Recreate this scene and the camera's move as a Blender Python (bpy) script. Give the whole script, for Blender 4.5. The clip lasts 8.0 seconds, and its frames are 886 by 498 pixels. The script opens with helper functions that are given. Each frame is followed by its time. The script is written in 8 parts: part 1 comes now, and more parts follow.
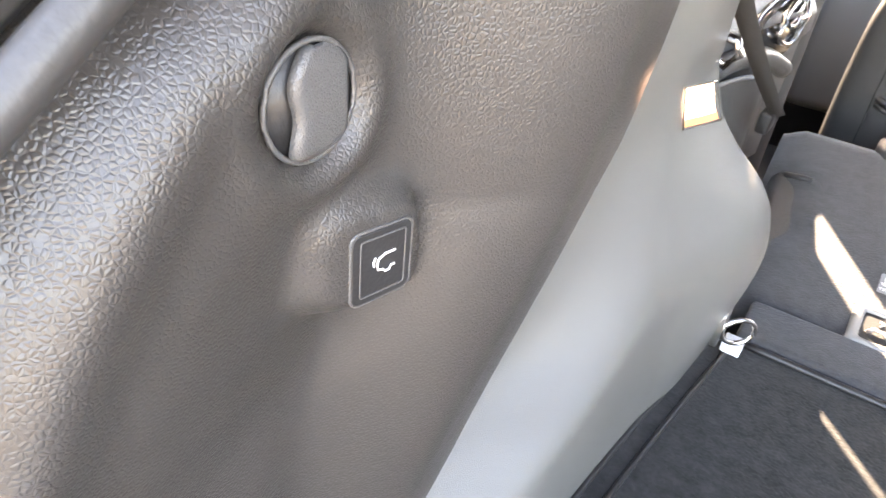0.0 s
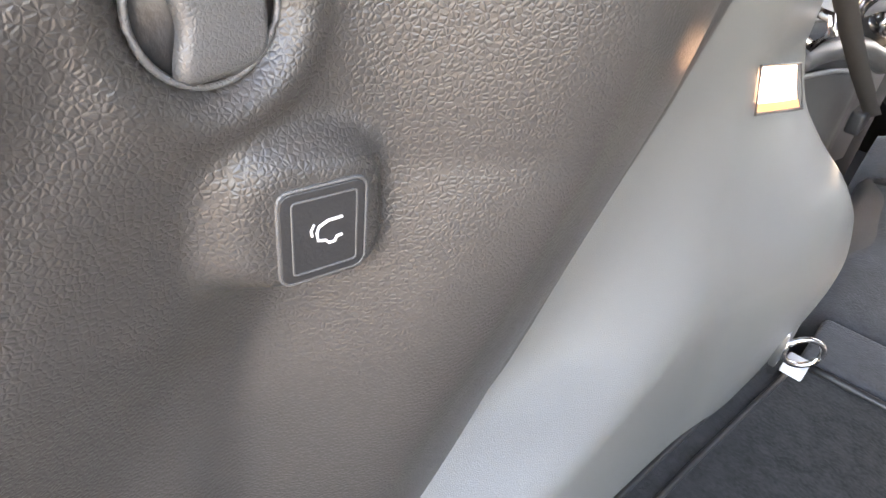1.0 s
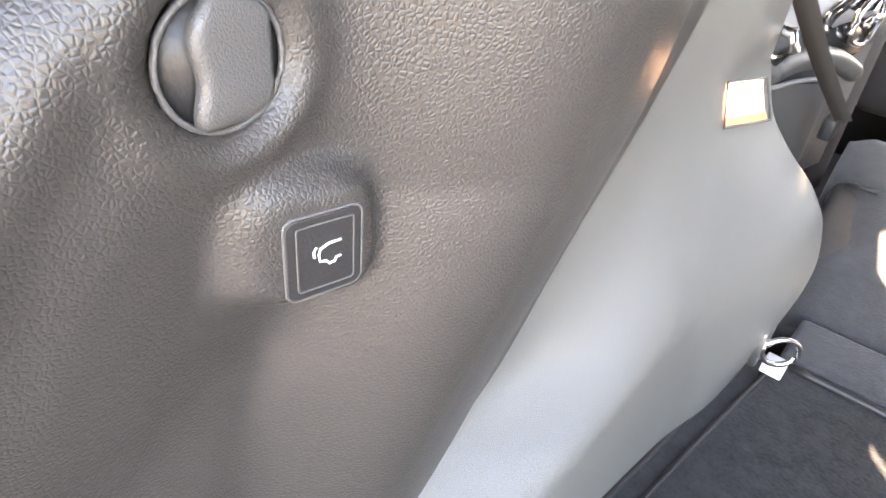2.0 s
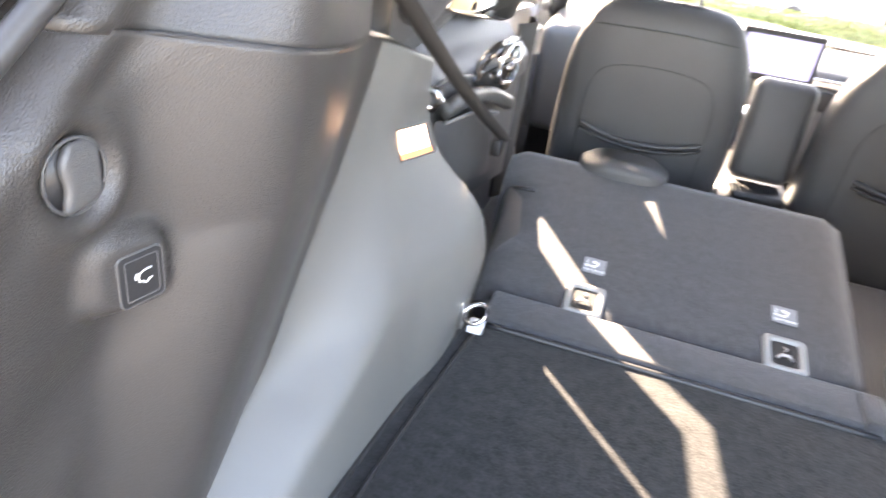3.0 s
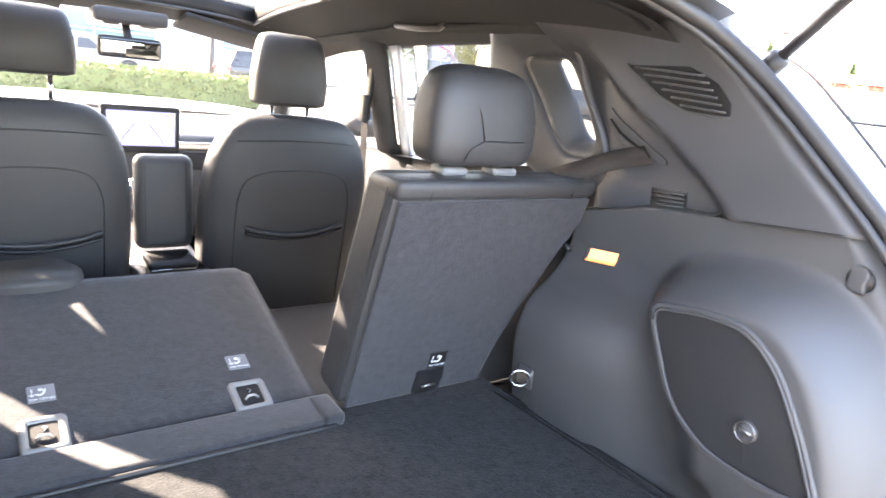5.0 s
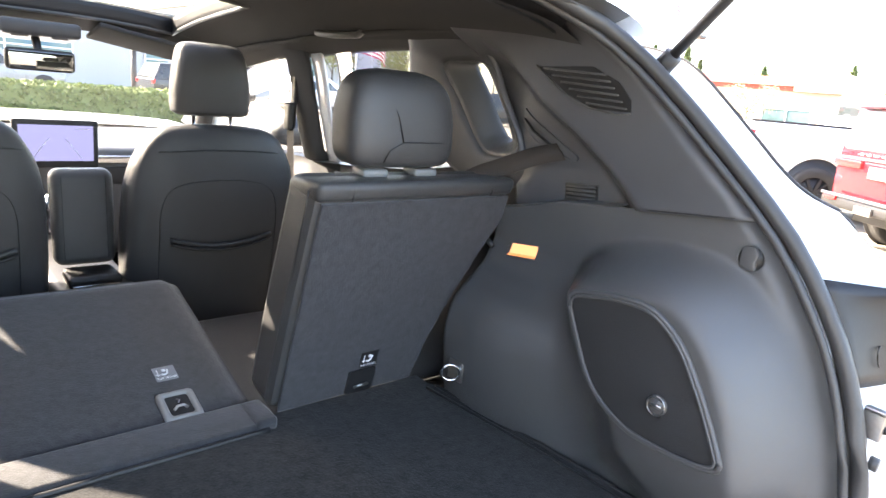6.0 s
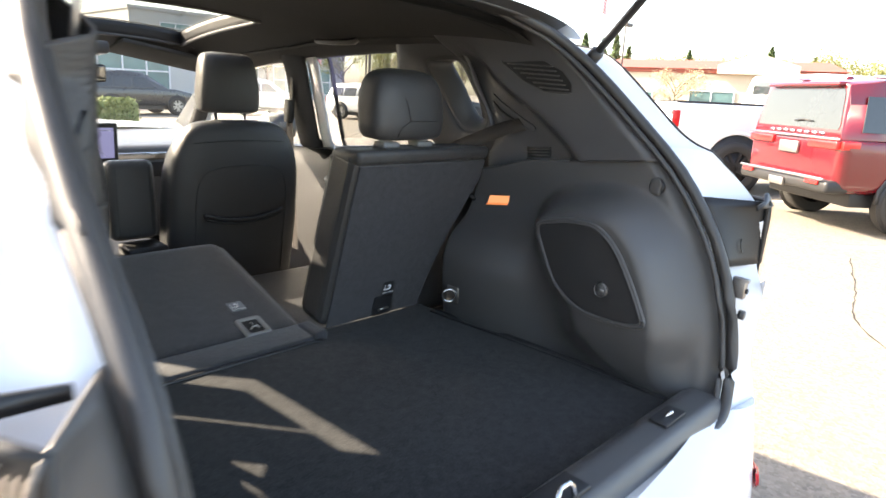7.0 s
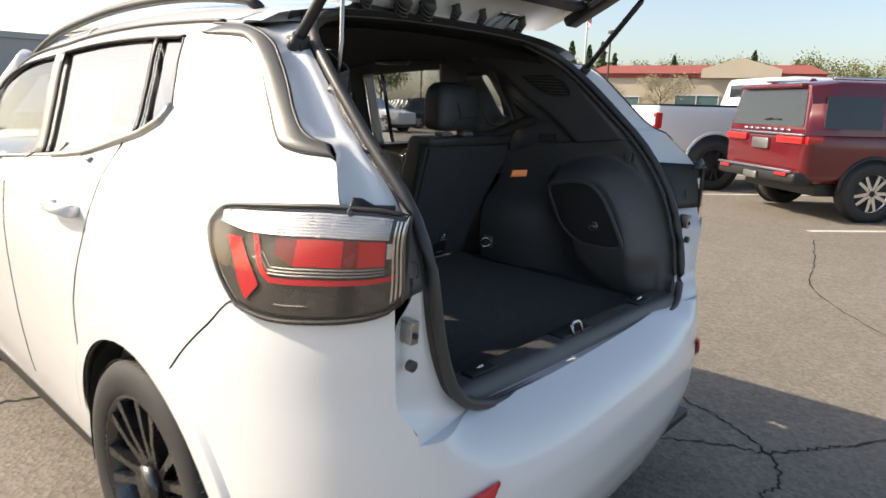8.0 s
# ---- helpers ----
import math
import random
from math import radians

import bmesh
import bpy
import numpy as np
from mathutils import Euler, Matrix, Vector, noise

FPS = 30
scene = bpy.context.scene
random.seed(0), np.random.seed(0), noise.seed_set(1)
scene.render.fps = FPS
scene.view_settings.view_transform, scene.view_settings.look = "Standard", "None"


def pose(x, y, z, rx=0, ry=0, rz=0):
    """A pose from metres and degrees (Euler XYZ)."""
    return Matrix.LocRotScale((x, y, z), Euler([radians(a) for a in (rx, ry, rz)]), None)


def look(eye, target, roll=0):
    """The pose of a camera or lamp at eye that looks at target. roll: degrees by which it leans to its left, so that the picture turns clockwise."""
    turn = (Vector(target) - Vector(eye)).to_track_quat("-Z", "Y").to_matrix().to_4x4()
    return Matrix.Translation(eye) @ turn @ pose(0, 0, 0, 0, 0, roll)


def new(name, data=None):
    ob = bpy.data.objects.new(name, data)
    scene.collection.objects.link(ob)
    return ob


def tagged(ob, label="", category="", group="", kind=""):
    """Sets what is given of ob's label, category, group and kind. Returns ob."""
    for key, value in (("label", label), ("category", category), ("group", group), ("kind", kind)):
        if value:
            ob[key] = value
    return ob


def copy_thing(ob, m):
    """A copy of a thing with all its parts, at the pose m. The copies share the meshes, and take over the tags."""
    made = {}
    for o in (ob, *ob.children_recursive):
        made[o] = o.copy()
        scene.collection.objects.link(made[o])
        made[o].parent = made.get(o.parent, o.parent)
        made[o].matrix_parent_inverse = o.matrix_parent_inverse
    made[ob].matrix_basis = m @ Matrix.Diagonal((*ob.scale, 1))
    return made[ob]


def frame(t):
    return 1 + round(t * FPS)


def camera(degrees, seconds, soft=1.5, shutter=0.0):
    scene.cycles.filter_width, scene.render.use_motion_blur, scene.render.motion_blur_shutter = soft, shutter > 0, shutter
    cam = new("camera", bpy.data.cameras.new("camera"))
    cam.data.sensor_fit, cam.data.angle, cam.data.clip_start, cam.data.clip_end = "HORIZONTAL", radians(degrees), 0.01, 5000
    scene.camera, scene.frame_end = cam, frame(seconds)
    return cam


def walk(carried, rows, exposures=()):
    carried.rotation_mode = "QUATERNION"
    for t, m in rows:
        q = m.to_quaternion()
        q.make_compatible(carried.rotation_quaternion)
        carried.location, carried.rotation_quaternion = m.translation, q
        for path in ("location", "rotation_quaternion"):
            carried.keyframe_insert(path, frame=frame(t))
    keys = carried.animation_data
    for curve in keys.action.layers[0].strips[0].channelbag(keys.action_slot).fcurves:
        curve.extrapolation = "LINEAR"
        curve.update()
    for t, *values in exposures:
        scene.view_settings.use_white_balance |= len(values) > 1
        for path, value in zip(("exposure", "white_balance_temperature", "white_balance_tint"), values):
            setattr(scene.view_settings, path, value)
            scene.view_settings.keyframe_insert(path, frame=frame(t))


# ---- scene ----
cam = camera(68.6, 8.0, shutter=0.3)
PATH = [
    (0, (-0.4778, 0.1015, 1.2922), (-1.3612, 1.5160, 0.1882), 6.13),
    (0.5, (-0.4764, 0.1388, 1.2703), (-1.4856, 1.4539, 0.1515), 4.79),
    (1, (-0.4757, 0.1625, 1.2585), (-1.4940, 1.4423, 0.1074), 6.76),
    (1.2, (-0.4735, 0.1626, 1.2567), (-1.5277, 1.4269, 0.1209), 5.85),
    (2.5, (-0.4350, 0.0953, 1.3113), (-1.2965, 1.5494, 0.2420), 5.47),
    (3, (-0.3644, -0.0001, 1.3645), (-0.7790, 1.7060, 0.4068), 8.45),
    (3.5, (-0.3648, -0.0356, 1.4024), (-0.3058, 1.7804, 0.5666), 6.86),
    (4, (-0.4281, -0.0035, 1.4200), (0.1591, 1.7674, 0.6993), 5.63),
    (4.5, (-0.4150, -0.0194, 1.4367), (0.5504, 1.6111, 0.7967), 7.99),
    (5, (-0.4094, -0.0495, 1.4476), (0.7475, 1.4734, 0.8624), 8.32),
    (5.2, (-0.3925, -0.0732, 1.4430), (0.8023, 1.4316, 0.8880), 7.64),
    (6.3, (-0.4305, -0.1190, 1.4451), (0.9170, 1.2517, 0.8925), 6.67),
    (6.5, (-0.5030, -0.1805, 1.4620), (0.8773, 1.1534, 0.9003), 5.87),
    (7, (-0.8199, -0.3539, 1.4371), (0.6004, 0.9488, 0.9026), 5.06),
    (7.5, (-1.1960, -0.5304, 1.4355), (0.2275, 0.7796, 0.9281), 4.00),
    (8, (-1.5019, -0.7517, 1.4346), (-0.0614, 0.5404, 0.9294), 3.80),
]
# the car stands three degrees nose up; it and the path through it are laid out in its own level frame
LEVEL = Matrix.Translation((0, 0.79, 0)) @ Matrix.Rotation(radians(3.0), 4, "X") @ Matrix.Translation((0, -0.79, 0))
walk(cam, [(t, LEVEL @ look(eye, target, roll)) for t, eye, target, roll in PATH],
     exposures=[(0.0, 5.0, 9100, 20), (0.5, 4.62, 9100, 20), (1.0, 4.75, 9100, 20), (1.2, 4.78, 9100, 20), (2.3, 5.12, 8900, 21), (3.0, 4.82, 8300, 19), (3.5, 4.55, 8000, 19), (4.0, 4.5, 7800, 19), (5.0, 4.4, 7500, 18), (5.8, 3.8, 7400, 15), (6.5, 3.15, 7400, 12), (7.0, 2.65, 7700, 11), (7.5, 1.6, 7400, 10), (8.0, 0.72, 7200, 10)])

# ---- world and sun ----
SUN = Vector((-0.78, 1.135, 1.0)).normalized()
world = bpy.data.worlds.new("sky")
scene.world = world
world.use_nodes = True
wn = world.node_tree.nodes
sky = wn.new("ShaderNodeTexSky")
sky.sky_type, sky.sun_disc = "NISHITA", False
sky.sun_elevation = math.asin(SUN.z)
sky.sun_rotation = math.atan2(SUN.x, SUN.y)
sky.air_density, sky.dust_density, sky.ozone_density = 0.9, 2.2, 1.0
wn["Background"].inputs["Strength"].default_value = 0.15
world.node_tree.links.new(sky.outputs[0], wn["Background"].inputs["Color"])
sun_data = bpy.data.lights.new("sun", "SUN")
sun_data.energy, sun_data.angle, sun_data.color = 4.2, radians(0.6), (1.0, 0.93, 0.82)
sun = new("sun", sun_data)
sun.matrix_world = look(SUN * 30, (0, 0, 0))


# ---- materials ----
def mat_base(name):
    m = bpy.data.materials.new(name)
    m.use_nodes = True
    nt = m.node_tree
    return m, nt, nt.nodes["Principled BSDF"]


def put(nt, a, b):
    nt.links.new(a, b)


def surface(name, color, rough=0.6, metal=0.0, spread=0.15, scale=8.0, grain=0.0, grain_scale=200.0, kind="noise", coat=0.0,
            spec=0.5, rough_spread=0.1, stretch=(1, 1, 1), sheen=0.0):
    """A surface with colour variation at two scales, uneven gloss and fine relief."""
    m, nt, b = mat_base(name)
    co = nt.nodes.new("ShaderNodeTexCoord")
    mp = nt.nodes.new("ShaderNodeMapping")
    mp.inputs["Scale"].default_value = stretch
    put(nt, co.outputs["Object"], mp.inputs[0])
    big, fine = nt.nodes.new("ShaderNodeTexNoise"), nt.nodes.new("ShaderNodeTexNoise")
    big.inputs["Scale"].default_value, big.inputs["Detail"].default_value = scale, 4
    fine.inputs["Scale"].default_value, fine.inputs["Detail"].default_value = grain_scale, 2
    for n in (big, fine):
        put(nt, mp.outputs[0], n.inputs["Vector"])
    mix = nt.nodes.new("ShaderNodeMath")
    mix.operation = "MULTIPLY_ADD"
    mix.inputs[1].default_value = 0.6
    put(nt, big.outputs["Fac"], mix.inputs[0])
    half = nt.nodes.new("ShaderNodeMath")
    half.operation = "MULTIPLY"
    half.inputs[1].default_value = 0.4
    put(nt, fine.outputs["Fac"], half.inputs[0])
    put(nt, half.outputs[0], mix.inputs[2])
    ramp = nt.nodes.new("ShaderNodeValToRGB")
    ramp.color_ramp.elements[0].position, ramp.color_ramp.elements[1].position = 0.25, 0.75
    for e, f in zip(ramp.color_ramp.elements, (1 - spread, 1 + spread)):
        e.color = (*[min(1, c * f) for c in color], 1)
    put(nt, mix.outputs[0], ramp.inputs[0])
    put(nt, ramp.outputs[0], b.inputs["Base Color"])
    rr = nt.nodes.new("ShaderNodeMapRange")
    rr.inputs["To Min"].default_value, rr.inputs["To Max"].default_value = max(0.02, rough - rough_spread), min(1, rough + rough_spread)
    put(nt, big.outputs["Fac"], rr.inputs["Value"])
    put(nt, rr.outputs[0], b.inputs["Roughness"])
    b.inputs["Metallic"].default_value = metal
    b.inputs["Coat Weight"].default_value = coat
    b.inputs["Coat Roughness"].default_value = 0.04
    b.inputs["Specular IOR Level"].default_value = spec
    b.inputs["Sheen Weight"].default_value = sheen
    if grain:
        bump = nt.nodes.new("ShaderNodeBump")
        bump.inputs["Strength"].default_value = min(1.0, grain)
        bump.inputs["Distance"].default_value = 0.0006 if kind == "leather" else 0.0012
        if kind == "leather":
            v = nt.nodes.new("ShaderNodeTexVoronoi")
            v.feature = "DISTANCE_TO_EDGE"
            v.inputs["Scale"].default_value = grain_scale
            warp = nt.nodes.new("ShaderNodeMixRGB")
            warp.blend_type = "ADD"
            warp.inputs[0].default_value = 0.0007
            put(nt, mp.outputs[0], warp.inputs[1])
            put(nt, fine.outputs["Color"], warp.inputs[2])
            put(nt, warp.outputs[0], v.inputs["Vector"])
            cut = nt.nodes.new("ShaderNodeMapRange")
            cut.interpolation_type = "SMOOTHSTEP"
            cut.inputs["From Max"].default_value = 0.30
            put(nt, v.outputs["Distance"], cut.inputs["Value"])
            put(nt, cut.outputs[0], bump.inputs["Height"])
        else:
            put(nt, fine.outputs["Fac"], bump.inputs["Height"])
        put(nt, bump.outputs[0], b.inputs["Normal"])
    return m


def pane(name, tint, gloss_rough=0.0, gloss=0.10):
    """Thin glass: clear through, with a Fresnel gloss."""
    m = bpy.data.materials.new(name)
    m.use_nodes = True
    nt = m.node_tree
    nt.nodes.remove(nt.nodes["Principled BSDF"])
    tr, gl = nt.nodes.new("ShaderNodeBsdfTransparent"), nt.nodes.new("ShaderNodeBsdfGlossy")
    tr.inputs[0].default_value = (*tint, 1)
    gl.inputs["Roughness"].default_value = gloss_rough
    fr, mx = nt.nodes.new("ShaderNodeLayerWeight"), nt.nodes.new("ShaderNodeMixShader")
    fr.inputs[0].default_value = 0.5
    pw, ma = nt.nodes.new("ShaderNodeMath"), nt.nodes.new("ShaderNodeMath")
    pw.operation, ma.operation = "POWER", "MULTIPLY_ADD"
    pw.inputs[1].default_value, ma.inputs[1].default_value, ma.inputs[2].default_value = 5.0, 0.98 - gloss, gloss
    put(nt, fr.outputs["Facing"], pw.inputs[0])
    put(nt, pw.outputs[0], ma.inputs[0])
    put(nt, ma.outputs[0], mx.inputs[0])
    put(nt, tr.outputs[0], mx.inputs[1])
    put(nt, gl.outputs[0], mx.inputs[2])
    put(nt, mx.outputs[0], nt.nodes["Material Output"].inputs[0])
    return m


def glow(name, color, strength):
    m, nt, b = mat_base(name)
    b.inputs["Base Color"].default_value = (*color, 1)
    b.inputs["Emission Color"].default_value = (*color, 1)
    b.inputs["Emission Strength"].default_value = strength
    return m


PAINT = surface("white_paint", (0.78, 0.79, 0.80), 0.25, spread=0.02, scale=2, coat=0.8, rough_spread=0.03)
TRIM = surface("grained_plastic", (0.042, 0.039, 0.037), 0.33, spread=0.12, scale=6, grain=0.31, grain_scale=470, kind="leather", rough_spread=0.06)
TRIM2 = surface("smooth_plastic", (0.086, 0.085, 0.085), 0.29, spread=0.10, scale=6, grain=0.30, grain_scale=700, kind="leather", rough_spread=0.015)
ARCH = surface("arch_plastic", (0.118, 0.117, 0.111), 0.36, spread=0.06, scale=6, grain=0.22, grain_scale=700, kind="leather", rough_spread=0.012)
PILLAR = surface("pillar_plastic", (0.084, 0.085, 0.091), 0.36, spread=0.10, scale=6, grain=0.2, grain_scale=800, kind="leather", rough_spread=0.015)
DARK = surface("black_plastic", (0.018, 0.018, 0.019), 0.45, spread=0.15, scale=12, grain=0.2, grain_scale=500)
GLOSS = surface("gloss_black", (0.012, 0.012, 0.013), 0.08, spread=0.1, scale=20, coat=0.5, rough_spread=0.03)
GARNISH = surface("satin_garnish", (0.075, 0.074, 0.074), 0.38, spread=0.12, scale=10, grain=0.2, grain_scale=600)
SATIN = surface("satin_trim", (0.34, 0.33, 0.31), 0.36, metal=0.6, spread=0.08, scale=15)
RUBBER = surface("rubber", (0.050, 0.049, 0.049), 0.42, spread=0.15, scale=20, grain=0.2, grain_scale=300)
LEATHER = surface("black_leather", (0.052, 0.0515, 0.052), 0.34, spread=0.12, scale=9, grain=0.5, grain_scale=350, kind="leather", rough_spread=0.07)
CARPET = surface("carpet", (0.0195, 0.0195, 0.0198), 0.95, spread=0.85, scale=60, grain=1.0, grain_scale=230, spec=0.1, sheen=0.15)
FELT = surface("felt", (0.046, 0.046, 0.049), 0.95, spread=0.36, scale=70, grain=1.0, grain_scale=380, spec=0.1, sheen=0.3)
LINER = surface("headliner_cloth", (0.065, 0.065, 0.065), 0.9, spread=0.12, scale=10, grain=0.4, grain_scale=600, spec=0.1)
GRILLE = surface("grille", (0.028, 0.028, 0.029), 0.55, spread=0.2, scale=20, grain=1.0, grain_scale=520, kind="leather")
CHROME = surface("chrome", (0.75, 0.75, 0.76), 0.16, metal=1.0, spread=0.05, scale=20)
STEEL = surface("dull_steel", (0.42, 0.41, 0.40), 0.38, metal=1.0, spread=0.15, scale=30)
BEIGE = surface("bezel_plastic", (0.24, 0.235, 0.225), 0.5, spread=0.08, scale=20, grain=0.2, grain_scale=500)
CARD = surface("white_card", (0.62, 0.63, 0.66), 0.5, spread=0.04)
INK = surface("white_print", (0.8, 0.8, 0.8), 0.5, spread=0.03)
BELT = surface("belt_webbing", (0.040, 0.034, 0.030), 0.7, spread=0.15, scale=40, grain=0.8, grain_scale=700, stretch=(1, 1, 3))
RIM = surface("dark_alloy", (0.10, 0.10, 0.105), 0.28, metal=0.9, spread=0.1, scale=20)
TYRE = surface("tyre_rubber", (0.030, 0.029, 0.028), 0.75, spread=0.25, scale=14, grain=0.5, grain_scale=220)
RED = surface("red_plastic", (0.66, 0.022, 0.034), 0.22, spread=0.1, scale=20, coat=0.5)
RED_DEEP = surface("deep_red_plastic", (0.24, 0.022, 0.026), 0.25, spread=0.15, scale=30, coat=0.5)
SMOKE = surface("smoked_plastic", (0.075, 0.066, 0.058), 0.25, spread=0.1, scale=20, coat=0.3)
SILVER = surface("silver_reflector", (0.70, 0.71, 0.73), 0.25, metal=0.8, spread=0.15, scale=30)
GLASS = pane("clear_glass", (0.90, 0.92, 0.91))
PRIVACY = pane("privacy_glass", (0.74, 0.75, 0.73), gloss=0.38)
LENS = pane("lamp_lens", (0.90, 0.88, 0.87), gloss=0.06)
SCREEN = glow("screen_light", (0.42, 0.45, 0.90), 0.10)
SCREEN.node_tree.nodes["Principled BSDF"].inputs["Base Color"].default_value = (0.03, 0.03, 0.04, 1)
def paper():
    """Paper that lets some light through, coloured tan in place of a sky reflection."""
    m, nt, b = mat_base("paper")
    b.inputs["Base Color"].default_value = (0.40, 0.365, 0.31, 1)
    b.inputs["Roughness"].default_value = 0.8
    tl, mx = nt.nodes.new("ShaderNodeBsdfTranslucent"), nt.nodes.new("ShaderNodeMixShader")
    tl.inputs[0].default_value = (0.6, 0.57, 0.5, 1)
    mx.inputs[0].default_value = 0.35
    put(nt, b.outputs[0], mx.inputs[1])
    put(nt, tl.outputs[0], mx.inputs[2])
    put(nt, mx.outputs[0], nt.nodes["Material Output"].inputs[0])
    return m


PAPER = paper()
AMBER = glow("warm_lamp", (1.0, 0.66, 0.46), 0.62)
# same lamp as AMBER, its glow dimmed and tinted to stand for lower exposure
LAMP_TONED = glow("exposure_toned_lamp", (1.0, 0.40, 0.18), 0.14)
LAMP_EDGE = glow("warm_lamp_edge", (1.0, 0.30, 0.10), 0.10)


# ---- mesh helpers ----
def ease(v, table):
    """A smooth curve through (key, value) pairs in rising order of key."""
    if v <= table[0][0]:
        return table[0][1]
    if v >= table[-1][0]:
        return table[-1][1]
    n = len(table)
    for i in range(n - 1):
        if v <= table[i + 1][0]:
            break
    def slope(k):
        if k == 0 or k == n - 1:
            j = min(k, n - 2)
            return (table[j + 1][1] - table[j][1]) / (table[j + 1][0] - table[j][0])
        a = (table[k][1] - table[k - 1][1]) / (table[k][0] - table[k - 1][0])
        b = (table[k + 1][1] - table[k][1]) / (table[k + 1][0] - table[k][0])
        return 0.0 if a * b <= 0 else 2 * a * b / (a + b)
    (x0, y0), (x1, y1) = table[i], table[i + 1]
    h = x1 - x0
    t = (v - x0) / h
    return ((2 * t**3 - 3 * t**2 + 1) * y0 + (t**3 - 2 * t**2 + t) * h * slope(i)
            + (3 * t**2 - 2 * t**3) * y1 + (t**3 - t**2) * h * slope(i + 1))


def step(a, b, v):
    t = min(1.0, max(0.0, (v - a) / (b - a)))
    return t * t * (3 - 2 * t)


def steps(a, b, n):
    return [a + (b - a) * i / n for i in range(n + 1)]


car_things = []


def thing(name, label, category, group="", at=(0, 0, 0), kind=""):
    ob = new(name)
    ob.location = at
    ob.empty_display_size = 0.05
    car_things.append(ob)
    return tagged(ob, label, category, group, kind)


def mesh_ob(name, verts, faces, material, parent=None, label="", smooth=True, thick=0.0, bevel=0.0, sub=0):
    me = bpy.data.meshes.new(name)
    me.from_pydata([tuple(v) for v in verts], [], faces)
    me.materials.append(material)
    if smooth:
        me.polygons.foreach_set("use_smooth", [True] * len(me.polygons))
    me.update()
    ob = new(name, me)
    if parent is not None:
        ob.parent = parent
        up = parent
        base = Vector()
        while up is not None:
            base += up.location
            up = up.parent
        ob.location = -base
    if label:
        ob["label"] = label
    if thick:
        md = ob.modifiers.new("thickness", "SOLIDIFY")
        md.thickness, md.offset = thick, 0
    if bevel:
        md = ob.modifiers.new("edge", "BEVEL")
        md.width, md.segments, md.limit_method = bevel, 2, "ANGLE"
    if sub:
        md = ob.modifiers.new("round", "SUBSURF")
        md.levels = md.render_levels = sub
    return ob


def part(name, bm, material, parent, label="", smooth=True, bevel=0.0):
    """Links a bmesh, built in world places, as one mesh under a thing or part."""
    bmesh.ops.recalc_face_normals(bm, faces=bm.faces)
    verts = [v.co.copy() for v in bm.verts]
    bm.verts.index_update()
    faces = [[v.index for v in f.verts] for f in bm.faces]
    bm.free()
    return mesh_ob(name, verts, faces, material, parent, label, smooth, bevel=bevel)


def sheet(name, fn, us, vs, material, parent=None, label="", thick=0.0, closed=False):
    """A surface fn(u, v) over the steps us and vs."""
    verts = [fn(u, v) for u in us for v in vs]
    n = len(vs)
    faces = []
    nu = len(us)
    for i in range(nu if closed else nu - 1):
        j = (i + 1) % nu
        for k in range(n - 1):
            faces.append((i * n + k, j * n + k, j * n + k + 1, i * n + k + 1))
    return mesh_ob(name, verts, faces, material, parent, label, True, thick)


def box(x0, x1, y0, y1, z0, z1, r=0.0, seg=3):
    bm = bmesh.new()
    bmesh.ops.create_cube(bm, size=1)
    for v in bm.verts:
        v.co = Vector(((x0 + x1) / 2 + v.co.x * (x1 - x0), (y0 + y1) / 2 + v.co.y * (y1 - y0), (z0 + z1) / 2 + v.co.z * (z1 - z0)))
    if r:
        bmesh.ops.bevel(bm, geom=bm.edges[:], offset=r, segments=seg, affect="EDGES", profile=0.5)
    return bm


def shaped(bm, fn):
    for v in bm.verts:
        v.co = fn(v.co)
    return bm


def tube(path, radius, n=10, closed=False, flat=1.0):
    """A round bar along a path of places; flat squeezes it across."""
    path = [Vector(p) for p in path]
    bm = bmesh.new()
    rings = []
    count = len(path)
    up = Vector((0.03, 0.02, 1))
    for i, p in enumerate(path):
        a = path[(i - 1) % count] if closed or i else path[0]
        b = path[(i + 1) % count] if closed or i < count - 1 else path[-1]
        d = (b - a).normalized()
        ref = up if abs(d.dot(up.normalized())) < 0.95 else Vector((1, 0.1, 0))
        s = d.cross(ref).normalized()
        q = s.cross(d).normalized()
        r = radius(i / max(1, count - 1)) if callable(radius) else radius
        rings.append([bm.verts.new(p + s * (r * math.cos(6.28318 * k / n)) + q * (r * flat * math.sin(6.28318 * k / n))) for k in range(n)])
    for i in range(count if closed else count - 1):
        A, B = rings[i], rings[(i + 1) % count]
        for k in range(n):
            bm.faces.new((A[k], A[(k + 1) % n], B[(k + 1) % n], B[k]))
    if not closed:
        bm.faces.new(rings[0][::-1])
        bm.faces.new(rings[-1])
    return bm


def smooth_rows(rows, per):
    """More cross-sections, on a smooth curve through the given ones."""
    for i in range(len(rows) - 1):
        for k in range(per):
            t = i + k / per
            yield [ease(t, [(j, r[c]) for j, r in enumerate(rows)]) for c in range(len(rows[0]))]
    yield rows[-1]


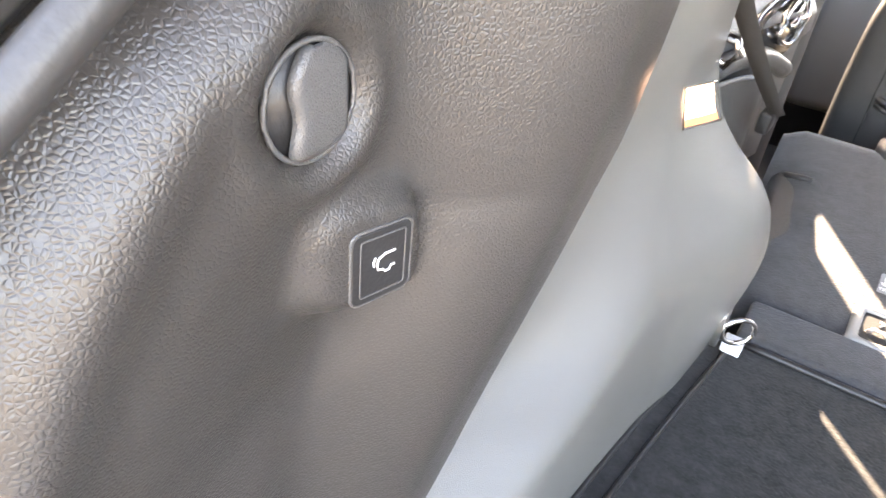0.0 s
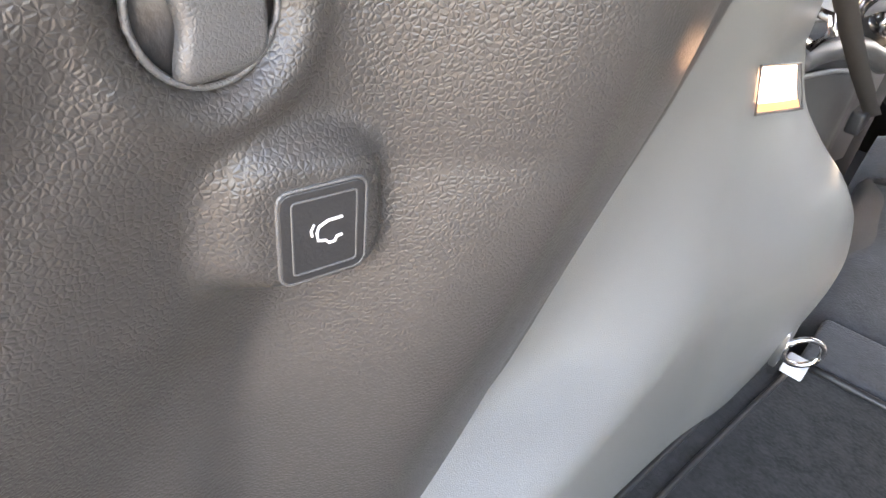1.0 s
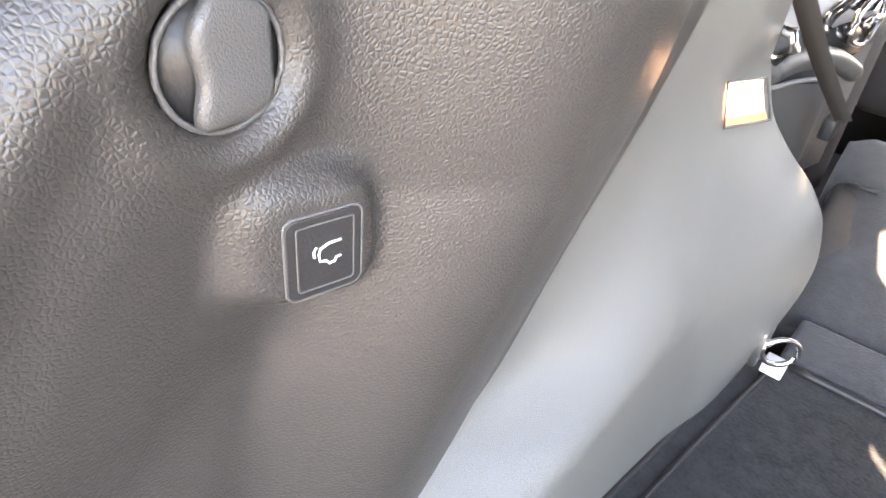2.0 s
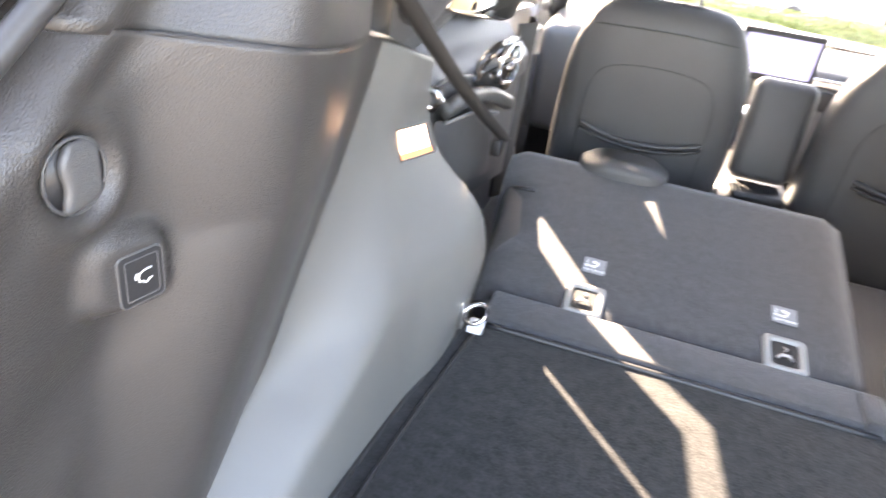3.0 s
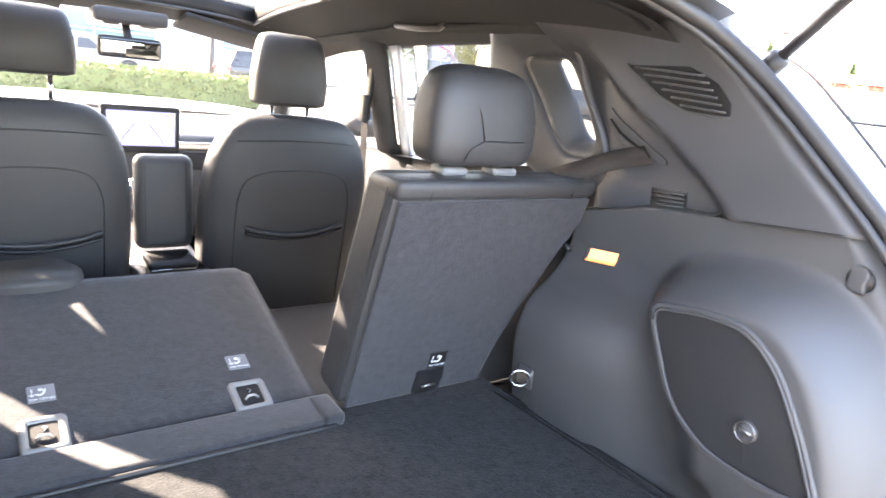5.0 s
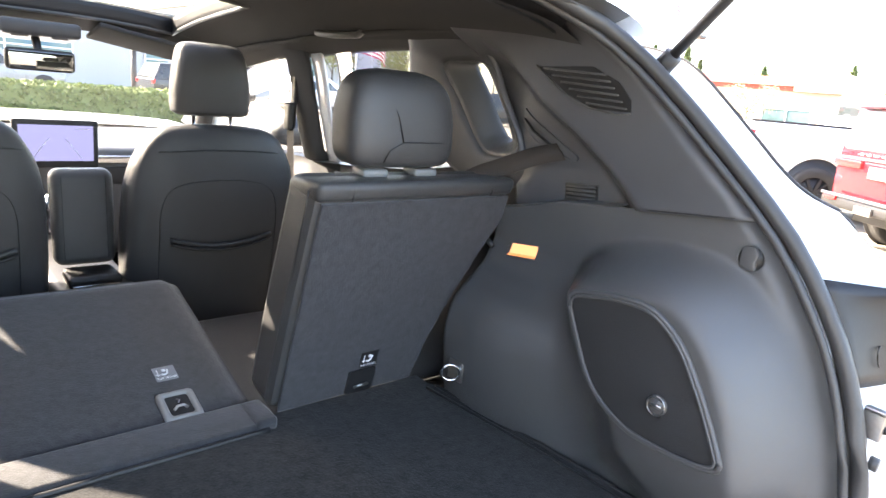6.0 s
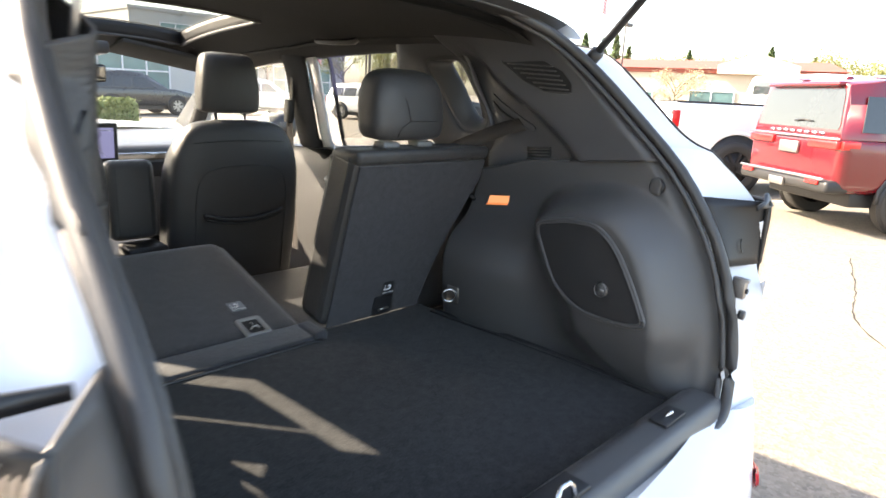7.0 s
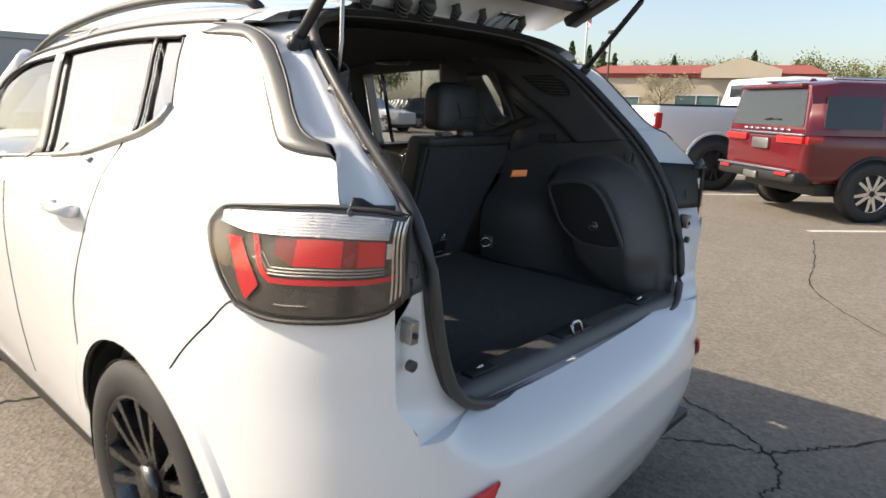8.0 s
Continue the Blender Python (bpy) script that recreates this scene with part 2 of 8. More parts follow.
def loft(rows, n=28):
    """A closed body of rounded cross-sections: rows of (centre x, y, z, half-width, half-depth, power)."""
    if len(rows) > 4 and n >= 36:
        rows = [tuple(p) for p in smooth_rows(rows, 5)]
    bm = bmesh.new()
    rings = []
    for cx, cy, cz, hw, hd, p in rows:
        ring = []
        for k in range(n):
            a = 2 * math.pi * k / n
            c, s = math.cos(a), math.sin(a)
            ring.append(bm.verts.new((cx + hw * math.copysign(abs(c) ** (2 / p), c), cy + hd * math.copysign(abs(s) ** (2 / p), s), cz)))
        rings.append(ring)
    for A, B in zip(rings, rings[1:]):
        for k in range(n):
            bm.faces.new((A[k], A[(k + 1) % n], B[(k + 1) % n], B[k]))
    bm.faces.new(rings[0][::-1])
    bm.faces.new(rings[-1])
    return bm


def spline(points, per=6, closed=True):
    """A smooth line through points."""
    P = [Vector(p) for p in points]
    n = len(P)
    out = []
    for i in range(n if closed else n - 1):
        a, b, c, d = (P[(i + k) % n] if closed else P[min(max(i + k, 0), n - 1)] for k in (-1, 0, 1, 2))
        for k in range(per):
            t = k / per
            out.append(0.5 * ((2 * b) + (c - a) * t + (2 * a - 5 * b + 4 * c - d) * t * t + (3 * b - a - 3 * c + d) * t**3))
    if not closed:
        out.append(P[-1])
    return out


def plate(outline, normal, thick):
    """A flat plate: an outline of places, drawn out along normal."""
    bm = bmesh.new()
    nrm = Vector(normal).normalized() * thick
    a = [bm.verts.new(p) for p in outline]
    b = [bm.verts.new(Vector(p) + nrm) for p in outline]
    bm.faces.new(a[::-1])
    bm.faces.new(b)
    n = len(a)
    for k in range(n):
        bm.faces.new((a[k], a[(k + 1) % n], b[(k + 1) % n], b[k]))
    return bm


def disc(centre, axis, radius, depth, n=28, hole=0.0):
    """A round plate or ring standing on centre along axis."""
    q = Vector(axis).to_track_quat("Z", "Y")
    c = Vector(centre)
    bm = bmesh.new()
    if not hole:
        pts = [c + q @ Vector((radius * math.cos(6.28318 * k / n), radius * math.sin(6.28318 * k / n), 0)) for k in range(n)]
        bm.free()
        return plate(pts, axis, depth)
    rings = []
    for r, h in ((hole, 0), (radius, 0), (radius, depth), (hole, depth)):
        rings.append([bm.verts.new(c + q @ Vector((r * math.cos(6.28318 * k / n), r * math.sin(6.28318 * k / n), h))) for k in range(n)])
    for i in range(4):
        A, B = rings[i], rings[(i + 1) % 4]
        for k in range(n):
            bm.faces.new((A[k], A[(k + 1) % n], B[(k + 1) % n], B[k]))
    return bm


def joined(*bms):
    out = bmesh.new()
    for b in bms:
        b.verts.index_update()
        made = [out.verts.new(v.co) for v in b.verts]
        for f in b.faces:
            out.faces.new([made[v.index] for v in f.verts])
        b.free()
    return out


def sheet_bm(fn, nu, nv):
    """A surface fn(u, v) over the unit square, as a bmesh."""
    bm = bmesh.new()
    g = [[bm.verts.new(fn(i / nu, j / nv)) for j in range(nv + 1)] for i in range(nu + 1)]
    for i in range(nu):
        for j in range(nv):
            bm.faces.new((g[i][j], g[i + 1][j], g[i + 1][j + 1], g[i][j + 1]))
    return bm

# ---- the white car: shape ----
YC, POW = 0.60, 3.2
W_SIDE = [(0.20, 0.835), (0.35, 0.870), (0.60, 0.900), (0.85, 0.912), (1.0, 0.900), (1.08, 0.868), (1.12, 0.836), (1.158, 0.800), (1.3, 0.752), (1.46, 0.703),
          (1.48, 0.688), (1.505, 0.652), (1.53, 0.59)]
Y_REAR = [(0.22, -0.02), (0.32, -0.09), (0.45, -0.13), (0.56, -0.150), (0.64, -0.148), (0.70, -0.143), (0.75, -0.135), (0.80, -0.122), (0.86, -0.113), (0.95, -0.118), (1.07, -0.13),
          (1.2, -0.165), (1.25, -0.09), (1.3, 0.01), (1.4, 0.20), (1.5, 0.40), (1.6, 0.60)]
BELT_Z = [(0.788, 1.335), (0.793, 1.316), (0.806, 1.298), (0.85, 1.281), (0.9085, 1.260), (1.067, 1.219), (1.298, 1.163), (1.527, 1.1255), (1.892, 1.078), (2.3, 1.04), (2.9, 1.00), (3.5, 0.97), (4.25, 0.86)]
QUARTER_Z = [(0.788, 1.330), (0.797, 1.345), (0.815, 1.372), (0.845, 1.425), (0.862, 1.485), (0.872, 1.498)]
SHOULDER_Z = [(0.80, 1.300), (0.9085, 1.260), (1.067, 1.219), (1.298, 1.163), (1.527, 1.1255), (1.892, 1.078), (2.6, 1.03), (2.9, 1.00), (3.5, 0.97), (4.25, 0.86)]
WTOP_Z = [(0.862, 1.498), (1.073, 1.493), (1.349, 1.478), (1.589, 1.4565), (1.808, 1.430), (2.1, 1.395), (2.4, 1.325), (2.65, 1.20), (2.9, 1.01)]
SEAL_L = [(0.755, 0.455, 0.024), (0.790, 0.545, 0.024), (0.845, 0.595, 0.025), (0.936, 0.626, 0.034), (1.054, 0.646, 0.043), (1.138, 0.649, 0.073), (1.222, 0.650, 0.136), (1.293, 0.645, 0.228),
          (1.387, 0.636, 0.337), (1.476, 0.612, 0.454), (1.535, 0.558, 0.552), (1.565, 0.488, 0.602), (1.594, 0.36, 0.650)]
SEAL_R = [(0.735, 0.46, 0.050), (0.747, 0.55, 0.055), (0.782, 0.60, 0.066), (0.900, 0.640, 0.090), (1.068, 0.650, 0.150), (1.230, 0.637, 0.252), (1.382, 0.612, 0.415), (1.475, 0.585, 0.525),
          (1.529, 0.555, 0.597), (1.560, 0.48, 0.635), (1.591, 0.36, 0.66)]


def seal_y(z, sgn):
    return ease(z, [(r[0], r[2]) for r in (SEAL_L if sgn < 0 else SEAL_R)])


def seal_half(z, sgn):
    return ease(z, [(r[0], r[1]) for r in (SEAL_L if sgn < 0 else SEAL_R)])


AXLE_R, AXLE_F, HUB = 0.79, 3.43, 0.345


def shoulder(y, z):
    """The half-width at a height, measured from the belt line, which rises to the rear."""
    belt, top = ease(y, SHOULDER_Z), ease(y, WTOP_Z)
    if z > top:
        z = z - top + 1.464
    elif z > belt:
        z = 1.158 + (z - belt) * (1.464 - 1.158) / max(0.02, top - belt)
    elif z > 1.0 and y < 1.34:
        z = 1.0 + (z - 1.0) * 0.158 / (belt - 1.0)
    return ease(z, W_SIDE)


def half_width(y, z):
    w = shoulder(y, z)
    if y > 3.3:
        w *= 1 - 0.30 * ((y - 3.3) / 0.95) ** 2.2
    return w


def side(sgn, y, z, out=0.0):
    """A place on the car's flank."""
    return (sgn * (half_width(y, z) + out), y, z)


def corner(sgn, a, z, out=0.0):
    """A place on the rear corner: a = 0 at the flank, 1 at the middle of the rear."""
    t = a * math.pi / 2
    w, yr = shoulder(0.4, z), ease(z, Y_REAR)
    c, s = max(0.0, math.cos(t)) ** (2 / POW), math.sin(t) ** (2 / POW)
    shift = 0.055 * s * s if sgn > 0 else 0.0
    return (sgn * (w * c + out * math.cos(t)), YC - (YC - yr) * s - out * math.sin(t) + shift, z)


Y_MID = [(0.22, -0.02), (0.32, -0.09), (0.45, -0.135), (0.54, -0.152), (0.62, -0.150), (0.67, -0.136), (0.71, -0.110), (0.735, -0.078), (0.752, -0.042), (0.765, -0.012)]


def rear_y(x, z):
    w, yr = shoulder(0.4, z), ease(z, Y_REAR)
    k = step(0.50, 0.695, abs(x))
    yr = ease(z, Y_MID) * (1 - k) + yr * k
    s = max(0.0, 1 - min(1.0, abs(x) / w) ** POW) ** (1 / POW)
    return YC - (YC - yr) * s + 0.055 * s * s * step(-0.7, 0.7, x)


def corner_at(y, z=1.1):
    """The corner's parameter at which it reaches y."""
    yr = ease(z, Y_REAR)
    s = min(1.0, max(0.0, (YC - y) / (YC - yr))) ** (POW / 2)
    return math.asin(s) * 2 / math.pi


def corner_at_x(x, z):
    c = min(1.0, x / shoulder(0.4, z)) ** (POW / 2)
    return math.acos(c) * 2 / math.pi


def sunk(y):
    """How far the ground lies below the car's frame, which is nose up."""
    return -0.0524 * (y - AXLE_R)


def arch(y, base):
    z = base + sunk(y)
    for c in (AXLE_R, AXLE_F):
        if abs(y - c) < 0.405:
            z = max(z, 0.35 + sunk(c) + math.sqrt(0.405**2 - (y - c) ** 2))
    return z


def roof_edge(y):
    return ease(y, WTOP_Z) + 0.042 if y > 0.86 else 1.540 - 0.03 * max(0, 0.80 - y)


def roof_top(y):
    return ease(y, [(0.58, 1.600), (0.8, 1.625), (1.1, 1.635), (1.6, 1.615), (2.0, 1.565), (2.4, 1.475), (2.5, 1.45)])


def roof(x, y, drop=0.0):
    hx = half_width(y, roof_edge(y))
    k = min(1.0, abs(x) / hx)
    return (x, y, roof_edge(y) + (roof_top(y) - roof_edge(y)) * (1 - k**2.6) ** 0.6 - drop)


WHITE_TOP = [(0.128, 1.196), (0.139, 1.208), (0.172, 1.245), (0.203, 1.275), (0.215, 1.2800), (0.267, 1.281), (0.315, 1.286), (0.362, 1.311), (0.4045, 1.349), (0.459, 1.402),
             (0.505, 1.4515), (0.544, 1.479), (0.601, 1.496), (0.716, 1.501), (0.8665, 1.5015), (0.9, 1.502)]
GARNISH_IN = [(0.226, 1.299), (0.240, 1.302), (0.271, 1.308), (0.3055, 1.322), (0.348, 1.354), (0.389, 1.394), (0.447, 1.4475), (0.499, 1.488), (0.5515, 1.510), (0.648, 1.525), (0.794, 1.530)]
CUT = [(-0.06, 1.080), (0.00, 1.070), (0.02, 1.054), (0.042, 1.028), (0.077, 1.010), (0.146, 0.995), (0.234, 0.985), (0.30, 0.990), (0.329, 0.998), (0.402, 0.934), (0.512, 0.835), (0.60, 0.7515), (0.61, 0.745), (0.75, 0.742)]


def x_in(z):
    """How far out the bumper's corner ends beside the opening."""
    return ease(z, [(0.785, 0.705), (0.84, 0.735), (1.1, 0.745)])


def body(sgn, y, z, out=0.0):
    """A place on the flank or the rear corner, by y and z."""
    if y >= YC:
        return side(sgn, y, z, out)
    yr = ease(z, Y_REAR)
    k = min(1.0, (YC - y) / (YC - yr))
    c = max(0.0, 1 - k**POW) ** (1 / POW)
    n = Vector((c ** (POW - 1), -0.7 * k ** (POW - 1), 0)).normalized() * out
    return (sgn * (shoulder(0.4, z) * c + n.x), y + n.y + (0.055 * k**POW if sgn > 0 else 0.0), z)


car = thing("white_suv", "white compact SUV with its tailgate raised open", "car", at=(0, 1.9, 0))
side_cols = sorted(set(steps(0.105, 0.20, 16) + steps(0.20, YC, 44) + steps(YC, 4.25, 150) + [0.7879, 0.7881] + [AXLE_R + s * 0.405 for s in (-1, 1)] + [AXLE_F + s * 0.405 for s in (-1, 1)]))


def flank_low(y):
    return ease(y, CUT) if y < 0.60 else max(arch(y, 0.27), ease(y, CUT) if y < 0.75 else 0)


def flank_high(y):
    return ease(y, BELT_Z) - 0.002 if y > 0.788 else ease(y, WHITE_TOP)


for sgn, tag in ((-1, "left"), (1, "right")):
    # one skin from the nose to the rear corner, below the windows
    sheet("flank_panel", lambda y, v: body(sgn, y, flank_low(y) + (flank_high(y) - flank_low(y)) * v), [y for y in side_cols if y < 0.788], steps(0, 1, 30), PAINT, car, "glossy white rear quarter")
    sheet("flank_panel", lambda y, v: body(sgn, y, flank_low(y) + (flank_high(y) - flank_low(y)) * v), [y for y in side_cols if y > 0.788], steps(0, 1, 30), PAINT, car, "glossy white body side")
    sheet("pillar_panel", lambda y, v: side(sgn, y, ease(y, QUARTER_Z) + (ease(y, WHITE_TOP) - ease(y, QUARTER_Z)) * v, 0.0004), [0.78] + steps(0.788, 0.872, 14), steps(0, 1, 30), PAINT, car)
    # pillar above the window row
    sheet("roof_side", lambda y, v: side(sgn, y, ease(y, WTOP_Z) + (roof_edge(y) - ease(y, WTOP_Z)) * v), steps(0.66, 2.88, 64), steps(0, 1, 5), PAINT, car)
    # sill
    sheet("sill", lambda y, v: side(sgn, y, 0.20 + sunk(y) + 0.07 * v, -0.012 * (1 - v)), steps(1.20, 3.02, 20), steps(0, 1, 3), DARK, car, "dark lower sill", thick=0.01)
    # bumper side
    def bumper_corner(u, v, sgn=sgn):
        y = corner(-1, u * corner_at_x(0.72, 0.9), 0.8)[1]
        lo = arch(y, 0.26)
        z = lo + (ease(corner(-1, u * corner_at_x(0.74, 1.0), 1.0)[1], CUT) - 0.004 - lo) * v
        return corner(sgn, u * corner_at_x(x_in(z), z), z)
    sheet("bumper_side", bumper_corner, [(i / 40) ** 1.5 for i in range(41)], steps(0, 1, 40), PAINT, car, "glossy white bumper corner")
    # dark pillar garnish along the hatch
    def garnish(t, v, sgn=sgn):
        y0, y1 = 0.206 + 0.524 * t, 0.232 + 0.566 * t
        z0, z1 = ease(y0, WHITE_TOP) + 0.003, ease(y1, GARNISH_IN)
        z1 = z0 + (z1 - z0) * (1 - 0.85 * step(0.84, 1.0, t))
        return body(sgn, y0 + (y1 - y0) * v, z0 + (z1 - z0) * v, 0.002 + 0.005 * math.sin(math.pi * v) ** 0.6)
    sheet("pillar_garnish", garnish, steps(0, 1, 56), steps(0, 1, 10), GARNISH, car, "dark grey plastic pillar garnish", thick=0.003)
    part("garnish_seam", tube([body(sgn, y, ease(y, GARNISH_IN), 0.002) for y in steps(0.230, 0.78, 50)], 0.004, 6), DARK, car)
    part("garnish_lip", tube([body(sgn, y, ease(y, WHITE_TOP) + 0.002, 0.001) for y in steps(0.206, 0.73, 50)], 0.0025, 6), DARK, car)
    # flared band round the rear wheel
    def flare(a, v, sgn=sgn):
        r = 0.402 + 0.075 * v
        y, z = AXLE_R - r * math.cos(a), 0.35 + r * math.sin(a)
        return body(sgn, y, z, 0.014 * (1 - step(0.72, 1.0, v)) - 0.001 * v)
    sheet("arch_flare", flare, steps(0.10, math.pi - 0.10, 60), steps(0, 1, 10), PAINT, car, "white wheel arch flare")

# rear bumper: middle stretch, its ledge and the painted gutter round the opening
MID = steps(-0.705, -0.59, 14) + steps(-0.58, 0.58, 44) + steps(0.59, 0.705, 14)
sheet("bumper_face", lambda x, v: (x, rear_y(x, 0.26 + 0.505 * v), 0.26 + 0.505 * v), MID, steps(0, 1, 60), PAINT, car, "glossy white rear bumper")
sheet("bumper_ledge", lambda x, v: (x, rear_y(x, 0.765) * (1 - v) + v * 0.045, 0.765 - 0.012 * v), MID, steps(0, 1, 6), PAINT, car)


def opening(n=30):
    """The line of the hatch opening, round from the lower left."""
    def flank(sgn):
        z0 = SEAL_L[0][0] if sgn < 0 else SEAL_R[0][0]
        zs = [z0 + (1.60 - z0) * (0.5 - 0.5 * math.cos(math.pi * i / n)) for i in range(n + 1)]
        return [Vector((sgn * seal_half(z, sgn), seal_y(z, sgn), z)) for z in zs]
    top = [Vector((x, 0.655 + 0.025 * (1 - (x / 0.36) ** 2), 1.60 + 0.012 * (1 - (x / 0.36) ** 2))) for x in steps(-0.36, 0.36, 10)[1:-1]]
    low = [Vector((x, 0.037 + 0.028 * x - 0.012 * (1 - (x / 0.46) ** 2), 0.745 - 0.0217 * x)) for x in steps(0.46, -0.46, 14)[1:-1]]
    return flank(-1) + top + flank(1)[::-1] + low


OPEN = opening()
for sgn in (-1, 1):
    EDGE = [(b, a) for a, b in WHITE_TOP[1:4]] + [(b, a) for a, b in GARNISH_IN]
    def gutter(z, v, sgn=sgn):
        b = Vector((seal_half(z, sgn) + 0.006, seal_y(z, sgn) + 0.010, z))
        x = x_in(z)
        p = Vector((x, rear_y(sgn * x, z), z))
        e = Vector(body(sgn, ease(z, EDGE), z, -0.002))
        e.x = abs(e.x)
        yi = 0.016 if sgn < 0 else 0.089
        if z < 1.208:
            e = Vector(body(sgn, max(yi, 0.139 - 1.05 * (1.208 - z)), z, -0.004))
            e.x = abs(e.x)
        p = p.lerp(e, step(0.99, 1.06, z))
        p = p.lerp(b, v) + Vector((-0.010, 0.020, 0)) * (step(0.84, 1.0, z) * math.sin(math.pi * min(1, 1.3 * v)))
        return (sgn * p.x, p.y, p.z)
    sheet("hatch_gutter", gutter, steps(0.748, 1.30, 42) + steps(1.304, 1.54, 40), steps(0, 1, 14), PAINT, car, "white painted gutter")
    bx, by, bz = sgn * (0.704 - 0.03 * (sgn > 0)), 0.018 if sgn < 0 else 0.085, 0.015 if sgn < 0 else 0.050
    bracket = part("hatch_bracket", joined(box(bx - 0.010, bx + 0.010, by, by + 0.03, 0.945 + bz, 0.990 + bz, 0.002), box(bx - 0.010, bx + 0.004, by - 0.006, by + 0.03, 0.984 + bz, 0.992 + bz, 0.002)), STEEL, car, "bolted metal bracket")
    part("bracket_bolt", disc((bx + sgn * 0.001, by, 0.963 + bz), (0, -1, 0), 0.006, 0.004), DARK, bracket)
    part("rubber_buffer", disc((bx + sgn * 0.006, by + 0.006, 0.905 + bz), (0, -1, 0), 0.011, 0.012), RUBBER, car)
# painted header in truth; coloured black to hide the light bounced onto it
sheet("hatch_header", lambda x, v: Vector(roof(x, 0.59)).lerp(Vector((x * 0.985, 0.615, roof(x, 0.59)[2] - 0.016)), v), steps(-0.585, 0.585, 28), steps(0, 1, 4), RUBBER, car, "roof edge header coloured black like the seal")
sheet("header_seal", lambda x, v: Vector((x * 0.985, 0.613, roof(x, 0.59)[2] - 0.016)).lerp(Vector((x * 0.90, 0.670, roof(x, 0.59)[2] - 0.022)), v), steps(-0.585, 0.585, 28), steps(0, 1, 4), RUBBER, car, "black roof edge seal", thick=0.004)
for sgn in (-1, 1):
    top_in = [p for p in OPEN if p.x * sgn > 0.30 and p.z > 1.535]
    top_in.sort(key=lambda p: -abs(p.x))
    def corner_patch(t, v, sgn=sgn):
        a = Vector(roof(sgn * (0.668 - 0.30 * t), 0.60 + 0.10 * (1 - t) ** 3))
        i = min(len(top_in) - 1.001, t * (len(top_in) - 1))
        b = top_in[int(i)].lerp(top_in[int(i) + 1], i - int(i)) + Vector((sgn * 0.006, -0.004, 0.004))
        return a.lerp(b, v) + Vector((0, 0.006, -0.004)) * math.sin(math.pi * v)
    sheet("gutter_corner", corner_patch, steps(0, 1, 16), steps(0, 1, 6), PAINT, car)
    sheet("gutter_corner", lambda t, v: Vector(body(sgn, 0.652 + 0.06 * t, 1.533 + 0.004 * t)).lerp(top_in[0], v), steps(-0.4, 1, 6), steps(0, 1, 5), PAINT, car)
part("weather_seal", tube([p + Vector((0, -0.012, 0)) for p in OPEN], 0.0125, 10, True), RUBBER, car, "black rubber weather seal")
part("seal_lip", tube([Vector((p.x * 0.972, p.y + 0.004, 0.79 + (p.z - 0.79) * 0.988)) for p in OPEN], 0.007, 8, True), RUBBER, car, "inner rubber lip")

# shut lines
def groove(points, r=0.0022):
    return part("shut_line", tube(points, r, 6), DARK, car)


for sgn in (-1, 1):
    groove([side(sgn, ease(z, [(0.60, 1.19), (0.75, 1.17), (0.82, 1.14), (1.05, 1.045), (1.24, 1.02)]), z) for z in steps(0.60, 1.235, 16)])
    groove([side(sgn, 1.78 + 0.02 * (1.1 - z), z) for z in steps(0.30, 1.11, 16)])
    groove([side(sgn, 2.98 - 0.03 * (z - 0.6), z) for z in steps(0.36, 0.99, 14)])
    groove([corner(sgn, corner_at(y, 1.0), ease(y, CUT) - 0.002, 0.0) for y in steps(0.33, 0.595, 14)], 0.0018)

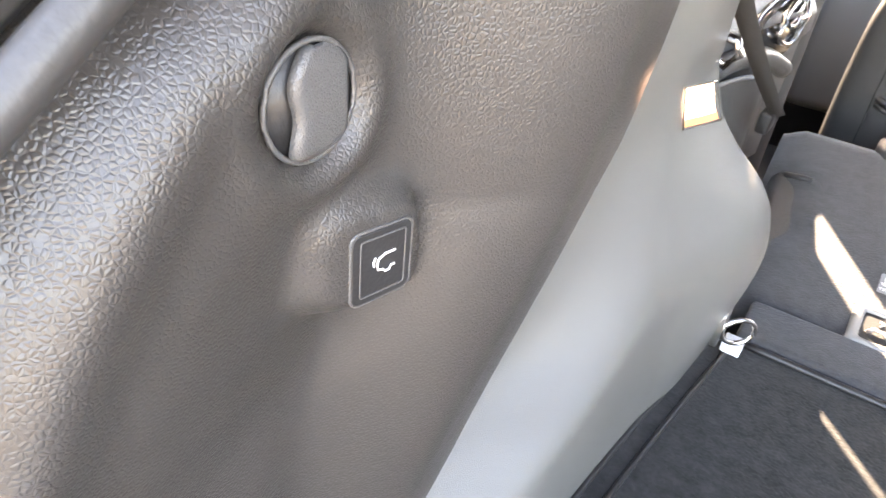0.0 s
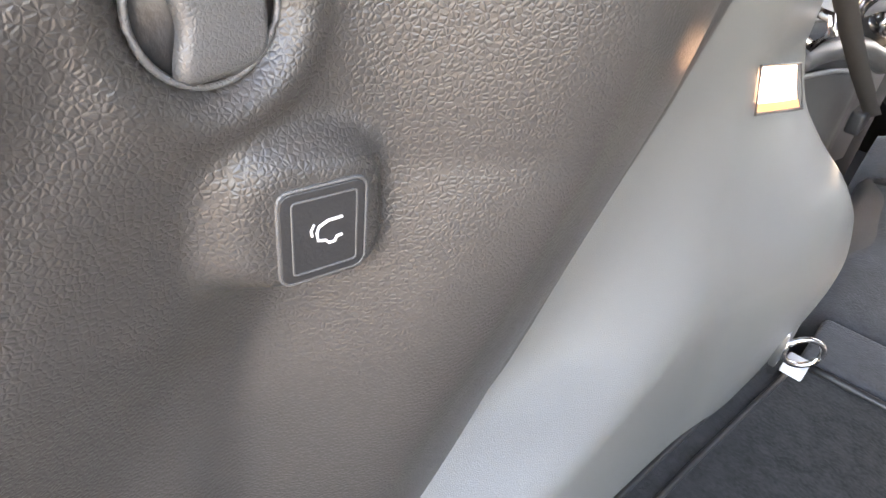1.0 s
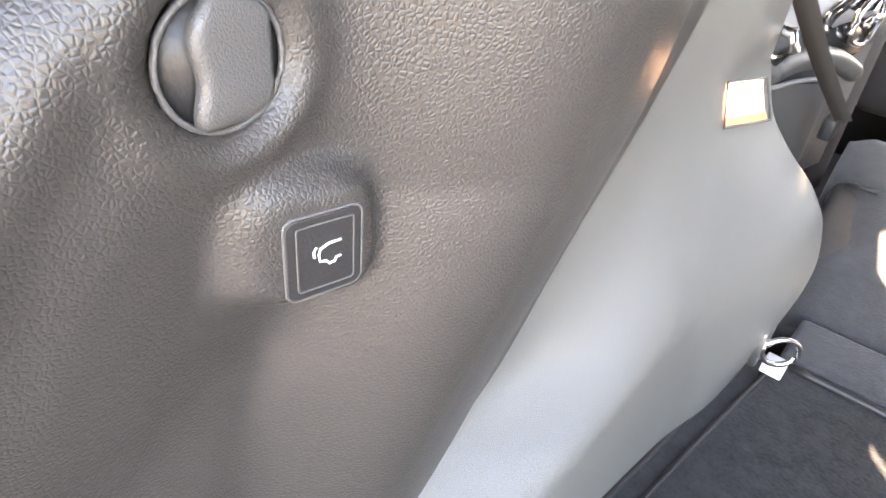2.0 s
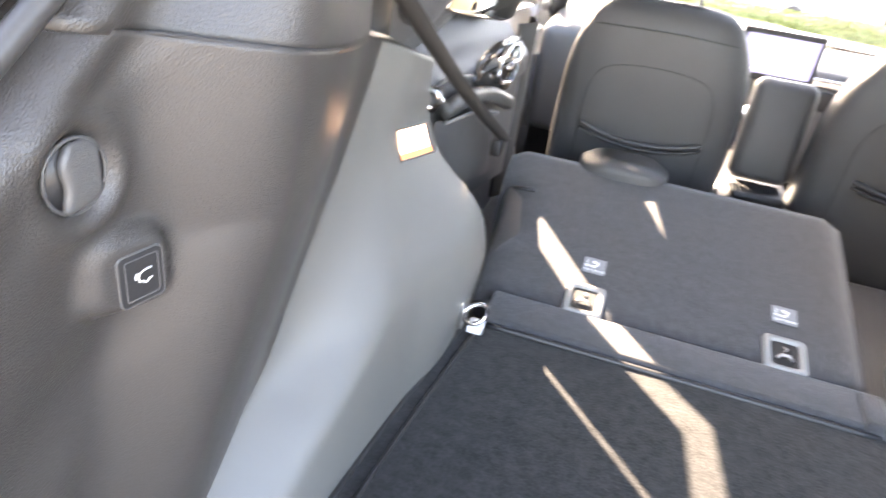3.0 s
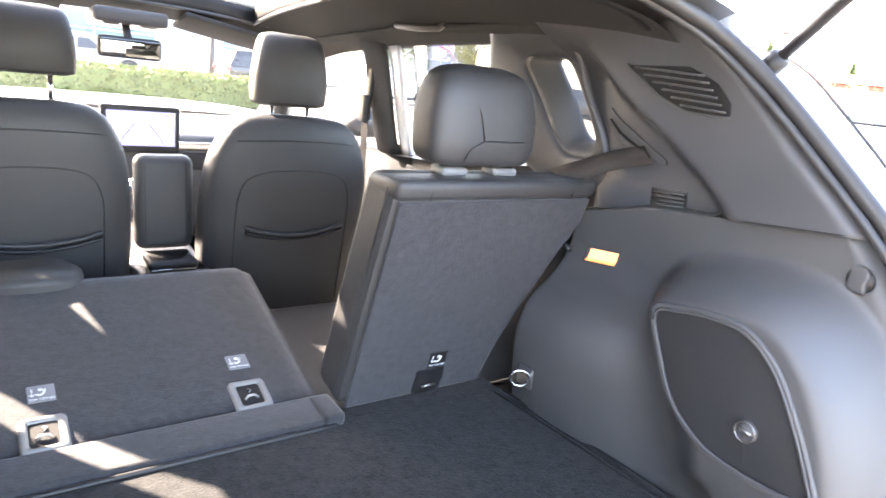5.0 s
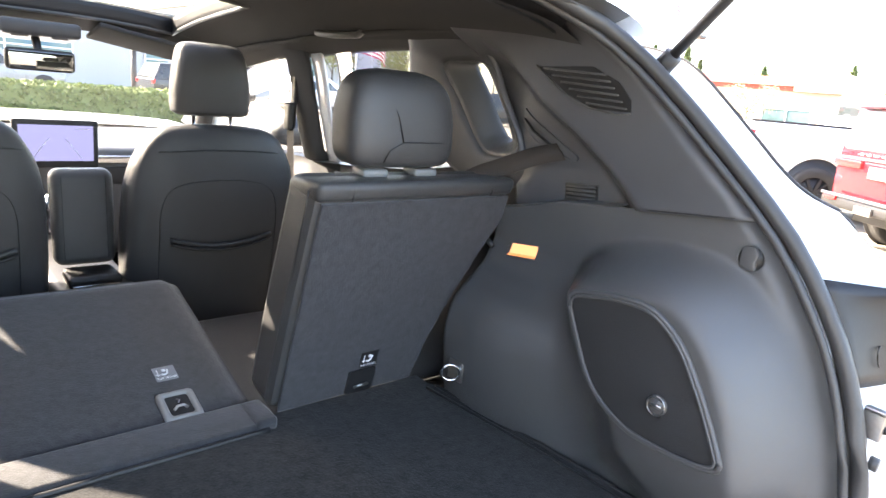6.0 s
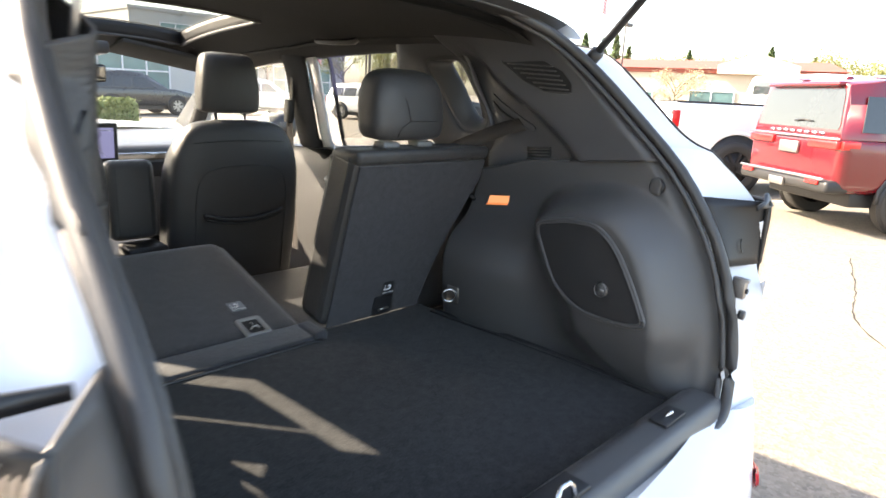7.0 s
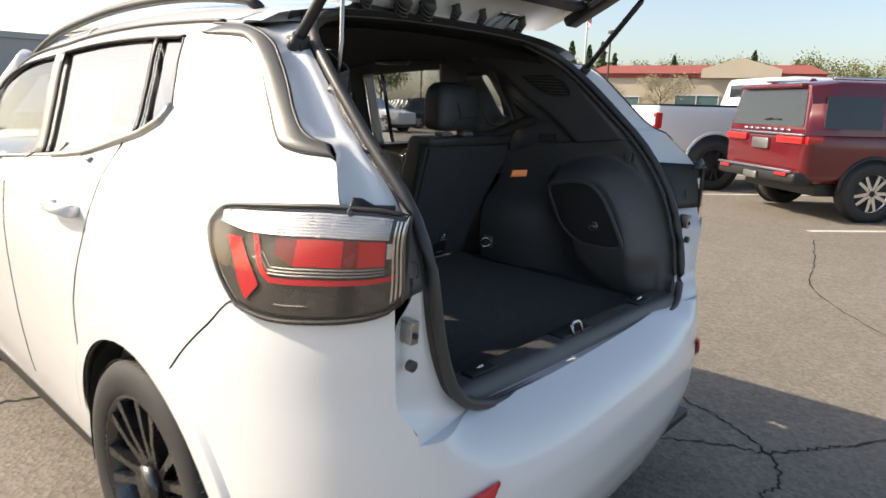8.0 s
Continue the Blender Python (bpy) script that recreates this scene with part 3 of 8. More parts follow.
# windows: panes, frames, dark division bars, a pale strip on the left
for sgn in (-1, 1):
    def win(u, v, low, high, out=-0.010, sgn=sgn):
        yb, yt = low[0] + (low[1] - low[0]) * u, high[0] + (high[1] - high[0]) * u
        zb, zt = ease(yb, BELT_Z), ease(yt, WTOP_Z)
        return side(sgn, yb + (yt - yb) * v, zb + (zt - zb) * v, out)
    for lbl, low, high, gl in (("quarter window", (0.796, 0.962), (0.868, 1.008), PRIVACY), ("rear door window", (0.970, 1.70), (1.018, 1.70), PRIVACY), ("front door window", (1.80 if sgn < 0 else 1.72, 2.86), (1.79 if sgn < 0 else 1.72, 2.86), GLASS)):
        ob = sheet("window_pane", lambda u, v: win(u, v, low, high), steps(0, 1, 24), steps(0, 1, 10), gl, car, "tinted " + lbl if gl is PRIVACY else "clear " + lbl)
        ob.visible_shadow = False
    # the left satin strip stands for a reflection on the door frame edge
    for low, high, m in (((0.955, 0.976), (1.002, 1.022), DARK), ((1.695, 1.715), (1.695, 1.715), DARK), ((1.715, 1.80), (1.715, 1.79), SATIN))[:3 if sgn < 0 else 2]:
        sheet("window_bar", lambda u, v: win(u, v, low, high, 0.001 + 0.004 * math.sin(math.pi * u)), steps(0, 1, 5), steps(0, 1, 10), m, car, thick=0.006)
    part("quarter_bead", tube([side(sgn, y, ease(y, QUARTER_Z), 0.000) for y in steps(0.788, 0.870, 16)], 0.004, 6), DARK, car)
    part("belt_strip", tube([side(sgn, y, ease(y, BELT_Z), 0.002) for y in steps(0.788, 0.85, 12) + steps(0.86, 2.88, 60)], 0.0105, 8), SATIN, car, "satin grey window trim strip")
    part("drip_strip", tube([side(sgn, y, ease(y, WTOP_Z) - 0.002, 0.001) for y in steps(0.862, 2.88, 60)], 0.005, 8), DARK, car)
    part("daylight_moulding", tube([side(sgn, y, roof_edge(y) - 0.004, 0.006) for y in steps(0.74, 2.7, 60)], 0.006, 8), DARK, car)
    rail = part("roof_rail", tube([(sgn * 0.585, y, roof(0.585, y)[2] + 0.036 * math.sin(math.pi * min(1, max(0, (y - 0.72) / 1.75))) ** 0.3) for y in steps(0.72, 2.45, 40)], 0.014, 10), DARK, car, "dark grey roof rail")
    for y in (1.02, 1.5, 1.86):
        part("door_handle", tube([side(sgn, yy, zz + 0.006, o) for yy, zz, o in ((y + 0.10, 1.022, 0.0), (y + 0.085, 1.026, 0.03), (y + 0.19, 1.018, 0.038), (y + 0.27, 1.014, 0.03), (y + 0.285, 1.012, 0.0))], 0.012, 8, flat=1.4), PAINT, car, "white door handle") if y != 1.5 else None
    # wing mirror
    part("wing_mirror", shaped(loft([(0, 0, z, hw, hd, 2.6) for z, hw, hd in ((-0.06, 0.05, 0.03), (-0.05, 0.085, 0.055), (0.0, 0.10, 0.065), (0.05, 0.085, 0.05), (0.062, 0.05, 0.03))]),
               lambda v: Vector((sgn * 1.0 + v.x, 2.50 + v.y, 1.09 + v.z))), DARK, car, "dark wing mirror")
    part("mirror_arm", tube([(sgn * 0.84, 2.50, 1.04), (sgn * 0.93, 2.50, 1.05)], 0.02), DARK, car)

# sheets placed to split the sun patches; their tan imitates the pane's reflection
for y0, y1 in ((1.412, 1.600), (1.222, 1.400)):
    sheet("window_paper", lambda y, v: side(-1, y + 0.01 * (0.5 - v), ease(y, BELT_Z) + 0.004 + (ease(y, WTOP_Z) - 0.074 - ease(y, BELT_Z)) * v, -0.022), steps(y0, y1, 8), steps(0, 1, 8), PAPER, car, "paper sheet inside the window, tan in place of reflected sky", thick=0.0008)

# roof skin round the glass roof
SR_X, SR_Y0, SR_Y1 = 0.40, 1.68, 2.26
for x0, x1, y0, y1 in ((-1, 1, 0.59, SR_Y0), (-1, 1, SR_Y1, 2.47), (-1, -SR_X, SR_Y0, SR_Y1), (SR_X, 1, SR_Y0, SR_Y1)):
    def skin(u, y, x0=x0, x1=x1):
        hx = half_width(y, roof_edge(y)) * 0.9995
        a, b = (x0 if abs(x0) < 1 else x0 * hx), (x1 if abs(x1) < 1 else x1 * hx)
        return roof(a + (b - a) * u, y)
    sheet("roof_skin", skin, steps(0, 1, 28 if x1 - x0 > 1.5 else 8), steps(y0, y1, 24), PAINT, car, "white roof skin")
ob = sheet("glass_roof", lambda x, y: roof(x, y, 0.004), steps(-SR_X - 0.01, SR_X + 0.01, 12), steps(SR_Y0 - 0.01, SR_Y1 + 0.01, 8), pane("roof_glass", (0.6, 0.62, 0.6)), car, "tinted glass roof panel")
ob.visible_shadow = False

# windscreen, bonnet, nose, underbody
def screen(u, v):
    y, z = 2.47 + 0.50 * v, roof_top(2.47) - 0.01 - 0.43 * v
    hx = 0.60 + 0.13 * v
    return (hx * u, y - 0.10 * u * u, z - 0.035 * u * u)


ob = sheet("windscreen", screen, steps(-1, 1, 20), steps(0, 1, 10), GLASS, car, "clear windscreen")
ob.visible_shadow = False
for sgn in (-1, 1):
    part("front_pillar", tube([(sgn * (0.63 + 0.15 * t), 2.36 + 0.52 * t, 1.415 - 0.40 * t) for t in steps(0, 1, 10)], 0.036, 10), PAINT, car, "slim white windscreen pillar")
sheet("bonnet", lambda x, y: (x * half_width(y, ease(y, BELT_Z)), y, ease(y, BELT_Z) + 0.045 * (1 - x * x) ** 0.5 - 0.02 * (y > 4.2)), steps(-1, 1, 24), steps(2.90, 4.25, 24), PAINT, car, "white bonnet")
sheet("nose", lambda x, v: (x * half_width(4.25, 0.3 + 0.56 * v), 4.25 + 0.12 * math.sin(math.pi * v) * (1 - x * x), 0.10 + 0.76 * v), steps(-1, 1, 20), steps(0, 1, 14), PAINT, car, "white front bumper")
# plain unseen plate, added to keep light out of the car from below
part("underbody", shaped(box(-0.80, 0.80, 0.02, 4.1, 0.22, 0.26, 0.01), lambda v: Vector((v.x, v.y, v.z + sunk(v.y)))), DARK, car, "dark underbody plate that blocks light from below")
for sgn in (-1, 1):
    for c in (AXLE_R, AXLE_F):
        sheet("arch_liner", lambda a, v: (sgn * (0.885 - 0.30 * v), c - 0.40 * math.cos(a), 0.34 + sunk(c) + 0.405 * math.sin(a)), steps(-0.25, math.pi + 0.25, 26), steps(0, 1, 4), DARK, car, "black arch liner")
        sheet("arch_wall", lambda a, v: (sgn * 0.585, c - 0.40 * v * math.cos(a), 0.34 + sunk(c) + 0.40 * v * math.sin(a)), steps(-0.25, math.pi + 0.25, 26), steps(0, 1, 3), DARK, car)
        part("arch_lip", tube([side(sgn, c - 0.404 * math.cos(a), 0.35 + sunk(c) + 0.404 * math.sin(a), 0.002) for a in steps(-0.15, math.pi + 0.15, 36)], 0.006, 8), DARK, car, "dark wheel arch edge")


def wheel(sgn, cy, parent, radius=HUB, cx=0.795, half=0.11, spokes=14):
    """A wheel with its tyre, treads, rim and spokes."""
    hub = Vector((sgn * cx, cy, radius + sunk(cy)))

    def ring(profile, n=56):
        bm = bmesh.new()
        rows = [[bm.verts.new((hub.x + sgn * px, cy + r * math.cos(a), radius + r * math.sin(a))) for r, px in profile] for a in (2 * math.pi * k / n for k in range(n))]
        for k in range(n):
            A, B = rows[k], rows[(k + 1) % n]
            for j in range(len(profile) - 1):
                bm.faces.new((A[j], A[j + 1], B[j + 1], B[j]))
        return bm
    R = radius
    tyre = part("tyre", ring([(R * 0.70, -half), (R * 0.93, -half), (R * 0.99, -half * 0.8), (R, -half * 0.5), (R, half * 0.5), (R * 0.99, half * 0.82), (R * 0.95, half * 0.98),
                              (R * 0.85, half * 1.04), (R * 0.74, half * 0.95), (R * 0.70, half * 0.86)]), TYRE, parent, "black tyre with cut tread")
    for row in (-0.62, -0.2, 0.2, 0.62):
        part("tread_groove", ring([(R * 1.0005, half * (row - 0.03)), (R * 1.003, half * row), (R * 1.0005, half * (row + 0.03))]), DARK, tyre)
    bm = joined(*[tube([(hub.x + sgn * half * (0.55 + 0.35 * abs(t)), cy + R * 0.998 * math.cos(a + 0.03 * t), hub.z + R * 0.998 * math.sin(a + 0.03 * t)) for t in (0, 0.5, 1)], 0.0013, 5) for a in steps(0, 6.2832, 80)[:-1]])
    part("tread_cuts", bm, DARK, tyre)
    rim = part("rim", ring([(R * 0.72, half * 0.80), (R * 0.735, half * 0.93), (R * 0.70, half * 0.90), (R * 0.66, half * 0.55), (R * 0.62, -half * 0.2), (R * 0.60, -half * 0.8)]), RIM, parent, "dark grey alloy rim")
    part("brake_disc", disc((hub.x - sgn * 0.01, cy, hub.z), (sgn, 0, 0), R * 0.46, 0.012, 32), STEEL, parent)
    part("hub_cap", disc((hub.x + sgn * half * 0.70, cy, hub.z), (sgn, 0, 0), R * 0.17, 0.02, 24), RIM, rim)
    for k in range(spokes):
        a = 2 * math.pi * (k + (0.22 if k % 2 else 0)) / spokes
        d, e = Vector((0, math.cos(a), math.sin(a))), Vector((0, -math.sin(a), math.cos(a)))
        pts = []
        for r, hw, px in ((R * 0.14, 0.016, half * 0.66), (R * 0.42, 0.009, half * 0.80), (R * 0.70, 0.013, half * 0.88)):
            pts.append((hub + d * r + e * hw + Vector((sgn * px, 0, 0)), hub + d * r - e * hw + Vector((sgn * px, 0, 0))))
        bm = bmesh.new()
        top = [[bm.verts.new(p) for p in pr] for pr in pts]
        low = [[bm.verts.new(p - Vector((sgn * 0.035, 0, 0))) for p in pr] for pr in pts]
        for i in range(2):
            bm.faces.new((top[i][0], top[i][1], top[i + 1][1], top[i + 1][0]))
            bm.faces.new((top[i][0], top[i + 1][0], low[i + 1][0], low[i][0]))
            bm.faces.new((top[i][1], low[i][1], low[i + 1][1], top[i + 1][1]))
        part("spoke", bm, RIM, rim, smooth=False)


for sgn in (-1, 1):
    for cy in (AXLE_R, AXLE_F):
        hold = new("wheel")
        hold.parent = car
        hold.location = Vector((sgn * 0.795, cy, HUB)) - car.location
        wheel(sgn, cy, hold)

# ---- tail lamps ----
LAMP_TOP = [(0.0, 1.200), (0.04, 1.202), (0.064, 1.204), (0.138, 1.202), (0.202, 1.195), (0.306, 1.181), (0.382, 1.169), (0.404, 1.159), (0.428, 1.130)]
LAMP_LOW = [(0.0, 1.075), (0.020, 1.061), (0.042, 1.035), (0.077, 1.017), (0.146, 1.0015), (0.234, 0.991), (0.3015, 0.997), (0.336, 1.020), (0.4025, 1.086), (0.428, 1.125)]


def lamp_patch(sgn, out, y0, y1, f0, f1, n=24, m=8):
    """A patch of the tail lamp: a stretch of y, and a stretch of its height at each y."""
    def fn(y, v):
        lo, hi = ease(y, LAMP_LOW), ease(y, LAMP_TOP)
        a0, a1 = (f0(y) if callable(f0) else f0), (f1(y) if callable(f1) else f1)
        z = lo + (hi - lo) * (a0 + (a1 - a0) * v)
        return corner(sgn, corner_at(y, z), z, out)
    return fn, steps(y0, y1, n), steps(0, 1, m)


for sgn in (-1, 1):
    lamp = new("tail_lamp")
    lamp.parent = car
    lamp.location = Vector((sgn * 0.83, 0.15, 1.1)) - car.location
    lamp["label"] = "red and smoked tail lamp with a ribbed clear top band"
    YI, YO = (0.026 if sgn < 0 else 0.085), 0.427
    YR = YI + 0.024
    def along(f, y0, y1, out, n=24, sgn=sgn):
        """Places along the lamp at a share of its height."""
        zs = [(y, ease(y, LAMP_LOW) + (ease(y, LAMP_TOP) - ease(y, LAMP_LOW)) * f) for y in steps(y0, y1, n)]
        return [corner(sgn, corner_at(y, z), z, out) for y, z in zs]
    def between(y, table):
        for (p, q), (r, t) in zip(table, table[1:]):
            if y <= r:
                return q + (t - q) * max(0.0, y - p) / (r - p)
        return table[-1][1]
    sheet("lamp_housing", *lamp_patch(sgn, 0.006, YI, YO, 0, 1), DARK, lamp, "black lamp housing")
    sheet("smoked_backing", *lamp_patch(sgn, 0.009, YI + 0.006, YO - 0.016, 0.04, 0.76), SMOKE, lamp, "smoked lower field")
    sheet("clear_band", *lamp_patch(sgn, 0.010, YI + 0.020, 0.392, 0.755, 0.965), SILVER, lamp, "silvery clear top band")
    for k in range(8):
        part("clear_rib", tube(along(0.765 + 0.027 * k, YI + 0.020, 0.392 - 0.003 * k, 0.0115), 0.0022, 6), SILVER, lamp)
    sheet("red_field", *lamp_patch(sgn, 0.0115, YR, 0.195, 0.49, 0.735), RED, lamp, "red light field")
    sheet("red_inner", *lamp_patch(sgn, 0.0112, 0.195, 0.238, lambda y: 0.49 + 2.2 * (y - 0.195), 0.735), RED_DEEP, lamp, "deep red inner field")
    sheet("dark_divider", *lamp_patch(sgn, 0.0122, 0.088, 0.112, 0.49, 0.735, 4), RED_DEEP, lamp)
    sheet("dark_divider", *lamp_patch(sgn, 0.0112, 0.088, 0.112, 0.05, 0.325, 4), DARK, lamp, "dark divider in the smoked field")
    for k, f in enumerate((0.465, 0.435, 0.405)):
        part("field_rib", tube(along(f, YR, 0.242 + 0.006 * k, 0.011) + along(f + 0.12, 0.262 + 0.006 * k, 0.274 + 0.006 * k, 0.011, 4), 0.0014, 6), STEEL, lamp)
    sheet("red_line", *lamp_patch(sgn, 0.013, YI + 0.010, 0.238, 0.325, 0.375), RED, lamp, "thin red light line")
    sheet("red_hook", *lamp_patch(sgn, 0.013, 0.238, 0.292, lambda y: between(y, [(0.238, 0.325), (0.262, 0.40), (0.278, 0.55), (0.292, 0.74)]), lambda y: between(y, [(0.238, 0.375), (0.258, 0.47), (0.272, 0.66), (0.281, 0.75), (0.292, 0.755)])), RED, lamp)
    sheet("side_reflector", *lamp_patch(sgn, 0.013, 0.262, 0.362, lambda y: between(y, [(0.262, 0.27), (0.288, 0.09), (0.362, 0.60)]), lambda y: between(y, [(0.262, 0.29), (0.322, 0.68), (0.362, 0.62)])), RED, lamp, "red side reflector")
    part("lens_scratch", tube(along(0.13, 0.16, 0.225, 0.0102, 8), 0.0008, 5), STEEL, lamp)
    sheet("clear_square", *lamp_patch(sgn, 0.012, YI + 0.012, YI + 0.022, 0.56, 0.72, 3, 3), SILVER, lamp)
    for k in range(3):
        sheet("clear_edge_rib", *lamp_patch(sgn, 0.014 + 0.001 * k, YI + 0.002 + 0.005 * k, YI + 0.0045 + 0.005 * k, 0.08, 0.96), CHROME, lamp)
    ob = sheet("lamp_lens", *lamp_patch(sgn, 0.022, YI - 0.002, YO + 0.002, -0.01, 1.01), LENS, lamp, "clear glossy lens")
    ob.visible_shadow = False
    part("lamp_gasket", tube([corner(sgn, corner_at(y, ease(y, LAMP_TOP)), ease(y, LAMP_TOP) + 0.004, 0.010) for y in steps(YI, YO, 24)]
                             + [corner(sgn, corner_at(y, ease(y, LAMP_LOW)), ease(y, LAMP_LOW) - 0.004, 0.010) for y in steps(YO, YI, 24)], 0.005, 6, True), DARK, lamp)
    # dark flank of the lamp towards the opening
    def lamp_inner(z, v, sgn=sgn):
        p = Vector((abs(corner(sgn, corner_at(YI, z), z, 0.016)[0]), *corner(sgn, corner_at(YI, z), z, 0.016)[1:])).lerp(Vector((seal_half(z, sgn) + 0.016, seal_y(z, sgn) - 0.004, z)), v)
        return (sgn * p.x, p.y, p.z)
    sheet("lamp_inner_plate", lamp_inner, steps(1.055, 1.205, 8), steps(0, 1, 5), GARNISH if sgn < 0 else DARK, lamp, "dark grey inner plate beside the lamp", thick=0.004)
    part("plate_mark", tube([Vector(lamp_inner(1.10 + 0.016 * math.sin(a), 0.5)) + Vector((sgn * 0.012 * math.cos(a), -0.003, 0)) for a in steps(-1.2, 4.3, 16)], 0.0012, 5), DARK, lamp)
    part("lamp_seal_tab", plate([(sgn * x, y, z) for x, y, z in ((0.796, 0.106, 1.202), (0.778, 0.112, 1.225), (0.760, 0.110, 1.222), (0.738, 0.102, 1.209), (0.69, 0.10, 1.204), (0.69, 0.10, 1.193), (0.796, 0.10, 1.195))], (0, 1, 0), 0.006), DARK, lamp)

# bumper reflectors and rear fittings
for sgn in (-1, 1):
    def refl(u, v, sgn=sgn):
        x = 0.555 + 0.24 * u
        top, low = 0.665 - 0.075 * u, 0.660 - 0.16 * u ** 0.7
        z = low + (top - low) * v
        return (sgn * x, rear_y(sgn * x, z) - 0.010, z)
    sheet("rear_reflector", refl, steps(0, 1, 14), steps(0, 1, 4), RED, car, "red bumper reflector", thick=0.006)
    part("sill_hook_well", shaped(box(-0.045, 0.045, -0.02, 0.02, 0, 0.006, 0.002), lambda v: Vector((sgn * 0.40 + v.x, 0.100 + v.y, 0.787 + v.z))), DARK, car)
    part("sill_hook", tube([(sgn * 0.40 - 0.014, 0.100, 0.793), (sgn * 0.40, 0.093, 0.803), (sgn * 0.40 + 0.014, 0.100, 0.793)], 0.004), CHROME, car, "small chrome hook")

# ---- load space: floor and sill ----
FLOOR = 0.74
board = thing("load_floor", "dark grey carpeted load floor board with a bound edge", "floor board", at=(0, 0.5, FLOOR))


def floor_half(y):
    return ease(y, [(0.14, 0.592), (0.30, 0.580), (0.60, 0.556), (0.90, 0.522)])


sheet("carpet_top", lambda y, u: (u * floor_half(y) - 0.06 * step(-0.9, -1.0, u) * (1 - step(0.34, 0.50, y)), y, FLOOR + 0.0015 * math.sin(9 * y + 4 * u)), steps(0.155, 0.898, 30), steps(-1, 1, 40), CARPET, board)
sheet("carpet_top", lambda x, y: (x, y, FLOOR + 0.0015), steps(0.135, 0.515, 8), steps(0.890, 0.945, 4), CARPET, board)
part("board_core", shaped(box(-1, 1, 0.15, 0.90, FLOOR - 0.03, FLOOR - 0.004), lambda v: Vector((v.x * (floor_half(v.y) - 0.002), v.y, v.z))), DARK, board)
part("bound_edge", tube([(-0.49 + 0.61 * u, 0.897, FLOOR + 0.002) for u in steps(0, 1, 20)], 0.005, 8), DARK, board, "black bound front edge")
for s in (-1, 1):
    part("bound_edge", tube([(s * (floor_half(y) - 0.024), y, FLOOR + 0.0015) for y in steps(0.17, 0.885, 20)], 0.0035, 6), DARK, board)
    part("edge_gap", tube([(s * (floor_half(y) + 0.001), y, FLOOR + 0.001) for y in steps(0.17, 0.885, 20)], 0.004, 6), DARK, board)
sillplate = thing("sill_trim", "black plastic trim over the load sill", "trim", at=(0, 0.1, 0.77))


def sill_fn(x, v):
    y = 0.040 + 0.125 * v
    return (x, y + 0.0 * x, ease(v, [(0, 0.745), (0.12, 0.775), (0.25, 0.786), (0.60, 0.786), (0.85, 0.770), (1.0, 0.742)]))


sheet("sill_cover", sill_fn, steps(-0.585, 0.585, 40), steps(0, 1, 16), TRIM2, sillplate)
part("latch_housing", box(-0.075, 0.065, 0.075, 0.130, 0.782, 0.793, 0.004), DARK, sillplate, "black latch housing")
part("latch_striker", tube([(-0.03, 0.075, 0.785), (-0.03, 0.082, 0.812), (-0.018, 0.086, 0.818), (0.004, 0.086, 0.818), (0.014, 0.082, 0.812), (0.014, 0.075, 0.785)], 0.005, 8), CHROME, sillplate, "chrome latch striker")


# ---- side trims of the load space ----
def base_half(z):
    return ease(z, [(0.70, 0.588), (0.90, 0.602), (1.1, 0.618), (1.32, 0.618)])


BULGE = [(0.70, 0.050), (0.80, 0.080), (0.91, 0.100), (0.955, 0.094), (0.985, 0.078), (1.02, 0.042), (1.05, 0.018), (1.10, 0.0)]
SEAM = [(0.70, 0.16), (0.80, 0.31), (0.846, 0.392), (0.875, 0.446), (0.905, 0.485), (0.965, 0.524), (1.065, 0.575), (1.17, 0.637), (1.207, 0.662), (1.30, 0.715)]


CREST_Z = [(0.30, 0.79), (0.40, 0.845), (0.50, 0.885), (0.60, 0.908), (0.70, 0.945), (0.84, 0.965)]
CREST_X = [(0.30, 0.630), (0.40, 0.610), (0.50, 0.585), (0.60, 0.570), (0.70, 0.554), (0.84, 0.520)]


def left_wall(y, z):
    """The wheel arch panel: a ridge rises forwards, hollow above it, leaning out to the floor below it."""
    def at(z):
        zc, xc = ease(y, CREST_Z), ease(y, CREST_X)
        top = base_half(z) + 0.004 + 0.026 * (1 - step(0.36, 0.76, y + 0.30 * (1.1 - z)))
        if z > zc:
            t = min(1.0, (z - zc) / 0.17)
            return xc + (top - xc) * (1 - (1 - t) ** 1.9)
        return xc + (floor_half(y) + 0.004 - xc) * min(1.3, (zc - z) / (zc - 0.735))
    ridge = sum(at(z + d) for d in (-0.02, -0.01, 0.0, 0.01, 0.02)) / 5
    w = step(0.66, 0.845, y)
    return ridge * (1 - w) + w * (base_half(z) + 0.004 - ease(z, BULGE))


def rear_edge(z, sgn):
    return seal_y(z, sgn) + 0.014


TILT = 0.22


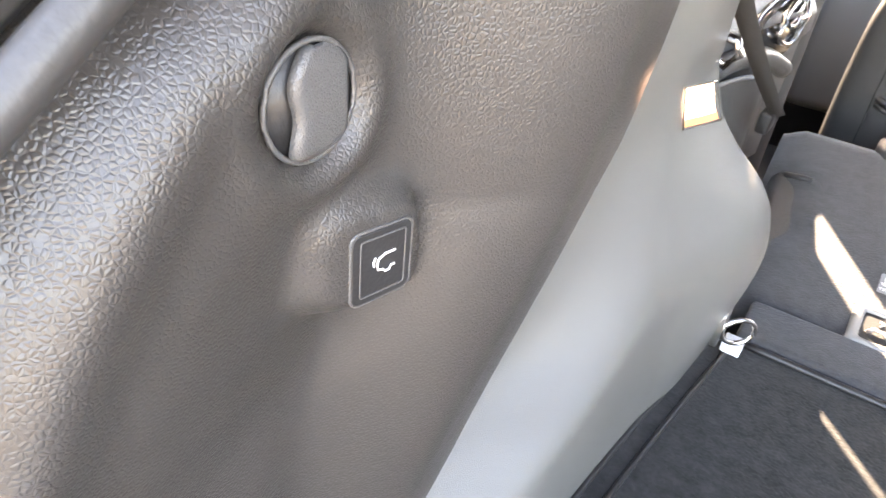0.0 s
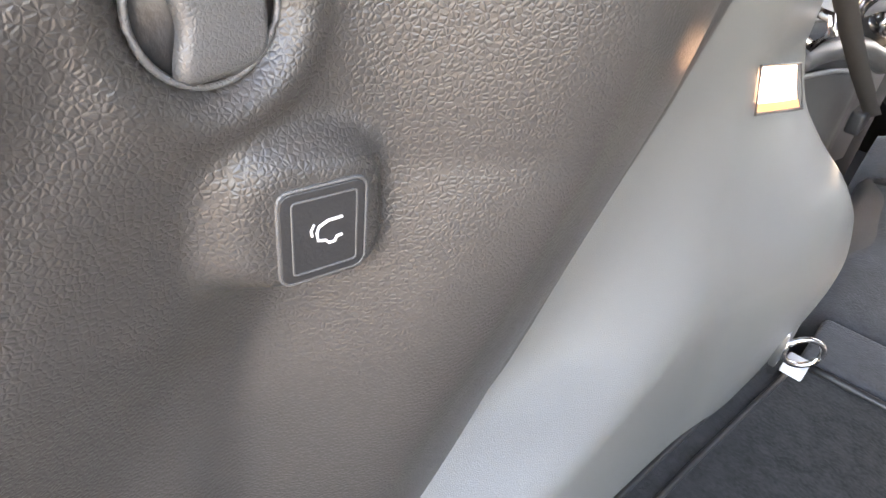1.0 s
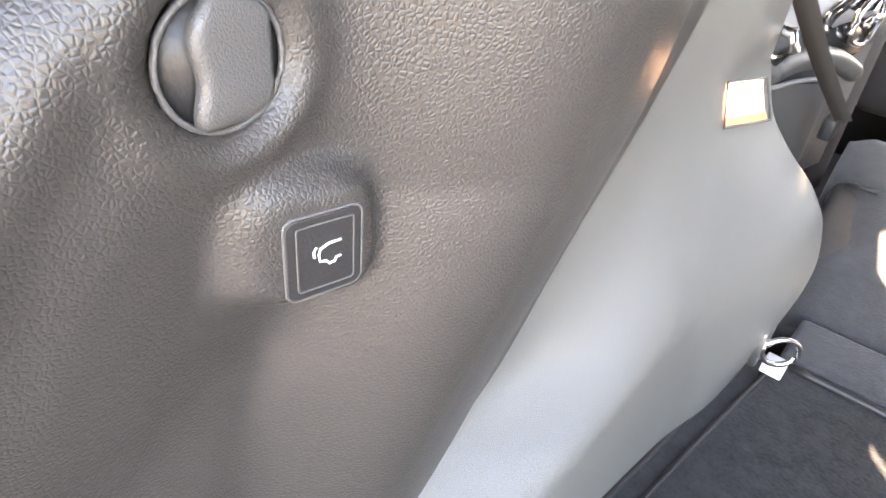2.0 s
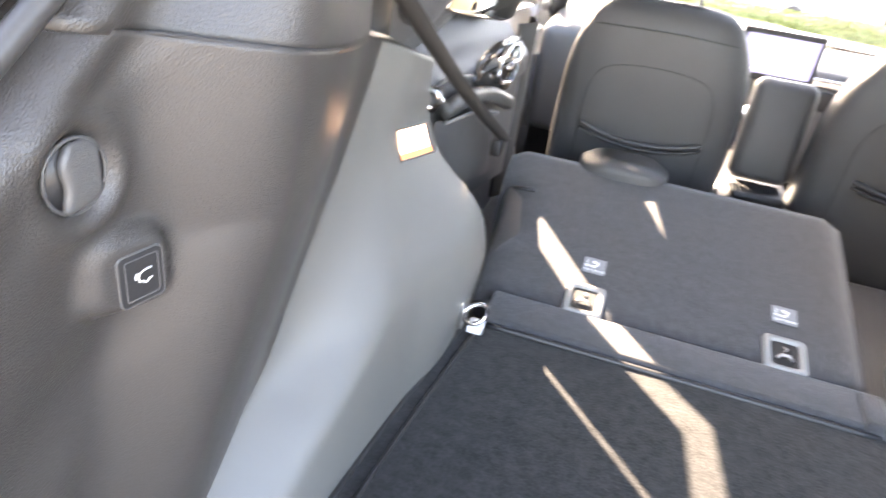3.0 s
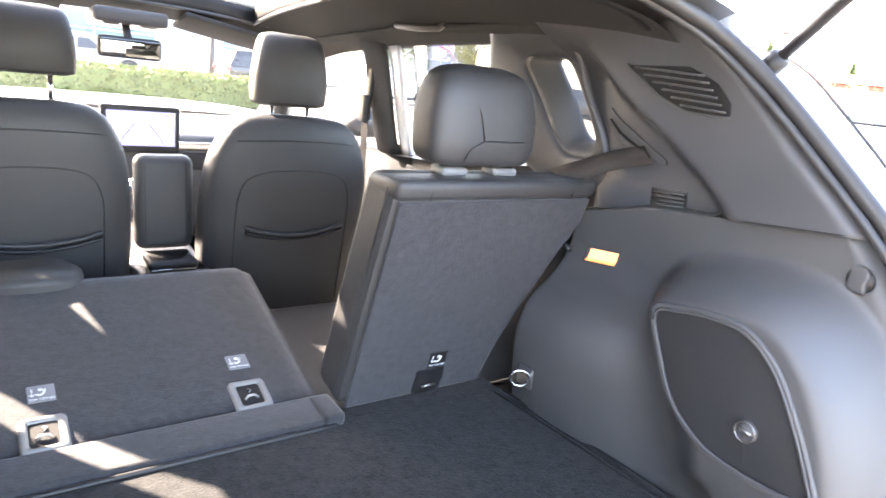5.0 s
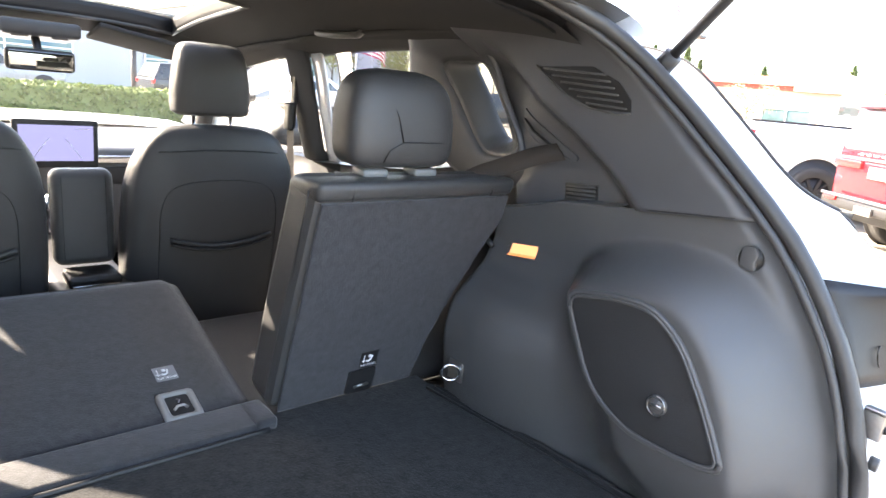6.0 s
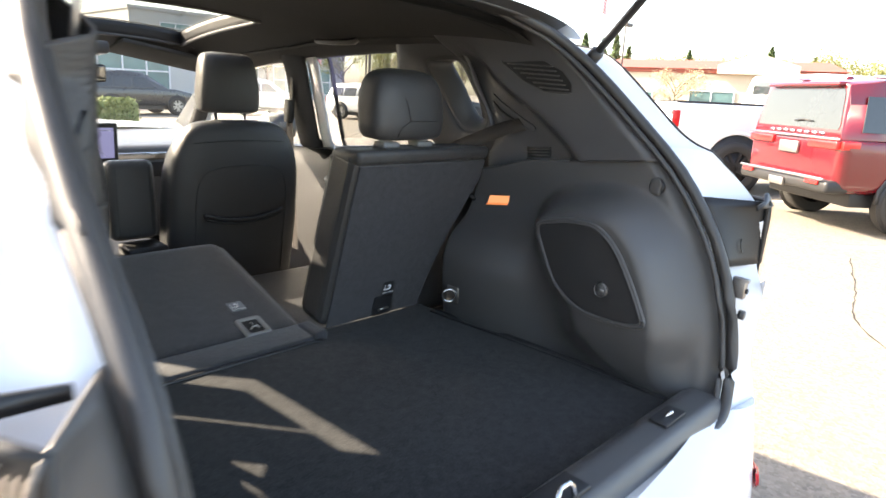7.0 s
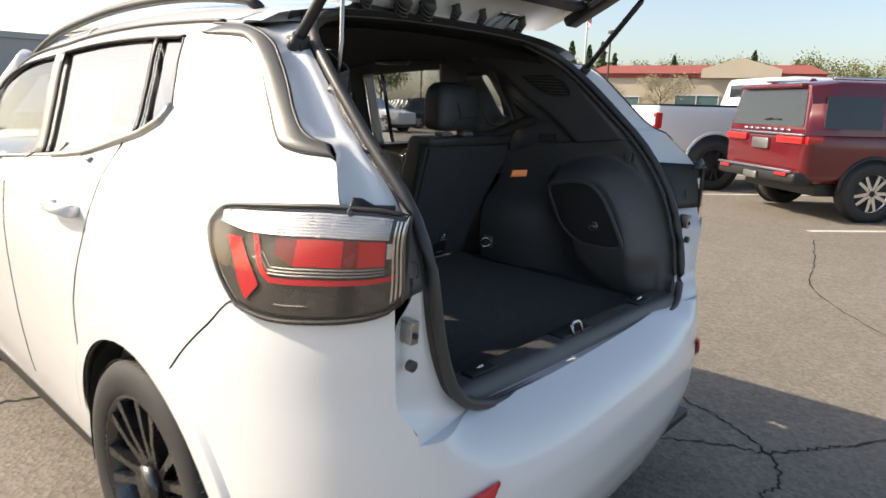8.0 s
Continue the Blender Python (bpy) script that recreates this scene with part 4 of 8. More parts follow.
def rear_panel(y, z, sgn=-1):
    """The panel beside the hatch: rolls out to the seal, swells towards its front edge."""
    r = y - rear_edge(z, sgn)
    low = ease(z, [(0.70, 0.650), (0.80, 0.650), (0.95, 0.642), (1.1, 0.628), (1.18, 0.625), (1.32, 0.626)])
    x = base_half(z) + 0.021
    x += (low - x) * step(0.02, 0.11, r)
    x += 0.085 * min(0.15, max(0.0, r - 0.05)) * (1 - step(0.25, 0.33, y)) * (1 - step(1.12, 1.2, z))
    x += 0.022 * (1 - step(-0.012, 0.05, r)) ** 1.5
    x -= 0.010 * math.exp(-((r - 0.055) / 0.022) ** 2)
    ridge = 0.385 - 0.32 * max(0, 1.15 - z)
    front = ease(z, SEAM)
    swell = ease(z, [(0.75, 0.012), (0.95, 0.030), (1.1, 0.043), (1.2, 0.055), (1.3, 0.063)])
    x -= swell * step(ridge - 0.105, ridge, y)
    x += (swell + 0.012) * step(ridge + 0.01, front + 0.02, y)
    crease = 0.275 + 0.9 * (z - 1.11)
    low = step(0.0, 0.16, 1.125 - z)
    x += (0.003 + 0.014 * low * max(0, min(1, r / 0.20))) * (1 - step(crease - 0.03, crease + 0.06, y)) * step(0.0, 0.05, 1.125 - z)
    # raised boss that carries the button, its long slope to the rear
    zc = 1.1375 - 0.10 * (y - 0.274)
    a = (y - 0.274) / (0.0262 if y > 0.274 else 0.0330)
    b = (z - zc) / (0.0310 if z > zc else 0.0250)
    d = (abs(a) ** 3.2 + abs(b) ** 3.2) ** (1 / 3.2)
    x += (0.6165 - TILT * (y - 0.274) - x) * (1 - step(0.72, 1.22, d))
    # dish round the bag hook
    e = math.hypot((y - 0.248) / 1.0, (z - 1.210) / 1.05)
    x += 0.007 * (1 - step(0.0195, 0.027, e)) - 0.0030 * math.exp(-((e - 0.030) / 0.006) ** 2)
    return min(x, seal_half(z, sgn) + 0.002 + 0.8 * max(0.0, r + 0.016))


def upper_wall(y, z, sgn=1):
    x = ease(z, [(1.18, 0.612), (1.27, 0.610), (1.33, 0.600), (1.45, 0.585), (1.53, 0.545), (1.58, 0.49)])
    r = y - rear_edge(z, sgn)
    x += 0.035 * (1 - step(-0.012, 0.045, r)) ** 1.5
    ridge = ease(z, [(1.18, 0.47), (1.233, 0.515), (1.333, 0.640), (1.407, 0.775), (1.506, 0.905)])
    x += 0.050 * step(ridge - 0.015, ridge + 0.055, y) * (1 - step(1.45, 1.53, z))
    x += 0.030 * step(0.80, 0.95, y) * (1 - step(1.42, 1.52, z))
    if sgn < 0:
        # the left pillar is a rounded column over the panel below it
        e0, ez = rear_edge(1.255, -1), min(0.36, rear_edge(z, -1))
        yy = y if y > 0.42 else 0.42 - (0.42 - max(y, ez - 0.016)) * (0.42 - e0) / (0.42 - ez)
        base = rear_panel(yy, 1.255) - 0.08 * max(0.0, z - 1.30) + 0.06 * step(0.62, 0.70, y)
        x += (base - x) * (1 - step(1.44, 1.54, z))
    return x


def hook(parent, sgn, y, z, x, k=1.0):
    """A fold-out bag hook in a round dish: a flap with a wavy grip edge over a dark recess."""
    c = Vector((sgn * x, y, z))
    n = Vector((-sgn, 0, 0))
    part("hook_dish", disc(c - n * 0.001, n, 0.0232 * k, 0.002, 40), DARK, parent, "dark round hook dish")
    part("hook_rim", tube([c + Vector((-sgn * 0.0022, 0.0236 * k * math.cos(a), 0.0236 * k * math.sin(a))) for a in steps(0, 6.2832, 40)[:-1]], 0.0011, 8, True), TRIM2, parent, "thin rim round the hook")
    ups = steps(-0.0205, 0.0215, 20)
    def flap(i, v):
        q = ups[i]
        left = -0.0112 - 0.0011 * math.sin(math.pi * (q - 0.002) / 0.012)
        if q > 0.010:
            left += 0.0120 - math.sqrt(max(0.0, 0.0120 ** 2 - (q - 0.010) ** 2))
        left = max(left, -math.sqrt(max(0.0, 0.0226 ** 2 - q * q)))
        right = max(left + 0.002, min(0.0180, math.sqrt(max(0.0, 0.0226 ** 2 - q * q))))
        p = left + (right - left) * v
        h = 0.0062 - 0.0028 * v ** 2 - 0.0030 * (1 - min(1, v / 0.10)) ** 2 - 0.0022 * (abs(q) / 0.0215) ** 6
        return c + Vector((-sgn * h * k, p * k, q * k))
    sheet("hook_flap", flap, list(range(21)), steps(0, 1, 14), TRIM2, parent, "grey fold-out hook flap", thick=0.0022)


def courtesy_lamp(parent, sgn, y0, z0, wall):
    """A small lit lamp sunk in the panel, its lens tilted inside a shallow frame."""
    def turn(v):
        k = 1.0 if sgn < 0 else 0.74
        y, z = y0 + k * v.y, z0 + k * v.z - 0.16 * k * v.y
        return Vector((sgn * (wall(y, z) - 0.0012 - 0.4 * v.x), y, z))
    def field(y1, y2, z1, z2, h1, h2, n=6):
        return sheet_bm(lambda u, v: turn(Vector((h1 + (h2 - h1) * u, y1 + (y2 - y1) * u, z1 + (z2 - z1) * v))), n, 3)
    part("lamp_frame", field(-0.050, 0.060, -0.0215, 0.0190, 0.0, 0.0), ARCH if sgn < 0 else TRIM2, parent, "moulded lamp frame")
    part("lamp_lens", field(-0.046, 0.048, -0.0120, 0.0165, 0.003, 0.003), AMBER if sgn < 0 else LAMP_TONED, parent, "lit warm lamp lens")
    part("lamp_sill", field(-0.046, 0.052, -0.0185, -0.0122, 0.004, 0.004), LAMP_EDGE, parent, "glowing amber lower edge")
    part("lamp_cheek", field(0.0485, 0.056, -0.0185, 0.0165, 0.0025, 0.006), TRIM2, parent)
    part("lamp_rim", tube([turn(Vector((0.004, a, b))) for a, b in ((-0.049, -0.0205), (0.059, -0.0205), (0.059, 0.0180), (-0.049, 0.0180))], 0.0012, 6, True), ARCH if sgn < 0 else TRIM2, parent)


def tie_ring(parent, sgn, c):
    c = Vector(c)
    part("ring_plate", shaped(box(-0.004, 0.004, -0.022, 0.022, -0.024, 0.024, 0.003), lambda v: v + c), STEEL, parent, "metal anchor plate")
    part("ring", tube([c + Vector((-sgn * (0.004 + 0.016 * (1 + math.cos(a))), 0.002 + 0.012 * math.cos(a) - 0.006, 0.018 * math.sin(a))) for a in steps(0, 6.2832, 28)[:-1]], 0.0032, 8, True), CHROME, parent, "chrome tie-down ring")


trims = {}
for sgn in (-1, 1):
    nm = "dark grey grained plastic load-space side trim with " + ("a tailgate button and bag hook" if sgn < 0 else "a loudspeaker and bag hook")
    t = trims[sgn] = thing("load_side_trim", nm, "trim panel", "load space trims", at=(sgn * 0.6, 0.5, 0.74))
    ztop = lambda y: ease(y, [(0.0, 1.300), (0.24, 1.286), (0.336, 1.272), (0.45, 1.254), (0.60, 1.230), (0.68, 1.218), (0.81, 1.178), (0.86, 1.165)])
    zb = 0.728
    # rear panel with its bag hook
    def rp(u, v, sgn=sgn):
        z = zb + (1.288 - zb) * v
        y0, y1 = rear_edge(z, sgn) - 0.016, ease(z, SEAM)
        y = y0 + (y1 - y0) * u
        zz = zb + (min(1.288, ztop(y)) - zb) * v
        return (sgn * rear_panel(y, zz), y, zz)
    if sgn < 0:
        sheet("rear_panel", rp, steps(0, 1, 130), steps(0, 1, 150), TRIM, t, "grained grey rear panel", thick=0.003)
        def fp(u, v):
            z = zb + (1.23 - zb) * v
            y0 = ease(z, SEAM) - 0.010
            y = y0 + (0.845 - y0) * u
            zz = zb + (min(1.225, ztop(y)) - zb) * v
            k = 1 - step(-0.02, 0.14, y - y0)
            return (-(left_wall(y, zz) * (1 - k) + (rear_panel(ease(zz, SEAM), zz) + 0.004) * k), y, zz)
        sheet("wheel_arch_panel", fp, steps(0, 1, 80), steps(0, 1, 70), ARCH, t, "smooth grey wheel arch panel", thick=0.003)
        sheet("panel_return", lambda z, v: (-(left_wall(0.845, z) + 0.10 * v), 0.845 + 0.02 * math.sin(1.57 * v), z), steps(zb, 1.165, 30), steps(0, 1, 5), ARCH, t)
        sheet("panel_shelf", lambda y, v: (-(left_wall(y, ztop(y)) + 0.07 * v), y, ztop(y) + 0.006 * math.sin(3.14 * v)), steps(0.56, 0.845, 16), steps(0, 1, 5), TRIM2, t)
    else:
        HOUSE = [(0.615, 1.075), (0.602, 1.116), (0.551, 1.162), (0.43, 1.193), (0.322, 1.184), (0.24, 1.117), (0.185, 1.023), (0.150, 0.913), (0.154, 0.833), (0.172, 0.70), (0.52, 0.70), (0.57, 0.82), (0.605, 0.95)]
        HOUSE = [(q.x, q.y) for q in spline([(a, b, 0) for a, b in HOUSE], 4)]
        def inside(y, z):
            """How far a place lies inside the loudspeaker housing's outline."""
            best, odd = 9.0, False
            n = len(HOUSE)
            for i in range(n):
                (a, b), (c, d) = HOUSE[i], HOUSE[(i + 1) % n]
                t_ = max(0, min(1, ((y - a) * (c - a) + (z - b) * (d - b)) / ((c - a) ** 2 + (d - b) ** 2)))
                best = min(best, math.hypot(y - a - t_ * (c - a), z - b - t_ * (d - b)))
                if (b > z) != (d > z) and y < (c - a) * (z - b) / (d - b) + a:
                    odd = not odd
            return best if odd else -best
        def right_wall(y, z):
            x = base_half(z) + 0.004 - step(0.42, 0.78, y) * ease(z, BULGE)
            r = y - rear_edge(z, 1)
            x += 0.04 * (1 - step(-0.01, 0.055, r)) ** 1.5
            soft = 0.070 + 0.15 * step(0.24, 0.50, y) * (1 - step(0.90, 1.08, z))
            k = step(-0.015, soft, inside(y, z))
            deep = 0.502 + 0.062 * max(0, (0.90 - z) / 0.16) ** 1.4
            return x + (min(x, deep) - x) * k
        def rw(u, v):
            z = zb + (1.288 - zb) * v
            y0 = rear_edge(z, sgn) - 0.016
            y = y0 + (0.86 - y0) * u
            zz = zb + (min(1.288, ztop(y)) - zb) * v
            return (right_wall(y, zz), y, zz)
        sheet("side_panel", rw, steps(0, 1, 110), steps(0, 1, 90), TRIM2, t, "dark grey side panel with a swollen speaker housing", thick=0.003)
        sheet("panel_shelf", lambda y, v: (right_wall(y, ztop(y)) + 0.07 * v, y, ztop(y) + 0.004 * math.sin(3.14 * v)), steps(0.56, 0.86, 16), steps(0, 1, 5), TRIM2, t)
        sheet("panel_return", lambda z, v: (right_wall(0.86, z) + 0.16 * v, 0.86 + 0.02 * math.sin(1.57 * v), z), steps(zb, 1.165, 20), steps(0, 1, 5), TRIM2, t)
        outline = spline([(0, y, z) for y, z in ((0.545, 1.085), (0.50, 1.106), (0.445, 1.118), (0.385, 1.117), (0.330, 1.083), (0.282, 1.02), (0.243, 0.955), (0.230, 0.922), (0.262, 0.908), (0.33, 0.902), (0.40, 0.908), (0.47, 0.948), (0.515, 1.015))], 6)
        cy, cz = 0.385, 1.0
        grille = bmesh.new()
        rings = [[grille.verts.new((0.4985 - 0.005 * (1 - f * f), cy + (p.y - cy) * f, cz + (p.z - cz) * f)) for p in outline] for f in (1, 0.85, 0.6, 0.35, 0.12)]
        for A, B in zip(rings, rings[1:]):
            for k in range(len(A)):
                grille.faces.new((A[k], A[(k + 1) % len(A)], B[(k + 1) % len(A)], B[k]))
        grille.faces.new(rings[-1])
        part("speaker_grille", grille, GRILLE, t, "black perforated speaker grille")
        part("grille_rim", tube([(0.498, p.y, p.z) for p in outline], 0.005, 8, True), TRIM2, t, "raised grille rim")
        part("grille_inner_rim", tube([(0.4945, cy + (p.y - cy) * 0.955, cz + (p.z - cz) * 0.955) for p in outline], 0.0028, 8, True), TRIM2, t)
        badge = part("badge", disc((0.495, 0.342, 0.974), (-1, 0, 0.05), 0.017, 0.006, 28), TRIM2, t, "round speaker badge")
        part("badge_bar", box(0.4875, 0.4888, 0.333, 0.351, 0.9715, 0.9765), STEEL, badge)
        part("badge_rim", tube([(0.4885, 0.342 + 0.0155 * math.cos(a), 0.974 + 0.0155 * math.sin(a)) for a in steps(0, 6.2832, 28)[:-1]], 0.0014, 6, True), STEEL, badge)
    # upper pillar trim, round the quarter window
    def up(u, v, sgn=sgn):
        z = 1.262 + (1.575 - 1.262) * v
        lo = rear_edge(z, sgn) - 0.016
        yr = ease(z, [(1.27, 0.862), (1.311, 0.868), (1.462, 0.964), (1.575, 1.03)])
        y1 = yr if sgn > 0 else 0.70 + (yr - 0.70) * step(1.44, 1.54, z)
        y = lo + (y1 - lo) * u
        low = ztop(y) - 0.003
        zz = low + (1.575 - low) * v
        return (sgn * (upper_wall(y, zz, sgn)), y, zz)
    sheet("pillar_trim", up, steps(0, 1, 50), steps(0, 1, 40), TRIM if sgn < 0 else PILLAR, t, "dark plastic pillar trim", thick=0.003)
    # the window pillar ahead of it: a panel round a deep reveal that narrows to the small pane
    RIMS = [[(1.250, 1.475), (1.10, 1.56), (0.99, 1.545), (0.908, 1.40), (0.852, 1.31), (0.845, 1.22), (0.95, 1.185), (1.035, 1.185), (1.215, 1.285)],
            [(1.125, 1.445), (1.05, 1.464), (0.965, 1.458), (0.915, 1.385), (0.868, 1.316), (0.885, 1.275), (0.935, 1.262), (0.985, 1.272), (1.055, 1.36)],
            [(1.060, 1.450), (1.040, 1.463), (1.018, 1.455), (0.968, 1.390), (0.920, 1.325), (0.925, 1.306), (0.940, 1.300), (0.967, 1.316), (1.012, 1.385)]]
    RIMS = [spline([(0, y, z) for y, z in ring], 6) for ring in RIMS]
    def trim_x(z):
        return ease(z, [(1.18, 0.685), (1.31, 0.660), (1.46, 0.640), (1.56, 0.535)])
    def panel(i, v, sgn=sgn):
        p = RIMS[0][i].lerp(RIMS[1][i], v)
        return (sgn * (trim_x(p.z) - 0.010 * math.sin(math.pi * min(1, v * 1.02)) ** 0.7), p.y, p.z)
    def reveal(i, v, sgn=sgn):
        p = RIMS[1][i].lerp(RIMS[2][i], 1 - (1 - v) ** 1.6)
        return (sgn * (trim_x(RIMS[1][i].z) + 0.052 * v ** 1.3), p.y, p.z)
    sheet("window_pillar", panel, list(range(54)), steps(0, 1, 8), PILLAR, t, "dark moulded window pillar", thick=0.003, closed=True)
    sheet("window_reveal", reveal, list(range(54)), steps(0, 1, 8), TRIM2, t, "rounded reveal of the small window", thick=0.003, closed=True)
    # vents in the pillar
    if sgn > 0:
        vent = part("pillar_vent", plate([(sgn * (upper_wall(y, z, sgn) - 0.0015), y, z) for y, z in ((0.772, 1.466), (0.64, 1.476), (0.585, 1.455), (0.558, 1.427), (0.556, 1.406), (0.64, 1.404), (0.70, 1.422))], (-sgn, 0, 0), 0.002), DARK, t, "slotted black pillar vent", smooth=False)
        for k in range(6):
            z = 1.464 - 0.0105 * k
            ya, yb = 0.755 - 0.021 * k, 0.612 - 0.0095 * k
            part("vent_slat", tube([(sgn * (upper_wall(y, z, sgn) - 0.006), y, z) for y in steps(yb, ya, 6)], 0.0028, 6, flat=0.8), TRIM2, vent)
        part("vent_rim", tube([(sgn * (upper_wall(y, z, sgn) - 0.004), y, z) for y, z in ((0.774, 1.467), (0.70, 1.421), (0.64, 1.402), (0.58, 1.401), (0.556, 1.405))], 0.002, 6), TRIM2, vent)
    else:
        sheet("pillar_recess", lambda y, z: (-0.70 + 0.10 * step(1.40, 1.53, z), y, z), steps(0.66, 0.875, 12), steps(1.17, 1.53, 12), LINER, t, "dark recess behind the pillar", thick=0.004)
    def sv_at(u, v, h, sgn=sgn):
        y = 0.720 - 0.078 * u - 0.005 * (1 - v)
        return Vector((sgn * (upper_wall(y, 1.23, sgn) - h), y, 1.215 + 0.032 * v + 0.010 * u))
    if sgn > 0:
        sv = part("side_vent", plate([sv_at(u, v, 0.001) for u, v in ((0, 0), (1, 0), (1, 1), (0, 1))], (-sgn, 0, 0), 0.0015), DARK, t, "small slotted vent", smooth=False)
        for k in range(4):
            part("vent_slat", tube([sv_at(u, 0.12 + 0.25 * k, 0.005) for u in (0.06, 0.5, 0.94)], 0.0026, 6), TRIM2, sv)
        part("vent_rim", tube([sv_at(u, v, 0.003) for u, v in ((0, 0), (1, 0), (1, 1), (0, 1))], 0.0015, 6, True), TRIM2, sv)
    if sgn < 0:
        guide = [(0.330, 1.332), (0.347, 1.3245), (0.362, 1.322), (0.378, 1.327), (0.394, 1.337), (0.418, 1.348), (0.435, 1.365), (0.442, 1.39), (0.440, 1.42)]
        part("belt_guide_seam", tube([(sgn * (upper_wall(y, z, sgn) - 0.0005), y, z) for y, z in guide], 0.0018, 6), DARK, t)
        part("belt_guide_slot", tube([(sgn * (upper_wall(y, z, sgn) - 0.001), y, z) for y, z in ((0.369, 1.338), (0.373, 1.341), (0.376, 1.345), (0.381, 1.352), (0.388, 1.362))], 0.0042, 6), DARK, t)
    else:
        leaf = []
        line = [(0.852, 1.374, 0.006), (0.845, 1.362, 0.013), (0.815, 1.341, 0.017), (0.775, 1.324, 0.016), (0.735, 1.309, 0.012), (0.700, 1.300, 0.006)]
        for side_ in (1, -1):
            leaf += [(y + 0.35 * w * side_, z - w * side_) for y, z, w in (line if side_ > 0 else line[::-1])]
        leaf = spline([(0, y, z) for y, z in leaf], 4)
        guide = part("belt_guide", plate([(upper_wall(p.y, p.z, 1) - 0.001, p.y, p.z) for p in leaf], (-1, 0, 0), 0.005), PILLAR, t, "leaf-shaped belt guide", smooth=False, bevel=0.002)
        part("belt_guide_slot", tube([(upper_wall(y, z, 1) - 0.006, y, z - 0.004) for y, z, w in line[1:5]], 0.0045, 6, flat=0.6), DARK, guide)
    part("trim_seam", tube([(sgn * ((rear_panel(y, ztop(y) - 0.002) if sgn < 0 else upper_wall(y, ztop(y) + 0.004)) - 0.0008), y, ztop(y)) for y in steps(0.30, 0.66 if sgn < 0 else 0.50, 20)], 0.0013, 6), DARK, t)
    if sgn < 0:
        hook(t, -1, 0.248, 1.210, rear_panel(0.248, 1.210) - 0.0035, 0.88)
    else:
        hook(t, 1, 0.309, 1.214, right_wall(0.309, 1.214) - 0.001, 0.90)
    courtesy_lamp(t, sgn, 0.770 if sgn < 0 else 0.766, 1.077 if sgn < 0 else 1.092, left_wall if sgn < 0 else right_wall)
    rx = (left_wall(0.80, 0.815) if sgn < 0 else right_wall(0.80, 0.815)) - 0.003
    tie_ring(t, sgn, (sgn * rx, 0.815, 0.815))

# the tailgate button on the left trim
bx = -(rear_panel(0.274, 1.1375)) - 0.0068
boss = trims[-1]
def rrect(w, h, r, n=6):
    out = []
    for cx, cy, a0 in ((w - r, h - r, 0), (-w + r, h - r, 90), (-w + r, -h + r, 180), (w - r, -h + r, 270)):
        for k in range(n + 1):
            a = radians(a0 + 90 * k / n)
            out.append((cx + r * math.cos(a), cy + r * math.sin(a)))
    return out


def on_boss(p, q, h):
    return Vector((bx + h + TILT * p, 0.274 + p, 1.1375 + q))


part("tailgate_button", plate([on_boss(p, q, 0.0072) for p, q in rrect(0.0148, 0.0172, 0.0040)], (1, -TILT, 0), 0.0022), DARK, boss, "black tailgate button", smooth=False, bevel=0.0006)
part("button_gap", tube([on_boss(p, q, 0.0095) for p, q in rrect(0.0112, 0.0138, 0.0014)], 0.0004, 5, True), TRIM2, boss)
part("button_rim", tube([on_boss(p, q, 0.0085) for p, q in rrect(0.0152, 0.0176, 0.0042)], 0.0007, 6, True), TRIM2, boss)
icon = [(0.0060, 0.0048), (0.0010, 0.0046), (-0.0022, 0.0030), (-0.0030, 0.0006), (-0.0026, -0.0022), (0.0000, -0.0028), (0.0012, -0.0042), (0.0032, -0.0040), (0.0040, -0.0024), (0.0060, -0.0022)]
part("button_icon", tube([on_boss(p, q, 0.0096) for p, q in icon], 0.00055, 6), INK, boss, "white open-tailgate symbol")
part("button_icon", tube([on_boss(p, q, 0.0096) for p, q in ((-0.0038, 0.0042), (-0.0050, 0.0022), (-0.0046, 0.0000))], 0.0005, 6), INK, boss)
part("belt_holder", tube([(-0.648, 0.858, 1.118), (-0.630, 0.852, 1.127), (-0.610, 0.848, 1.125), (-0.603, 0.848, 1.112), (-0.616, 0.850, 1.097), (-0.634, 0.858, 1.103)], 0.0052, 8, True), CHROME, boss, "bright belt holder ring")
part("anchor_tag", shaped(box(-0.012, 0.012, -0.010, 0.016, -0.010, 0.004, 0.002), lambda v: Vector((-0.497 + v.x, 0.835 + v.y, 0.778 + v.z))), CARD, trims[-1], "pale fabric tag")

# ---- seats ----
def slope(y):
    return 0.750 + (y - 0.985) * 0.262


folded = thing("folded_bench", "rear seat back folded flat, dark felt back with two anchor bezels", "seat", "rear seats", at=(-0.22, 1.2, 0.7))


def slab(x, y):
    x0 = ease(y, [(0.98, -0.535), (1.14, -0.545), (1.26, -0.57), (1.46, -0.582)])
    x1 = 0.130
    xx = x0 + (x1 - x0) * x
    edge = min(x, 1 - x) * (x1 - x0)
    d = 0.016 * (1 - step(0, 0.035, edge)) + 0.012 * (1 - step(0, 0.03, 1.456 - y)) + 0.008 * (1 - step(0, 0.03, y - 0.985))
    d += 0.035 * (1 - step(0.0, 0.09, edge)) * (x < 0.5) * step(1.10, 1.2, y) * (1 - step(1.26, 1.34, y))
    return (xx, y, slope(y) - d)


